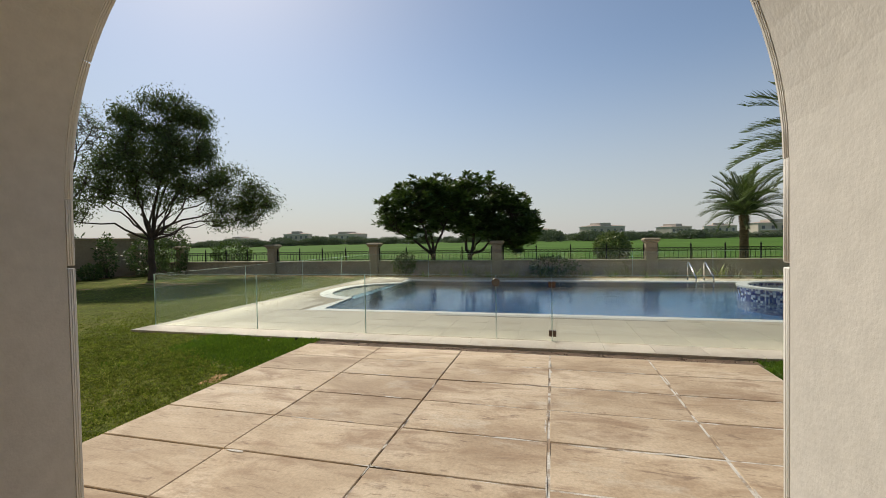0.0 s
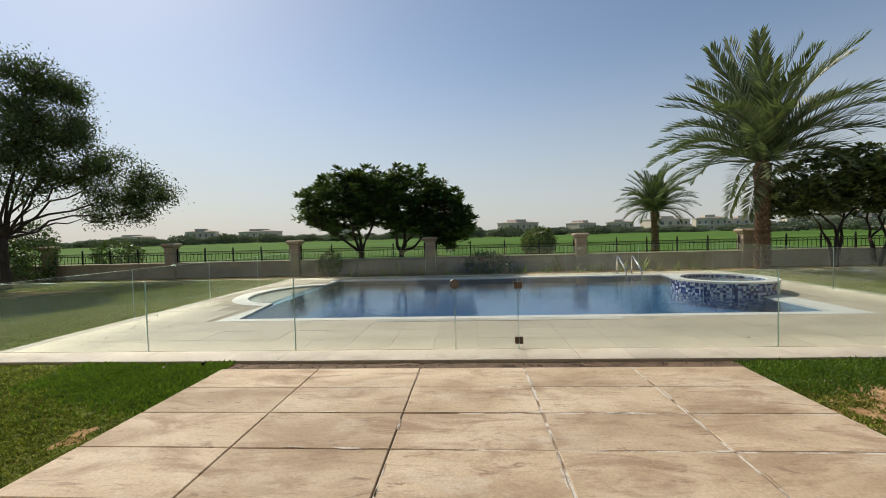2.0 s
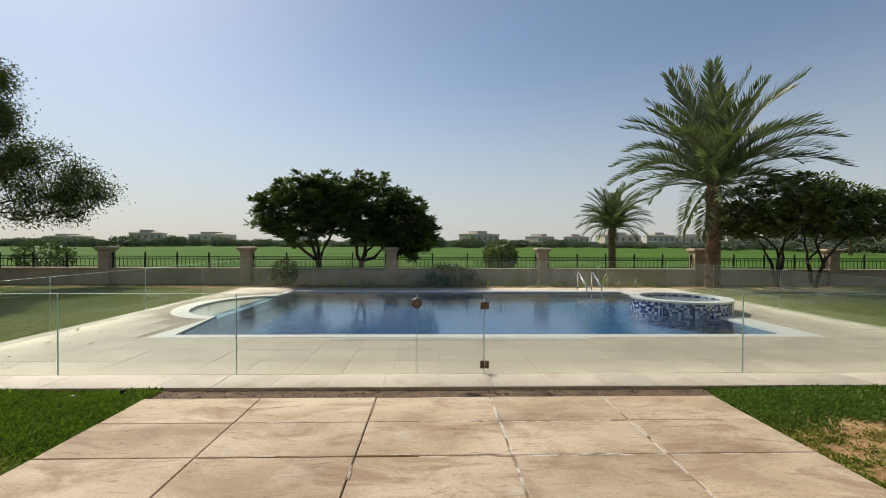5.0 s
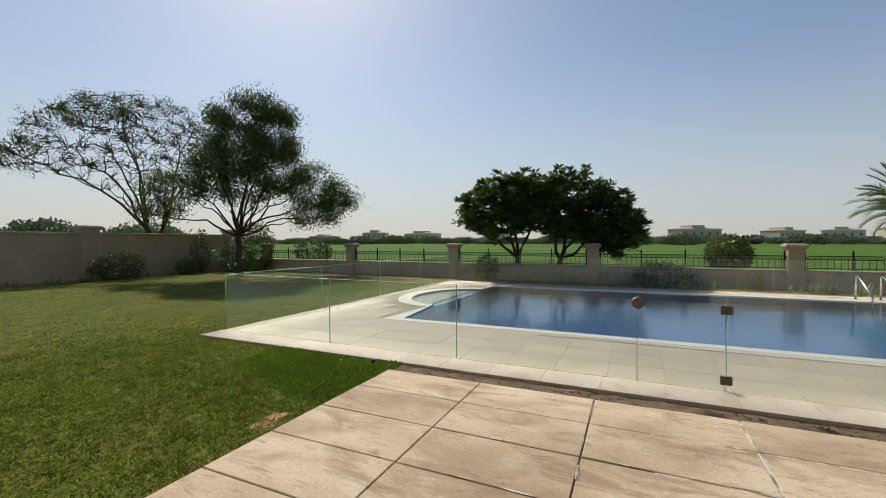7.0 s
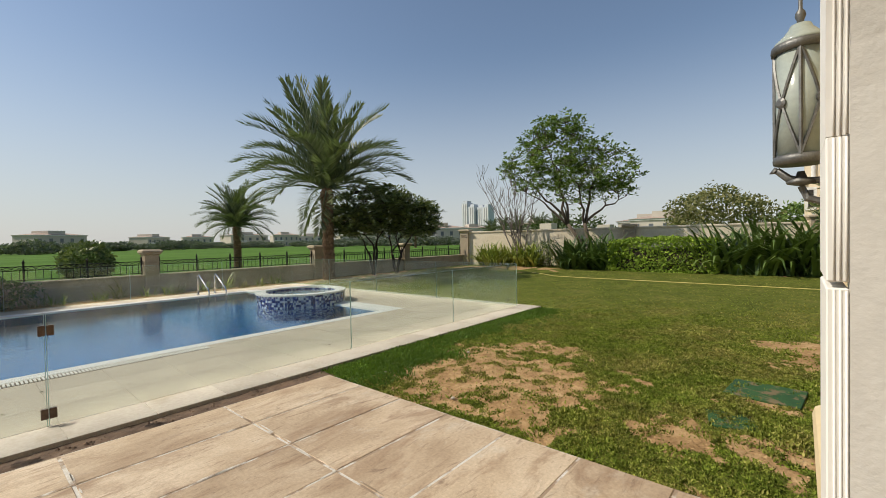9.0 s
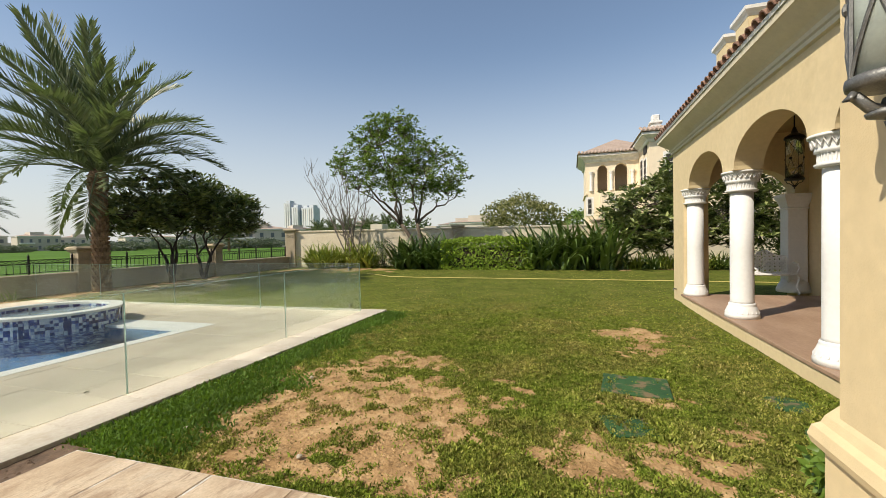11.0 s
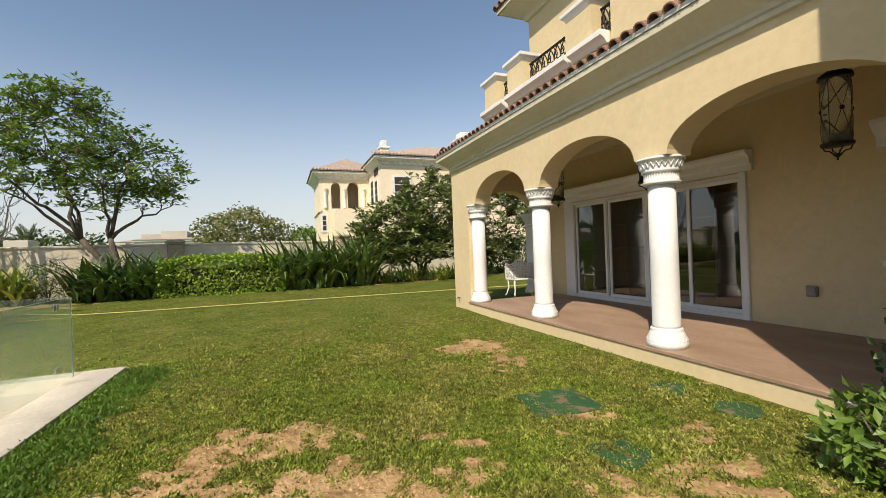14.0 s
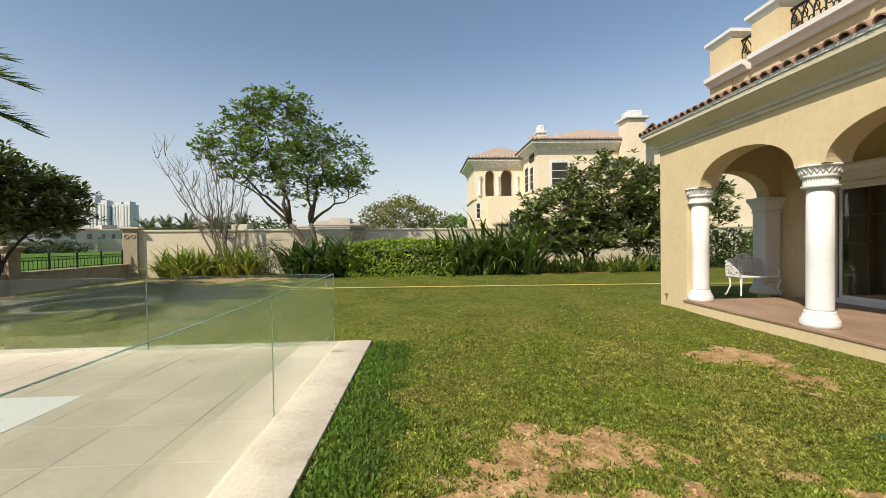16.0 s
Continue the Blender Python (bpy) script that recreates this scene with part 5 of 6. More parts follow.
tree("shade_tree", (-3.25, 18.75, -0.05), "dense dark-green tree with low spreading branches behind the fence", "tree", 0.9,
     [((0.3, 0.1, 3.05), (1.6, 1.5, 1.4), 3), ((1.7, 0, 2.35), (1.4, 1.3, 1.05), 2), ((2.0, 0, 1.7), (1.1, 1.0, 0.7), 1)], 10, 340, 0.18, L_dark, M_barkdark, "fence trees", per_tip=60, lsize=(0.26, 0.09), spread=0.2, rosette=True, stems=2, flowers=30)
# pair behind the palm
tree("frangipani_tree", (12.9, 17.2, -0.05), "frangipani tree with dark leaf rosettes by the fence", "tree", 1.1,
     [((-0.9, 0, 3.0), (1.5, 1.5, 1.2), 2), ((0.4, 0, 3.1), (1.4, 1.4, 1.2), 2), ((-1.6, 0, 2.5), (0.9, 1.2, 0.7), 1)], 18, 240, 0.12, L_frang, M_barkdark, "frangipani pair", per_tip=34, lsize=(0.28, 0.09), spread=0.18, rosette=True, stems=3)
tree("frangipani_tree", (14.4, 17.2, -0.05), "frangipani tree with dark leaf rosettes by the fence", "tree", 1.0,
     [((0.2, 0, 2.9), (1.5, 1.4, 1.25), 2), ((1.7, 0, 2.7), (1.3, 1.3, 1.1), 2)], 18, 230, 0.11, L_frang, M_barkdark, "frangipani pair", per_tip=34, lsize=(0.28, 0.09), spread=0.18, rosette=True, stems=2, flowers=30)
# large trees on the west side
def off_axis(u, z, r, rz, w, depth=0.0):
    """A crown part u metres along the line from south-west to north-east of the foot."""
    return ((0.63 * u - 0.77 * depth, 0.77 * u + 0.63 * depth, z), (r, r, rz), w)


tree("garden_tree", (-17.0, 15.0, -0.05), "tall leafy tree with fine drooping side branches", "tree", 1.9,
     [off_axis(-1.1, 5.0, 1.3, 1.3, 4), off_axis(0.2, 5.9, 1.4, 1.5, 6), off_axis(1.5, 6.4, 1.15, 1.3, 5), off_axis(1.0, 7.9, 0.8, 0.8, 2), off_axis(1.9, 5.0, 1.3, 1.2, 4), off_axis(0.2, 4.4, 1.6, 1.2, 4),
      off_axis(-0.7, 6.9, 0.8, 0.8, 2), off_axis(1.9, 7.4, 0.7, 0.7, 1.2), off_axis(0.1, 7.9, 0.45, 0.6, 0.7), off_axis(3.3, 4.3, 1.4, 1.1, 5), off_axis(4.5, 3.7, 1.2, 0.8, 4), off_axis(3.4, 3.0, 1.3, 0.7, 3),
      off_axis(-2.4, 3.9, 1.2, 0.8, 2.5), off_axis(-3.0, 3.0, 1.0, 0.5, 1.5)], 70, 1600, 0.16, L_olive, M_barkdark, per_tip=36, lsize=(0.13, 0.05), spread=0.24, droop=0.3, mains=18, twig_r=0.01, limb=0.6,
     leafy=lambda p: 0.75 if 0.63 * p[0] + 0.77 * p[1] > 3.0 or 0.63 * p[0] + 0.77 * p[1] < -2.0 else 1.15)
tree("bare_crowned_tree", (-25.5, 16.4, -0.05), "spreading half-bare tree behind the garden wall", "tree", 2.3,
     [((0, 0.3, 8.4), (2.0, 3.0, 1.4), 5), ((0, -3.4, 6.6), (1.6, 2.6, 1.6), 4), ((0, 1.6, 6.6), (2.0, 2.2, 2.2), 4), ((0, -1, 6.0), (1.8, 2.8, 2.0), 4), ((0, -5.2, 5.6), (1.2, 1.8, 1.0), 2), ((0, -2.5, 8.0), (1.4, 2.0, 1.1), 3)], 150, 2000, 0.26, L_olive, M_barkdark, per_tip=10, lsize=(0.12, 0.05), spread=0.2, twig_r=0.012, stems=2, mains=12, limb=0.7,
     leafy=lambda p: 1.3 if p[2] > 8.6 - 0.1 * p[1] ** 2 else (0.9 if math.sin(p[1] * 3 + p[2] * 5) > 0.8 else 0.1))
bush("wall_climber", (-20.6, 15.7, -0.05), "tall leggy shrub with dark leaves against the wall", (0.4, 0.45, 1.05), 650, (0.15, 0.07), L_dark)
bush("flowering_bush", (-20.1, 11.7, -0.05), "dark maroon bougainvillea bush with pale flowers by the wall", (0.85, 0.95, 0.55), 2400, (0.1, 0.06), L_maroon, flowers=90)
bush("wall_shrub", (-20.3, 14.75, -0.05), "small dark shrub by the wall", (0.4, 0.45, 0.36), 700, (0.12, 0.06), L_dark)
bush("wall_shrub", (-19.6, 17.0, -0.05), "dark shrub in the shade of the tree", (0.9, 0.9, 1.0), 1600, (0.14, 0.06), L_dark)
bush("wall_shrub", (-18.4, 17.3, -0.05), "tall dark shrub in the shade of the tree", (0.8, 0.8, 1.3), 1800, (0.14, 0.06), L_dark)
for k in range(6):
    straps("lily_clump", (-20.6 + 0.3 * (k % 2), 8.5 + k * 1.1, -0.05), "small dry strap-leaved plant by the wall", 30, 0.4, 0.03, L_strap, 0.25, group="wall lilies")
# east bed
tree("broad_tree", (22.2, 10.3, -0.05), "airy green broadleaf tree with forked leaning trunk before the wall", "tree", 2.3,
     [((0, 1.6, 6.2), (1.8, 2.0, 1.5), 4), ((0, 3.9, 5.9), (1.5, 1.5, 0.9), 3), ((0, -1.3, 5.0), (1.7, 1.5, 1.2), 3), ((0, 0.1, 6.1), (1.5, 1.4, 1.1), 2), ((0, 1.6, 7.7), (1.5, 1.5, 0.8), 2.5), ((0, 0.3, 5.0), (1.8, 2.0, 1.2), 3), ((0, 2.9, 4.7), (1.4, 1.6, 0.7), 1.5), ((0, 3.0, 7.1), (1.2, 0.9, 0.7), 1), ((0, 0.6, 4.0), (1.4, 1.9, 0.8), 2), ((0, -1.6, 4.1), (1.2, 1.0, 0.6), 1)], 50, 640, 0.19, L_tree, M_bark, per_tip=19, lsize=(0.23, 0.1), spread=0.28, rosette=True, lean=(0, 0.7), stems=2, mains=9, twig_r=0.011)


def bare_fan(base, label, stems):
    """A leafless tree: thin stems that fan out from the foot, with upright twigs along them."""
    t = thing("dry_tree", base, label, "tree")
    for k in range(stems):
        q = k / (stems - 1)
        dy, h = 3.6 * q - 0.7 + float(rng.normal()) * 0.15, float(rng.uniform(4.6, 6.6)) * (1 - 0.25 * abs(q - 0.55))
        c = bend((0.1 * math.cos(k * 2.1), 0.12 * math.sin(k * 2.1), -0.1), (float(rng.normal()) * 0.5, dy, h), (0, 0.25 * dy, h * 0.42), 8, 0.05)
        part("stem", tube(bmesh.new(), c, [0.05 - 0.0048 * i for i in range(9)], 6), M_drybranch, t, smooth=True)
        bm = bmesh.new()
        for i in range(3, 9):
            for _ in range(3):
                d = Vector((float(rng.normal()) * 0.3, float(rng.normal()) * 0.4, float(rng.uniform(0.7, 1.5)))) * (1.15 - 0.07 * i)
                tw = bend(c[i], c[i] + d, (d.x * 0.7, d.y * 0.7, d.z * 0.35), 4, 0.02)
                tube(bm, tw, [0.014, 0.012, 0.01, 0.008, 0.006], 4, cap=False)
                e = Vector((float(rng.normal()) * 0.16, float(rng.normal()) * 0.2, float(rng.uniform(0.3, 0.6))))
                tube(bm, [tw[2], tw[2] + e * 0.5, tw[2] + e + Vector((0, 0, 0.08))], [0.009, 0.008, 0.006], 4, cap=False)
        part("twig_work", bm, M_drybranch, t, kind="stuff")
    return t


bare_fan((21.2, 13.9, -0.05), "leafless pale dry tree with upright twigs", 8)
for y in (14.6, 15.4, 16.2, 13.6, 12.9):
    straps("spider_lily", (20.6 + rng.uniform(-0.3, 0.4), y, -0.05), "yellow-green arching strap-leaved clump", 150, 1.7, 0.12, L_strapy, 0.4, group="yellow-green lilies", up=66)
bush("grey_bush", (20.8, 12.0, -0.05), "thin greyish bush with pale flowers", (0.5, 0.8, 0.75), 900, (0.1, 0.05), L_olive, flowers=140)
for y in (10.6, 9.9, 9.2, 8.5):
    straps("strap_plant", (20.2 + rng.uniform(-0.2, 0.2), y, -0.05), "tall dark-green strap-leaved clump", 95, 2.2, 0.19, L_dark, 0.45, group="tall strap plants", up=66)
for y in (4.2, 3.4, 2.6, 1.8, 1.1):
    straps("strap_plant", (19.9 + rng.uniform(-0.2, 0.2), y, -0.05), "tall green strap-leaved clump with pointed tips", 95, 2.8, 0.19, L_strap, 0.5, group="tall strap plants", up=68)
for k in range(9):
    straps("low_lily", (19.9 + rng.uniform(-0.2, 0.3), 0.5 - k * 0.62, -0.05), "low arching light-green lily clump", 90, 1.15, 0.07, L_strapy if k % 2 else L_strap, 0.3, group="low lilies", up=60)
# clipped hedge
hd = thing("clipped_hedge", (20.2, 6.2, -0.05), "clipped green hedge with a domed top", "hedge")
N = 17000
hp = rng.uniform(-1, 1, (N, 3))
ax_ = rng.integers(0, 3, N)
hp[np.arange(N), ax_] = np.sign(hp[np.arange(N), ax_]) * rng.uniform(0.86, 1.0, N)
lump = np.array([0.1 * noise.noise(Vector((p[0], p[1] * 3, p[2] * 2))) for p in hp])
pos = np.stack([hp[:, 0] * 0.75 + lump, hp[:, 1] * 2.1, 0.72 + hp[:, 2] * (0.7 + 0.08 * np.cos(hp[:, 1] * 2.2)) + lump], 1)
child("foliage", leaves_mesh("foliage", pos, unit(N) + np.array([-0.3, 0, 0.5]), unit(N), rng.uniform(0.09, 0.16, N), rng.uniform(0.05, 0.08, N), L_hedge), hd, kind="stuff")
# added dark box that stands in for the shade between the hedge leaves
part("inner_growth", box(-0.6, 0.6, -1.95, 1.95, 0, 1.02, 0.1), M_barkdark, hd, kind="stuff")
tree("frangipani_tree", (21.2, -2.2, -0.05), "large frangipani with dark leaf rosettes and white blossom", "tree", 0.8,
     [((0, 1.3, 2.3), (1.8, 2.1, 1.5), 4), ((0.2, -1.0, 3.3), (2.0, 2.3, 2.0), 6), ((0, -4.0, 2.9), (1.8, 2.6, 2.1), 5), ((-0.3, -1.0, 1.6), (1.6, 2.4, 0.8), 2), ((-0.4, 0.9, 1.45), (1.3, 2.0, 0.7), 2)], 44, 900, 0.15, L_frang, M_barkdark, per_tip=27, lsize=(0.3, 0.105), spread=0.26, rosette=True, stems=3, flowers=420)
for k in range(6):
    bush("wall_shrub", (21.6, -5.5 - k * 1.3, -0.05), "dense dark shrub before the garden wall", (0.9, 0.9, 0.9), 1100, (0.18, 0.07), L_dark)
# planting strip behind the pool
for k in range(24):
    x = -6.3 + k * 0.62 + rng.uniform(-0.2, 0.2)
    straps("reed_clump", (x, 17.2 + rng.uniform(-0.25, 0.25), -0.05), "thin yellowing grass clump at the fence wall", 26, 0.55 if k % 5 else 0.9, 0.025, L_strapy if k % 3 else L_dry, 0.18, group="fence grasses", up=74)
bush("low_shrub", (-5.9, 17.35, -0.05), "round dark shrub at the fence wall", (0.5, 0.4, 0.5), 700, (0.12, 0.05), L_dark)
bush("low_shrub", (0.3, 17.3, -0.05), "dark trailing shrub at the fence wall", (0.9, 0.4, 0.42), 1000, (0.12, 0.05), L_dark)
bush("round_bush", (3.65, 26.0, -0.05), "round green bush on the field behind the fence", (0.95, 0.95, 0.9), 2200, (0.2, 0.1), L_frang)
bush("round_bush", (-18.5, 21.5, -0.05), "round dark bush on the field behind the fence", (1.1, 1.1, 0.85), 1500, (0.16, 0.08), L_dark)
# bush at the portico corner
bush("flowering_shrub", (3.08, 0.95, -0.05), "bright green leafy shrub with small white flowers", (0.31, 0.28, 0.26), 620, (0.085, 0.05), L_bush, flowers=10)
bush("flowering_shrub", (3.0, 0.52, -0.05), "loose leafy shrub with thin shoots before the wall", (0.3, 0.24, 0.5), 420, (0.08, 0.045), L_dark, stems=9)


# ---- lamps ----
def lantern_body(t, r, z0, z1, n_x, frost, metal, wire=0.006):
    """A round lantern cage with crossed straps."""
    part("glass", lathe(bmesh.new(), [(r * 0.9, z0), (r * 0.96, (z0 + z1) / 2), (r * 0.97, z1)], 28), frost, t, "frosted glass cylinder", smooth=True)
    for z, k in ((z0 - 0.02, 1.06), (z1, 1.12)):
        part("ring", lathe(bmesh.new(), [(r * k * 0.9, z - 0.012), (r * k, z - 0.008), (r * k * 1.03, z + 0.008), (r * k, z + 0.022), (r * k * 0.9, z + 0.026)], 28), metal, t, smooth=True)
    for i in range(n_x):
        a0 = 2 * math.pi * i / n_x
        w = 2 * math.pi / n_x
        tube_pts = [[(r * math.cos(a0 + u * w), r * math.sin(a0 + u * w), z0 + (z1 - z0) * (u if s else 1 - u)) for u in np.linspace(0, 1, 7)] for s in (0, 1)]
        for pts in tube_pts:
            part("strap", tube(bmesh.new(), pts, wire, 5), metal, t)
        part("upright", tube(bmesh.new(), [(r * math.cos(a0), r * math.sin(a0), z0), (r * math.cos(a0), r * math.sin(a0), z1)], wire * 1.2, 5), metal, t)
        c = a0 + w / 2
        bm = lathe(bmesh.new(), [(0.02, -0.004), (0.022, 0.004), (0.012, 0.01)], 10)
        bm.transform(Matrix.Translation((r * 1.02 * math.cos(c), r * 1.02 * math.sin(c), (z0 + z1) / 2)) @ Matrix.Rotation(c, 4, "Z") @ Matrix.Rotation(math.pi / 2, 4, "Y"))
        part("boss", bm, metal, t)


wl = thing("wall_lantern", (2.04, 1.58, 1.81), "aged metal wall lantern with frosted glass and crossed straps", "wall lamp")
lantern_body(wl, 0.084, 0.035, 0.465, 4, M_frost, M_bronze)
part("dome", lathe(bmesh.new(), [(0.09, 0.52), (0.086, 0.535), (0.06, 0.56), (0.04, 0.585), (0.034, 0.6), (0.001, 0.605)], 24), M_frost, wl, "weathered pale dome", smooth=True)
part("finial", lathe(bmesh.new(), [(0.012, 0.6), (0.012, 0.62), (0.018, 0.635), (0.016, 0.65), (0.007, 0.665), (0.007, 0.74)], 14), M_bronze, wl, smooth=True)
part("hook", tube(bmesh.new(), [(0, 0, 0.73), (0, 0.015, 0.77), (0, 0.0, 0.81), (0, -0.04, 0.8), (0, -0.08, 0.78), (0, -0.09, 0.8)], 0.009, 6), M_bronze, wl)
part("arm", tube(bmesh.new(), [(0, 0.075, -0.04), (0, 0.09, -0.06), (0, 0.075, -0.05), (0, 0.04, -0.085), (0, 0.0, -0.1), (0, -0.06, -0.1), (0, -0.09, -0.08)], [0.012, 0.014, 0.015, 0.016, 0.016, 0.014, 0.012], 8), M_bronze, wl, "scrolled bracket", smooth=True)
part("rosette", lathe(bmesh.new(), [(0.006, -0.12), (0.045, -0.11), (0.05, -0.1), (0.02, -0.085), (0.012, -0.06)], 14), M_bronze, wl, smooth=True)
part("back_plate", box(-0.05, 0.05, -0.09, -0.075, -0.2, 0.1, 0.008), M_bronze, wl)
part("drop", tube(bmesh.new(), [(0, 0, -0.12), (0, -0.02, -0.17), (0, -0.1, -0.2)], [0.012, 0.016, 0.01], 7), M_bronze, wl)
for ob in wl.children:
    if ob.name.split(".")[0] in ("dome", "finial", "hook"):
        ob.location.z -= 0.035
    if ob.name.split(".")[0] in ("arm", "rosette", "drop"):
        ob.location.z += 0.035
M_lampglass = glass_mat("clear_lamp_glass", (0.93, 0.93, 0.88), 0.1)
for x in (4.21, 6.5, 8.65):
    hl = thing("hanging_lantern", (x, -1.0, 2.22), "dark iron hanging lantern under the loggia ceiling", "lantern", "loggia lanterns")
    lantern_body(hl, 0.12, 0.05, 0.68, 4, M_lampglass, M_iron, 0.0028)
    part("basket", lathe(bmesh.new(), [(0.03, -0.055), (0.035, -0.07), (0.02, -0.085), (0.008, -0.095), (0.008, -0.12)], 12), M_iron, hl)
    for k in range(4):
        a = math.pi / 4 + k * math.pi / 2
        part("basket_arm", tube(bmesh.new(), [(r_ * math.cos(a), r_ * math.sin(a), z_) for r_, z_ in ((0.12, 0.03), (0.1, -0.02), (0.06, -0.03), (0.025, -0.065))], 0.007, 6), M_iron, hl)
    part("crown", lathe(bmesh.new(), [(0.135, 0.7), (0.13, 0.715), (0.05, 0.77), (0.02, 0.86)], 16), M_iron, hl)
    part("rod", tube(bmesh.new(), [(0, 0, 0.84), (0, 0, 1.23)], 0.01, 6), M_iron, hl)
sk = thing("outdoor_socket", (5.07, -2.18, 0.66), "grey plastic weatherproof wall socket", "socket")
part("box", box(-0.06, 0.06, 0.0, 0.06, -0.07, 0.07, 0.01), M_box, sk)
part("lid", box(-0.05, 0.05, 0.06, 0.072, -0.055, 0.055, 0.006), M_box, sk)
tap = thing("garden_tap", (10.95, 0.2, 0.2), "small brass garden tap low on the wall", "tap")
part("body", tube(bmesh.new(), [(0, 0, 0), (0, 0.06, 0), (0, 0.08, -0.03)], 0.012, 8), M_bronze, tap)
part("wheel", lathe(bmesh.new(), [(0.025, 0.012), (0.025, 0.02)], 12, (0, 0.05)), M_bronze, tap)

# ---- garden bench ----
bench = thing("garden_bench", (10.72, -1.45, FZ), "white ornate cast-iron garden bench with lacy back", "bench")
bench.rotation_euler = (0, 0, math.pi / 2)
bench.scale = (0.88, 1.0, 1.0)
# local: length along x, sitting side towards +y
for s in (-1, 1):
    part("front_leg", tube(bmesh.new(), [(s * 0.46, 0.2, 0.0), (s * 0.48, 0.22, 0.03), (s * 0.43, 0.17, 0.16), (s * 0.47, 0.21, 0.32), (s * 0.42, 0.17, 0.4)], [0.02, 0.016, 0.018, 0.028, 0.02], 8), M_paint, bench, smooth=True)
    part("back_leg", tube(bmesh.new(), [(s * 0.5, -0.2, 0.0), (s * 0.47, -0.18, 0.04), (s * 0.42, -0.14, 0.2), (s * 0.43, -0.16, 0.4)], [0.02, 0.016, 0.018, 0.022], 8), M_paint, bench, smooth=True)
    part("arm", tube(bmesh.new(), [(s * 0.44, 0.17, 0.4), (s * 0.5, 0.16, 0.52), (s * 0.52, 0.05, 0.6), (s * 0.5, -0.12, 0.62)], 0.016, 7), M_paint, bench, smooth=True)
bm = bmesh.new()
for k in range(25):
    x = -0.46 + 0.92 * k / 24
    yf = 0.2 + 0.05 * math.cos(x * 3.2)
    part("seat_bar", tube(bmesh.new(), [(x, -0.18, 0.4), (x, yf, 0.4)], 0.012, 5), M_paint, bench)
tube(bm, [(x, 0.2 + 0.05 * math.cos(x * 3.2), 0.4) for x in np.linspace(-0.48, 0.48, 13)], 0.022, 6)
tube(bm, [(-0.48, -0.18, 0.4), (0.48, -0.18, 0.4)], 0.018, 6)
part("seat_rim", bm, M_paint, bench, "curved cast seat rim")
bm = bmesh.new()
rimz = lambda x: 0.66 + 0.17 * math.cos(x * 3.1) + 0.03 * math.cos(x * 14)
tube(bm, [(x, -0.2 - 0.03 * math.cos(x * 3), rimz(x)) for x in np.linspace(-0.5, 0.5, 25)], 0.018, 6)
for k in range(9):
    cx = -0.42 + 0.105 * k
    for cz, rr in ((0.46, 0.052), (0.53, 0.052), (0.6, 0.052), (0.67, 0.052), (0.74, 0.047), (0.8, 0.037)):
        if cz + rr < rimz(cx) + 0.02:
            tube(bm, [(cx + (0.03 if k % 2 else 0) + rr * math.cos(u), -0.21, cz + rr * math.sin(u)) for u in np.linspace(0, 2 * math.pi, 11)], 0.018, 5, cap=False)
for k in range(10):
    x = -0.45 + 0.1 * k
    tube(bm, [(x, -0.2, 0.42), (x + 0.04 * math.sin(k), -0.22, 0.6), (x * 0.9, -0.21, rimz(x * 0.9))], 0.015, 5)
part("backrest", bm, M_paint, bench, "lacy leaf-pattern back")

# ---- lawn things ----
for (x, y), w, d, rz in (((4.94, 1.85), 0.56, 0.6, -0.1), ((4.0, 2.03), 0.36, 0.34, 0.28)):
    c = thing("valve_box_lid", (x, y, GZ), "dark green plastic irrigation box lid sunk in the lawn", "cover", "irrigation covers")
    c.rotation_euler = (0, 0, rz)
    part("lid", box(-w / 2, w / 2, -d / 2, d / 2, -0.03, 0.016, 0.006), M_cover, c)
for x, y in ((4.76, 0.7), (4.15, 0.65)):
    c = thing("valve_box_lid", (x, y, GZ), "round dark green irrigation lid sunk in the lawn", "cover", "irrigation covers")
    part("lid", lathe(bmesh.new(), [(0.18, -0.03), (0.18, 0.008), (0.165, 0.014), (0.02, 0.016)], 20), M_cover, c)
hose = solo("garden_hose", tube(bmesh.new(), [(16.9, 10.9, GZ + 0.03), (16.4, 10.1, GZ + 0.03), (15.7, 9.3, GZ + 0.03), (15.45, 7.9, GZ + 0.03), (15.3, 5.5, GZ + 0.03), (15.1, 2.5, GZ + 0.03), (14.85, -0.5, GZ + 0.03), (14.7, -2.4, GZ + 0.03), (14.4, -5.0, GZ + 0.03)], 0.012, 6), M_hose, "thin yellow garden hose lying across the lawn", "hose")
for x, y in ((3.1, 5.35), (2.95, 4.2), (4.4, 5.1), (-4.1, 5.9)):
    s = bmesh.new()
    bmesh.ops.create_icosphere(s, subdivisions=2, radius=0.022)
    for v in s.verts:
        v.co *= 1 + 0.35 * noise.noise(v.co * 30 + Vector((x, y, 0)))
        v.co.z *= 0.6
    solo("pebble", s, M_deck, "small pale stone lying on the soil", "stone").location = (x, y, GZ + 0.015)
sp = thing("sprinkler_head", (-3.6, 5.93, GZ), "small black sprinkler head in the grass", "sprinkler")
part("riser", lathe(bmesh.new(), [(0.03, -0.02), (0.03, 0.06), (0.022, 0.075)], 12), M_iron, sp)

# ---- neighbouring house ----
nb = thing("neighbour_house", (0, 0, -0.1), "two-storey pale yellow villa with tiled hip roofs behind the wall", "house")
M_nb = mat("neighbour_render", (0.73, 0.61, 0.44), (0.79, 0.67, 0.5), 0.5, 0.9, 0.2, 30, fine=0.03)


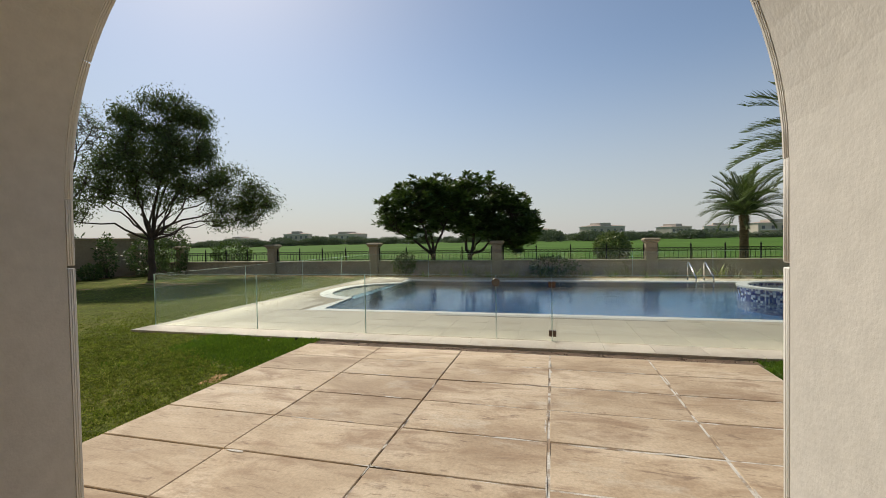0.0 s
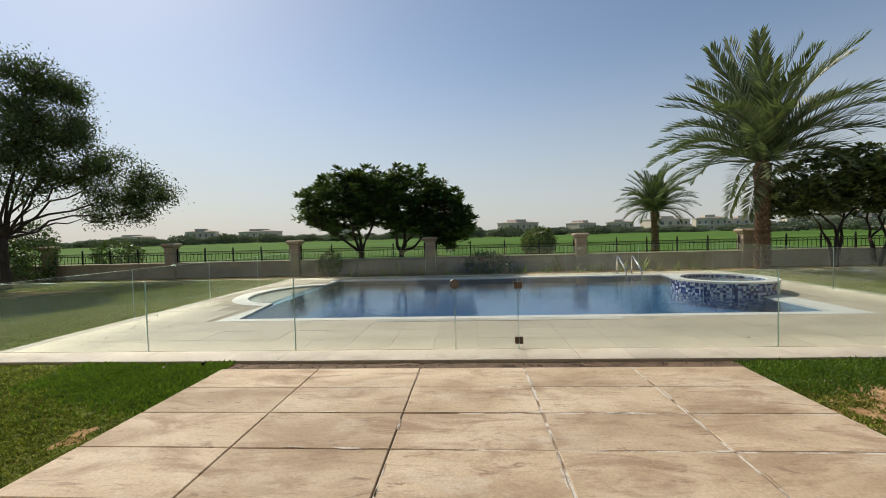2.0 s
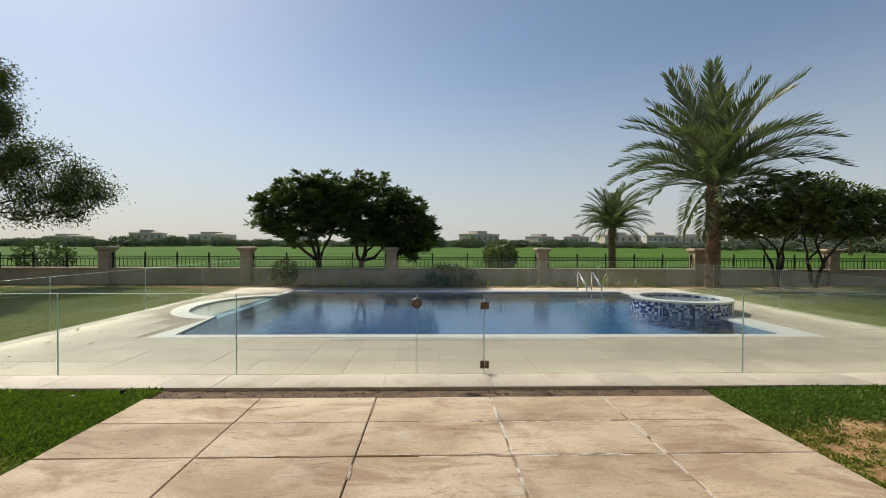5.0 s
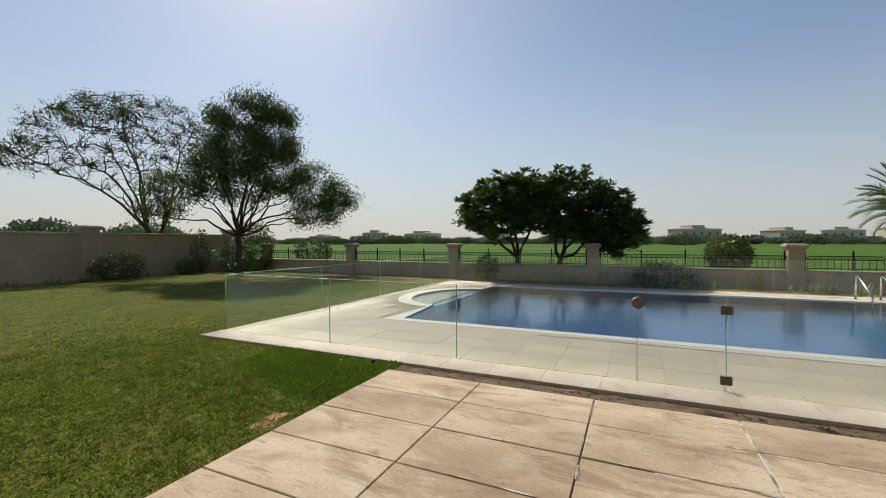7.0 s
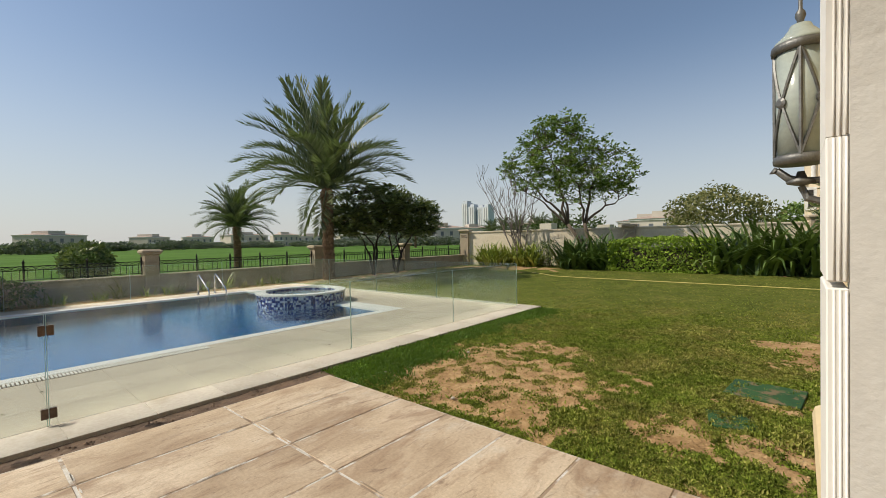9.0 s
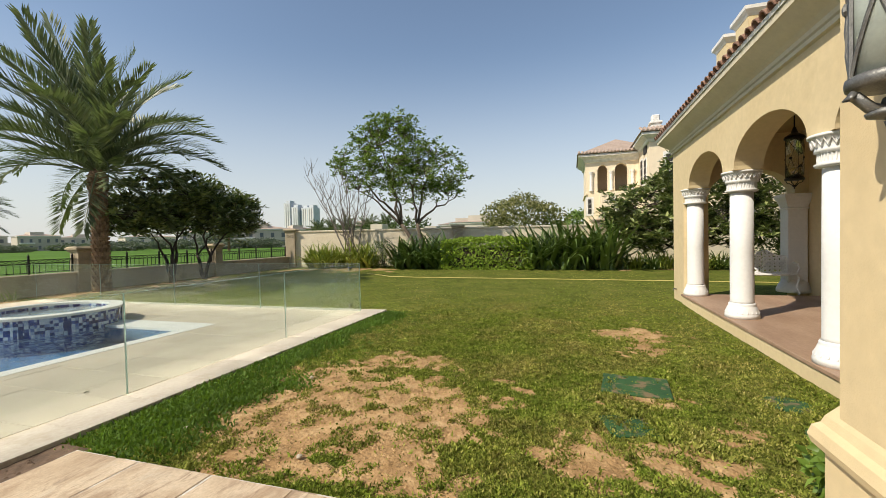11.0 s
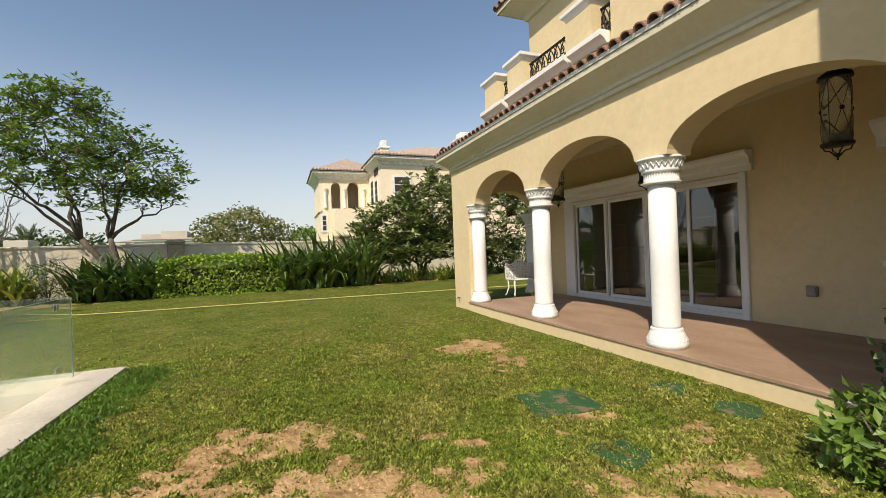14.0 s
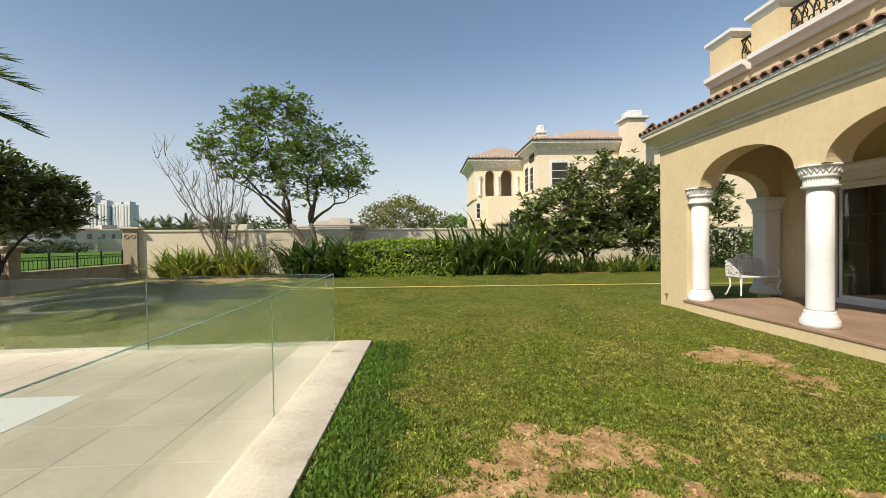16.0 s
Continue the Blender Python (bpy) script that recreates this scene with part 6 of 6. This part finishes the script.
def nb_window(y0, y1, z0, z1, x, axis="x"):
    w = part("window", box(x - 0.06, x - 0.005, y0 - 0.16, y1 + 0.16, z0 - 0.16, z1 + 0.16) if axis == "x" else box(y0 - 0.14, y1 + 0.14, x + 0.005, x + 0.06, z0 - 0.14, z1 + 0.14), M_villawhite, nb, "white-framed dark window")
    part("pane", box(x - 0.075, x - 0.062, y0, y1, z0, z1) if axis == "x" else box(y0, y1, x + 0.062, x + 0.075, z0, z1), M_dark, w)
    for u in (0.33, 0.66):
        part("glazing_bar", box(x - 0.082, x - 0.077, y0, y1, z0 + (z1 - z0) * u, z0 + (z1 - z0) * u + 0.04) if axis == "x" else box(y0, y1, x + 0.077, x + 0.082, z0 + (z1 - z0) * u, z0 + (z1 - z0) * u + 0.04), M_villawhite, w)


def hip(x0, x1, y0, y1, z, h, ov=0.6):
    bm = bmesh.new()
    x0, x1, y0, y1 = x0 - ov, x1 + ov, y0 - ov, y1 + ov
    d = min(x1 - x0, y1 - y0) / 2 * 0.98
    lo = [bm.verts.new(c) for c in ((x0, y0, z), (x1, y0, z), (x1, y1, z), (x0, y1, z))]
    hi = [bm.verts.new(c) for c in ((x0 + d, y0 + d, z + h), (x1 - d, y0 + d, z + h), (x1 - d, y1 - d, z + h), (x0 + d, y1 - d, z + h))]
    for k in range(4):
        bm.faces.new((lo[k], lo[(k + 1) % 4], hi[(k + 1) % 4], hi[k]))
    bm.faces.new(hi)
    bm.faces.new(lo[::-1])
    bmesh.ops.recalc_face_normals(bm, faces=bm.faces)
    return bm


NEW, NEY = 30.2, -2.4
part("wall", box(NEW, 40, -18, NEY, 0, 7.9), M_nb, nb)
part("wall", arch_wall(bmesh.new(), [(NEY + 0.01, -1.62, 0, 0), (-1.62, -0.72, 6.35, 0.55), (-0.72, -0.22, 0, 0), (-0.22, 0.5, 6.35, 0.5), (0.5, 1.35, 0, 0)], 34.5, 35.0, 7.52, flip=True), M_nb, nb, "loggia wall with two round arches")
part("wall", box(36.6, 40, NEY + 0.01, 1.35, 0, 7.52), M_nb, nb)
part("wall", box(35.0, 36.6, 1.0, 1.35, 0, 7.52), M_nb, nb)
part("parapet", box(34.46, 34.5, NEY + 0.01, 0.9, 0, 4.85), M_nb, nb)
part("balcony", box(32.3, 34.5, NEY + 0.01, 0.35, 0, 4.6), M_nb, nb)
# flat near-black sheet in place of a shaded opening
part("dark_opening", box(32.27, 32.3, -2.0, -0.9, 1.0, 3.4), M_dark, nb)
for y in (-0.47, 0.95, -1.95):
    part("column", lathe(bmesh.new(), [(0.14, 4.9), (0.12, 5.1), (0.11, 6.1), (0.17, 6.3), (0.18, 6.36)], 14, (34.45, y)), M_villawhite, nb)
part("string_course", box(34.38, 40, 1.3, 1.45, 4.6, 4.8), M_nb, nb)
EV = [(0, 7.43), (0.1, 7.48), (0.15, 7.63), (0.45, 7.83), (0.5, 7.83), (0.5, 7.98), (0, 8.0)]
part("cornice", sweep(bmesh.new(), EV, [(NEW, -18), (NEW, NEY), (34.0, NEY)]), M_villawhite, nb)
part("cornice", sweep(bmesh.new(), [(o, z - 0.35) for o, z in EV], [(34.5, NEY + 0.02), (34.5, 1.35), (40, 1.35)]), M_villawhite, nb)
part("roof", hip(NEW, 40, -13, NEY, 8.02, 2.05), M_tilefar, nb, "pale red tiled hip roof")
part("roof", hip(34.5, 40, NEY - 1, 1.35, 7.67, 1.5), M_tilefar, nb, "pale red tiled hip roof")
nb_window(-4.4, -3.35, 5.0, 6.6, NEW)
nb_window(-8.4, -7.4, 5.2, 6.6, NEW)
nb_window(31.2, 31.9, 5.0, 6.5, NEY, "y")
nb_window(32.6, 33.4, 5.0, 6.7, NEY, "y")
nb_window(0.95, 1.2, 3.2, 4.3, 34.5)
# near-black sheet for the shade in the vent
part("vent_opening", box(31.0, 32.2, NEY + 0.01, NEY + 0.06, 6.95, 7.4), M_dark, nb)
for x, y, zz, w in ((31.6, -3.0, 9.45, 0.6), (29.5, -8.5, 9.75, 1.2)):
    ch = part("chimney", box(x - w / 2, x + w / 2, y - w / 2, y + w / 2, 0 if x < 30 else 7.5, zz - 0.6), M_nb if x < 30 else M_villawhite, nb)
    part("chimney_cap", box(x - w * 0.65, x + w * 0.65, y - w * 0.65, y + w * 0.65, zz - 0.6, zz - 0.45, 0.03), M_villawhite, ch)
    part("flue", box(x - w * 0.4, x + w * 0.4, y - w * 0.4, y + w * 0.4, zz - 0.45, zz, 0.05), M_villawhite, ch)
bm = bmesh.new()
for k in range(9):
    a0 = math.pi * k / 8
    bm.verts.new((0, 0.1 * math.cos(a0), 0.1 * math.sin(a0)))
vv = list(bm.verts)
ww = [bm.verts.new((0.62, v.co.y, v.co.z)) for v in vv]
bm.verts.ensure_lookup_table()
for k in range(8):
    bm.faces.new((vv[k], vv[k + 1], ww[k + 1], ww[k]))
bm.faces.new(vv)
bmesh.ops.recalc_face_normals(bm, faces=bm.faces)
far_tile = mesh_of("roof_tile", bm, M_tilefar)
for i in range(44):   # tile ends along the eaves that face the garden
    for j in range(2):
        ob = piece("roof_tile", far_tile, nb, (NEW - 0.62 + j * 0.55, NEY + 0.45 - i * 0.25, 8.03 + j * 0.2))
        ob.rotation_euler = (0, -0.38, 0)
for i in range(16):
    ob = piece("roof_tile", far_tile, nb, (33.88, 1.8 - i * 0.25, 7.68))
    ob.rotation_euler = (0, -0.38, 0)

# ---- distance: villas, trees and towers beyond the field ----
M_pane = mat("far_window_pane", (0.1, 0.11, 0.12), (0.16, 0.17, 0.18), 0.5, 0.3, 0)


def villa(loc, rz, w, d, h, label):
    v = thing("distant_villa", loc, label, "house", "villas beyond the field")
    v.rotation_euler = (0, 0, rz)
    part("wall", box(-w / 2, w / 2, -d / 2, d / 2, 0, h), M_villa, v)
    part("wing", box(w / 2, w / 2 + w * 0.35, -d / 2 + 1, d / 2, 0, h * 0.55), M_villa, v)
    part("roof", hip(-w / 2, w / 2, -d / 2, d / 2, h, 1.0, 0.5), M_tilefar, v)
    part("upper_room", box(-w * 0.2, w * 0.12, -d / 2 + 1.5, d / 2 - 1, h, h + 1.9), M_villa, v)
    part("balcony", box(-w * 0.46, -w * 0.12, -d / 2 - 1.2, -d / 2, h * 0.46, h * 0.56), M_villawhite, v)
    part("cornice", box(-w / 2 - 0.3, w / 2 + 0.3, -d / 2 - 0.3, d / 2 + 0.3, h - 0.4, h - 0.01), M_villawhite, v)
    for i in range(5):
        for z in (0.8, h * 0.55):
            x = -w / 2 + w * (i + 0.5) / 5
            part("window", box(x - w * 0.032, x + w * 0.032, -d / 2 - 0.06, -d / 2 - 0.01, z, z + h * 0.24), M_pane, v)
    return v


v1 = villa((-30, 265, -0.1), 0.05, 22, 12, 7.5, "pale two-storey villa with tiled roof across the field")
spots = [(-95, 185, 0.1), (-60, 180, -0.05), (22, 180, 0.0), (62, 172, -0.15), (92, 165, -0.3), (115, 150, -0.4), (-130, 190, 0.1), (-170, 200, 0.2), (125, 128, -0.6), (132, 108, -0.8), (120, 92, -0.9), (45, 190, 0.0), (-5, 195, 0), (78, 180, -0.2), (105, 170, -0.3), (140, 135, -0.6)]
for x, y, r in spots:
    c = copy_thing(v1, pose(x * 1.5 + rng.uniform(-6, 6), y * 1.5, -0.1, 0, 0, math.degrees(r) + float(rng.uniform(-35, 35))))
    c.scale = (float(rng.uniform(0.6, 1.2)), 1.0, float(rng.uniform(0.75, 1.1)))
v2 = villa((115, 100, -0.1), -0.9, 16, 10, 6.0, "cream villa with tiled roof behind the garden fence")
for x, y, r in ((125, 66, -1.3), (130, 34, -1.5), (130, 140, -0.8), (150, 85, -1.1), (118, 27, -1.5)):
    copy_thing(v2, pose(x, y, -0.1, 0, 0, math.degrees(r)))
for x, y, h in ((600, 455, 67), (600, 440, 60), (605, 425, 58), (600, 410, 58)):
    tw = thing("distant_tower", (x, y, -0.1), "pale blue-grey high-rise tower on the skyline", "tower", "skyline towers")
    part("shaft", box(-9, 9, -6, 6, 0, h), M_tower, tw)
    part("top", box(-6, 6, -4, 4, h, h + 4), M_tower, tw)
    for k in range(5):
        # bands in mid grey and white, their dark glass paled for haze
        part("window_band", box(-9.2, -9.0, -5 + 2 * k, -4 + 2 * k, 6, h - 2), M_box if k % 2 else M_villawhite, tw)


def clump(name, base, label, radii, n, size, leaf, group):
    t = thing(name, base, label, "tree", group)
    u = unit(n)
    lump = np.array([1 + 0.5 * noise.noise(Vector(x * 1.9) + Vector((base[0] * 0.37, base[1] * 0.23, 0))) for x in u])
    p = u * (rng.uniform(0.4, 1, n) ** 0.4)[:, None] * lump[:, None] * np.array(radii) + np.array((0, 0, radii[2] * 1.05))
    child("crown", leaves_mesh("crown", p, unit(n) + u, unit(n), rng.uniform(0.7, 1.4, n) * size, rng.uniform(0.7, 1.4, n) * size * 0.6, leaf), t, kind="stuff")
    part("trunk", tube(bmesh.new(), [(0, 0, -0.1), (0, 0, radii[2])], [radii[0] * 0.08, radii[0] * 0.05], 7), M_bark, t)
    return t


far = [clump("far_tree", (0, 160, -0.1), "tree in the line beyond the field, paled for haze", (5, 5, 2.1), 1500, 0.7, L_far, "tree line"),
       clump("far_tree", (14, 165, -0.1), "broad tree in the line beyond the field, paled for haze", (7, 6, 1.8), 1700, 0.75, L_far, "tree line"),
       clump("far_tree", (26, 158, -0.1), "low tree in the line beyond the field, paled for haze", (4, 4, 1.6), 1100, 0.6, L_far, "tree line")]
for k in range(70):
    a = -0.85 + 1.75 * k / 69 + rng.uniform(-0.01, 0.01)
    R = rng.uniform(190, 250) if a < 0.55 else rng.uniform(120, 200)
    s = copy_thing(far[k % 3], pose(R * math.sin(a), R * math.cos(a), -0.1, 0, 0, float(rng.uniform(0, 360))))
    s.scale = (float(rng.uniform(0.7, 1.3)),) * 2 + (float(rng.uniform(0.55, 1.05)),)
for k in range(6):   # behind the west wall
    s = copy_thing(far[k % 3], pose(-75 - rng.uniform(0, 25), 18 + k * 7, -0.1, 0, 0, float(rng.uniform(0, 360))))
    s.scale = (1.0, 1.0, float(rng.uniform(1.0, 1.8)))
clump("round_tree", (46, 7.6, -0.1), "broad round olive-green tree beyond the wall", (4.4, 4.4, 2.9), 6500, 0.3, L_round, "trees beyond the wall")
clump("round_tree", (52, 1.5, -0.1), "small round green tree beyond the wall", (2.0, 2.2, 2.3), 1600, 0.4, L_tree, "trees beyond the wall")
clump("round_tree", (58, 27, -0.1), "green tree beyond the wall", (5, 6, 2.2), 1800, 0.5, L_olive, "trees beyond the wall")
p0 = palm((62, 38, -0.1), 2.6, 0.25, 2.6, 0.5, "date palm beyond the garden wall", n=34)
for x, y in ((60, 33), (58, 29), (66, 46), (64, 42), (70, 70)):
    copy_thing(p0, pose(x, y, -0.1, 0, 0, float(rng.uniform(0, 360))))
for x, y, h, w in ((36, 19.5, 3.0, 0.6), (40, 15.6, 2.8, 0.6)):
    c = thing("chimney_stack", (x, y, -0.1), "plain cream chimney stack beyond the wall", "chimney")
    part("stack", box(-w, w, -w, w, 0, h, 0.02), M_villa, c)
fl = thing("flag_pole", (-52, 150, -0.1), "thin pole with a flag on the far field", "flag")
part("pole", tube(bmesh.new(), [(0, 0, 0), (0, 0, 8)], 0.08, 6), M_box, fl)
part("flag", box(0.1, 2.2, -0.02, 0.02, 6.8, 7.9), M_flag, fl)

# ---- paving ----
M_bed = mat("deck_bedding", (0.36, 0.31, 0.24), (0.44, 0.38, 0.3), 3, 0.95, 0.5, 30)
dk = thing("pavement_deck", (0, 0, 0), "pale stone paved pool deck with a darker stone border", "deck", kind="structure")
part("bed", poly_slab([(DECK[0], DECK[2]), (DECK[1], DECK[2]), (DECK[1], DECK[3]), (DECK[0], DECK[3])], POOL_OUT[::-1], -0.2, -0.005), M_bed, dk)


def tile_mesh(name, w, d, th, m, bev=0.004):
    bm = box(-w / 2, w / 2, -d / 2, d / 2, -th, 0, 0)
    bmesh.ops.bevel(bm, geom=[e for e in bm.edges if all(v.co.z > -0.001 for v in e.verts)], offset=bev, segments=1, affect="EDGES")
    return mesh_of(name, bm, m)


def tiles(x0, x1, y0, y1, w, d, m, skip=None, name="paving_tile"):
    nx_, ny_ = max(1, round((x1 - x0) / w)), max(1, round((y1 - y0) / d))
    w, d = (x1 - x0) / nx_, (y1 - y0) / ny_
    me = tile_mesh(name, w - 0.003, d - 0.003, 0.03, m, 0.002)
    for i in range(nx_):
        for j in range(ny_):
            x, y = x0 + (i + 0.5) * w, y0 + (j + 0.5) * d
            if skip and skip(x, y):
                continue
            piece(name, me, dk, (x, y, random.uniform(-0.0015, 0.0015)))


tiles(DECK[0], DECK[1], DECK[2], GY - 0.02, 0.62, 0.4, M_border, name="border_stone")
tiles(DECK[0], DECK[0] + 0.24, GY, DECK[3], 0.24, 0.62, M_border, name="border_stone")
tiles(DECK[1] - 0.24, DECK[1], GY, DECK[3], 0.24, 0.62, M_border, name="border_stone")
tiles(DECK[0] + 0.24, DECK[1] - 0.24, GY, 8.295, 0.6, 0.62, M_deck)
tiles(DECK[0] + 0.24, -2.005, 8.295, 8.505, 0.6, 0.22, M_deck)
tiles(2.255, DECK[1] - 0.24, 8.295, 8.505, 0.6, 0.22, M_deck)
tiles(-2.0, 2.25, 8.465, 8.505, 0.6, 0.05, M_deck)
tiles(6.455, DECK[1] - 0.24, 8.505, 15.62, 0.52, 0.6, M_deck, skip=lambda x, y: math.hypot(x - SPA[0], y - SPA[1]) < 1.45 and x < 6.9)
tiles(DECK[0] + 0.24, -5.26, 8.505, 15.62, 0.53, 0.6, M_deck, skip=lambda x, y: ((x + 5.0) / 1.95) ** 2 + ((y - 12.35) / 2.5) ** 2 < 1)
tiles(DECK[0] + 0.24, DECK[1] - 0.24, 15.62, DECK[3], 0.6, 0.44, M_deck)
part("bay_surround", poly_slab([(-6.86, 9.6), (-5.26, 9.6), (-5.26, 15.1), (-6.86, 15.1)], None, -0.19, -0.18), M_deck, dk)
tr = thing("pavement_terrace", (0, 0, 0), "large weathered pinkish stone terrace slabs with white and dark joints", "terrace", kind="structure")
part("bed", box(TERR[0], -0.45, -3.0, TERR[2], -0.15, -0.012), M_joint, tr, "dark open joints")
part("bed", box(-0.449, TERR[1], -3.0, TERR[2], -0.15, -0.003), M_grout, tr, "white mortar joints")
SW, SD = 1.17, 0.6
smes = {}
for i in range(5):
    for k in range(3):
        smes[i, k] = tile_mesh("terrace_slab", SW - (0.008, 0.008, 0.016, 0.02, 0.014)[i], SD - (0.008, 0.011, 0.014)[k] - (0.006 if i > 1 else 0), 0.05, M_terrace, 0.005)
for i in range(5):
    for j in range(14):
        piece("terrace_slab", smes[i, random.randrange(3)], tr, (TERR[0] + (i + 0.5) * SW, TERR[2] - (j + 0.5) * SD, random.uniform(-0.002, 0.004)), random.uniform(-0.003, 0.003))
bm = bmesh.new()   # rough mortar smears along the white joints
for i in (2, 3, 4):
    for j in range(11):
        for q in range(4):
            x = TERR[0] + i * SW + random.gauss(0, 0.012) if q < 2 else TERR[0] + (i - random.uniform(0, 1)) * SW
            y = TERR[2] - (j + random.uniform(0, 1)) * SD if q < 2 else TERR[2] - (j + 1) * SD + random.gauss(0, 0.008)
            L_, W_ = (random.uniform(0.004, 0.011), random.uniform(0.04, 0.16)) if q < 2 else (random.uniform(0.05, 0.2), random.uniform(0.005, 0.013))
            n = 9
            ring = [(x + L_ * math.cos(2 * math.pi * k / n) * random.uniform(0.5, 1.2), y + W_ * math.sin(2 * math.pi * k / n) * random.uniform(0.5, 1.2)) for k in range(n)]
            bm.faces.new([bm.verts.new((px, py, 0.0055)) for px, py in ring])
part("mortar_smear", bm, M_grout, tr, "white mortar smears along the joints", kind="stuff")
bm = bmesh.new()   # clods in the open trench
for k in range(700):
    x, y = random.uniform(TERR[0] + 0.05, TERR[1] + 0.1), random.uniform(TERR[2] + 0.03, 6.03)
    r = 0.004 + 0.016 * random.random() ** 3
    c = Vector((x, y, GZ + 0.002))
    vs = [bm.verts.new(c + Vector((r * random.uniform(0.6, 1.3) * a, r * random.uniform(0.6, 1.3) * b, r * random.uniform(0.5, 1.0) * d))) for a, b, d in ((1, 0, 0), (0, 1, 0), (-1, 0, 0), (0, -1, 0), (0, 0, 1))]
    for k2 in range(4):
        bm.faces.new((vs[k2], vs[(k2 + 1) % 4], vs[4]))
M_clod = mat("dry_clods", (0.06, 0.036, 0.022), (0.15, 0.095, 0.058), 9, 0.95, 0.5, 40)
bt = bmesh.new()
tg = [[bt.verts.new((x, y, GZ + 0.004 + 0.01 * noise.fractal(Vector((x * 7, y * 7, 4)), 1.0, 2.0, 4))) for y in np.linspace(TERR[2] + 0.004, 6.058, 9)] for x in np.linspace(TERR[0] + 0.02, TERR[1] + 0.08, 150)]
for ra, rb in zip(tg, tg[1:]):
    for k in range(8):
        bt.faces.new((ra[k], rb[k], rb[k + 1], ra[k + 1]))
solo("soil_trench", bt, M_clod, "dark brown loose soil between terrace and deck", "soil", kind="stuff")
solo("soil_clods", bm, M_clod, "crumbly brown soil along the terrace edge", "soil", kind="stuff")
bm = bmesh.new()   # clods and crumbs on the bare patches
n = 0
while n < 2000:
    x, y = 3.9 + random.gauss(0, 1.1), 3.8 + random.gauss(0, 1.3)
    if bare(x, y) < 0.4 or (x < TERR[1] + 0.02 and y < TERR[2]) or y > 6.1:
        continue
    n += 1
    r = random.uniform(0.004, 0.02)
    c = Vector((x, y, ground_z(x, y)))
    vs = [bm.verts.new(c + Vector((r * random.uniform(0.6, 1.3) * a, r * random.uniform(0.6, 1.3) * b, r * random.uniform(0.4, 0.9) * d))) for a, b, d in ((1, 0, 0), (0, 1, 0), (-1, 0, 0), (0, -1, 0), (0, 0, 1))]
    for k2 in range(4):
        bm.faces.new((vs[k2], vs[(k2 + 1) % 4], vs[4]))
solo("soil_crumbs", bm, mat("sandy_crumbs", (0.3, 0.18, 0.08), (0.54, 0.36, 0.18), 7, 0.95, 0.4, 40), "sandy crumbs on the bare lawn patches", "soil", kind="stuff")

# fallen leaves on the deck by the pool bay and along the glass
_n = 150
_p = np.stack([np.where(rng.uniform(size=_n) < 0.6, rng.normal(-5.9, 0.7, _n), rng.uniform(-6.8, 8.0, _n)), rng.uniform(6.7, 11.5, _n), np.full(_n, 0.006)], 1)
_p = _p[[not (x > -5.2 and y > 8.2) and x > -6.9 for x, y, _ in _p]]
_k = len(_p)
_t = unit(_k) * np.array([1, 1, 0.1])
tagged(new("fallen_leaves", leaves_mesh("fallen_leaves", _p, np.tile((0, 0, 1.0), (_k, 1)) + unit(_k) * 0.3, _t, rng.uniform(0.03, 0.07, _k), rng.uniform(0.02, 0.035, _k), leaf_mat("fallen_leaf", (0.05, 0.035, 0.02), (0.16, 0.11, 0.05), 0.8, 0.1))), "dry brown leaves scattered on the pool deck", "leaves", kind="stuff")

# ---- grass blades ----
def on_paving(x, y):
    return (DECK[0] - 0.01 < x < DECK[1] + 0.01 and DECK[2] - 0.01 < y < DECK[3]) or (TERR[0] - 0.01 < x < TERR[1] + 0.01 and y < TERR[2] + 0.3) or (x > CX - 0.1 and y < 0.27 and x < HX + 0.02)


def grass(n, seed, want_lush):
    r = np.random.default_rng(seed)
    pts = []
    hs = []
    while len(pts) < n:
        if want_lush:
            x, y = (float(r.uniform(-5.4, -3.27)), float(r.uniform(4.3, 6.13))) if r.uniform() < 0.42 else (float(r.uniform(2.6, 8.4)), float(r.uniform(4.9, 6.06)))
            if on_paving(x, y) or r.uniform() > lush(x, y) + 0.02:
                continue
            h = 0.05
        else:
            if r.uniform() < 0.62:
                x, y = 3.8 + float(r.normal()) * 2.6, 3.2 + float(r.normal()) * 1.9
            elif r.uniform() < 0.66:
                x, y = -5.2 + float(r.normal()) * 2.0, 4.2 + float(r.normal()) * 2.4
            else:
                x, y = float(r.uniform(-18, 19)), float(r.uniform(0.0, 16))
            if on_paving(x, y) or not (-20 < x < 20 and -1.5 < y < 17):
                continue
            b = bare(x, y)
            if r.uniform() < b * (0.97 if noise.noise(Vector((x * 5, y * 5, 9))) < 0.12 else 0.4):
                continue
            h = 0.026 * (1 + 0.8 * max(0.0, noise.noise(Vector((x * 2, y * 2, 5)))) + 0.7 * noise.noise(Vector((x * 9, y * 9, 3))))
        pts.append((x, y, ground_z(x, y) - 0.004))
        hs.append(h * float(r.uniform(0.6, 1.4)))
    pts, hs = np.array(pts), np.array(hs)
    m = len(pts)
    tan = r.normal(size=(m, 3)) * 0.75
    tan[:, 2] = np.abs(tan[:, 2]) * 0.7 + 0.3
    return leaves_mesh("grass", pts, r.normal(size=(m, 3)), tan, hs, hs * 0.25 + 0.004, L_lush if want_lush else L_grass, 0.1)


tagged(new("lawn_grass", grass(420000, 3, False)), "short worn lawn grass with gaps over the soil", "grass", kind="stuff")
tagged(new("fresh_grass", grass(46000, 4, True)), "fresh dark green grass strips beside the deck", "grass", kind="stuff")
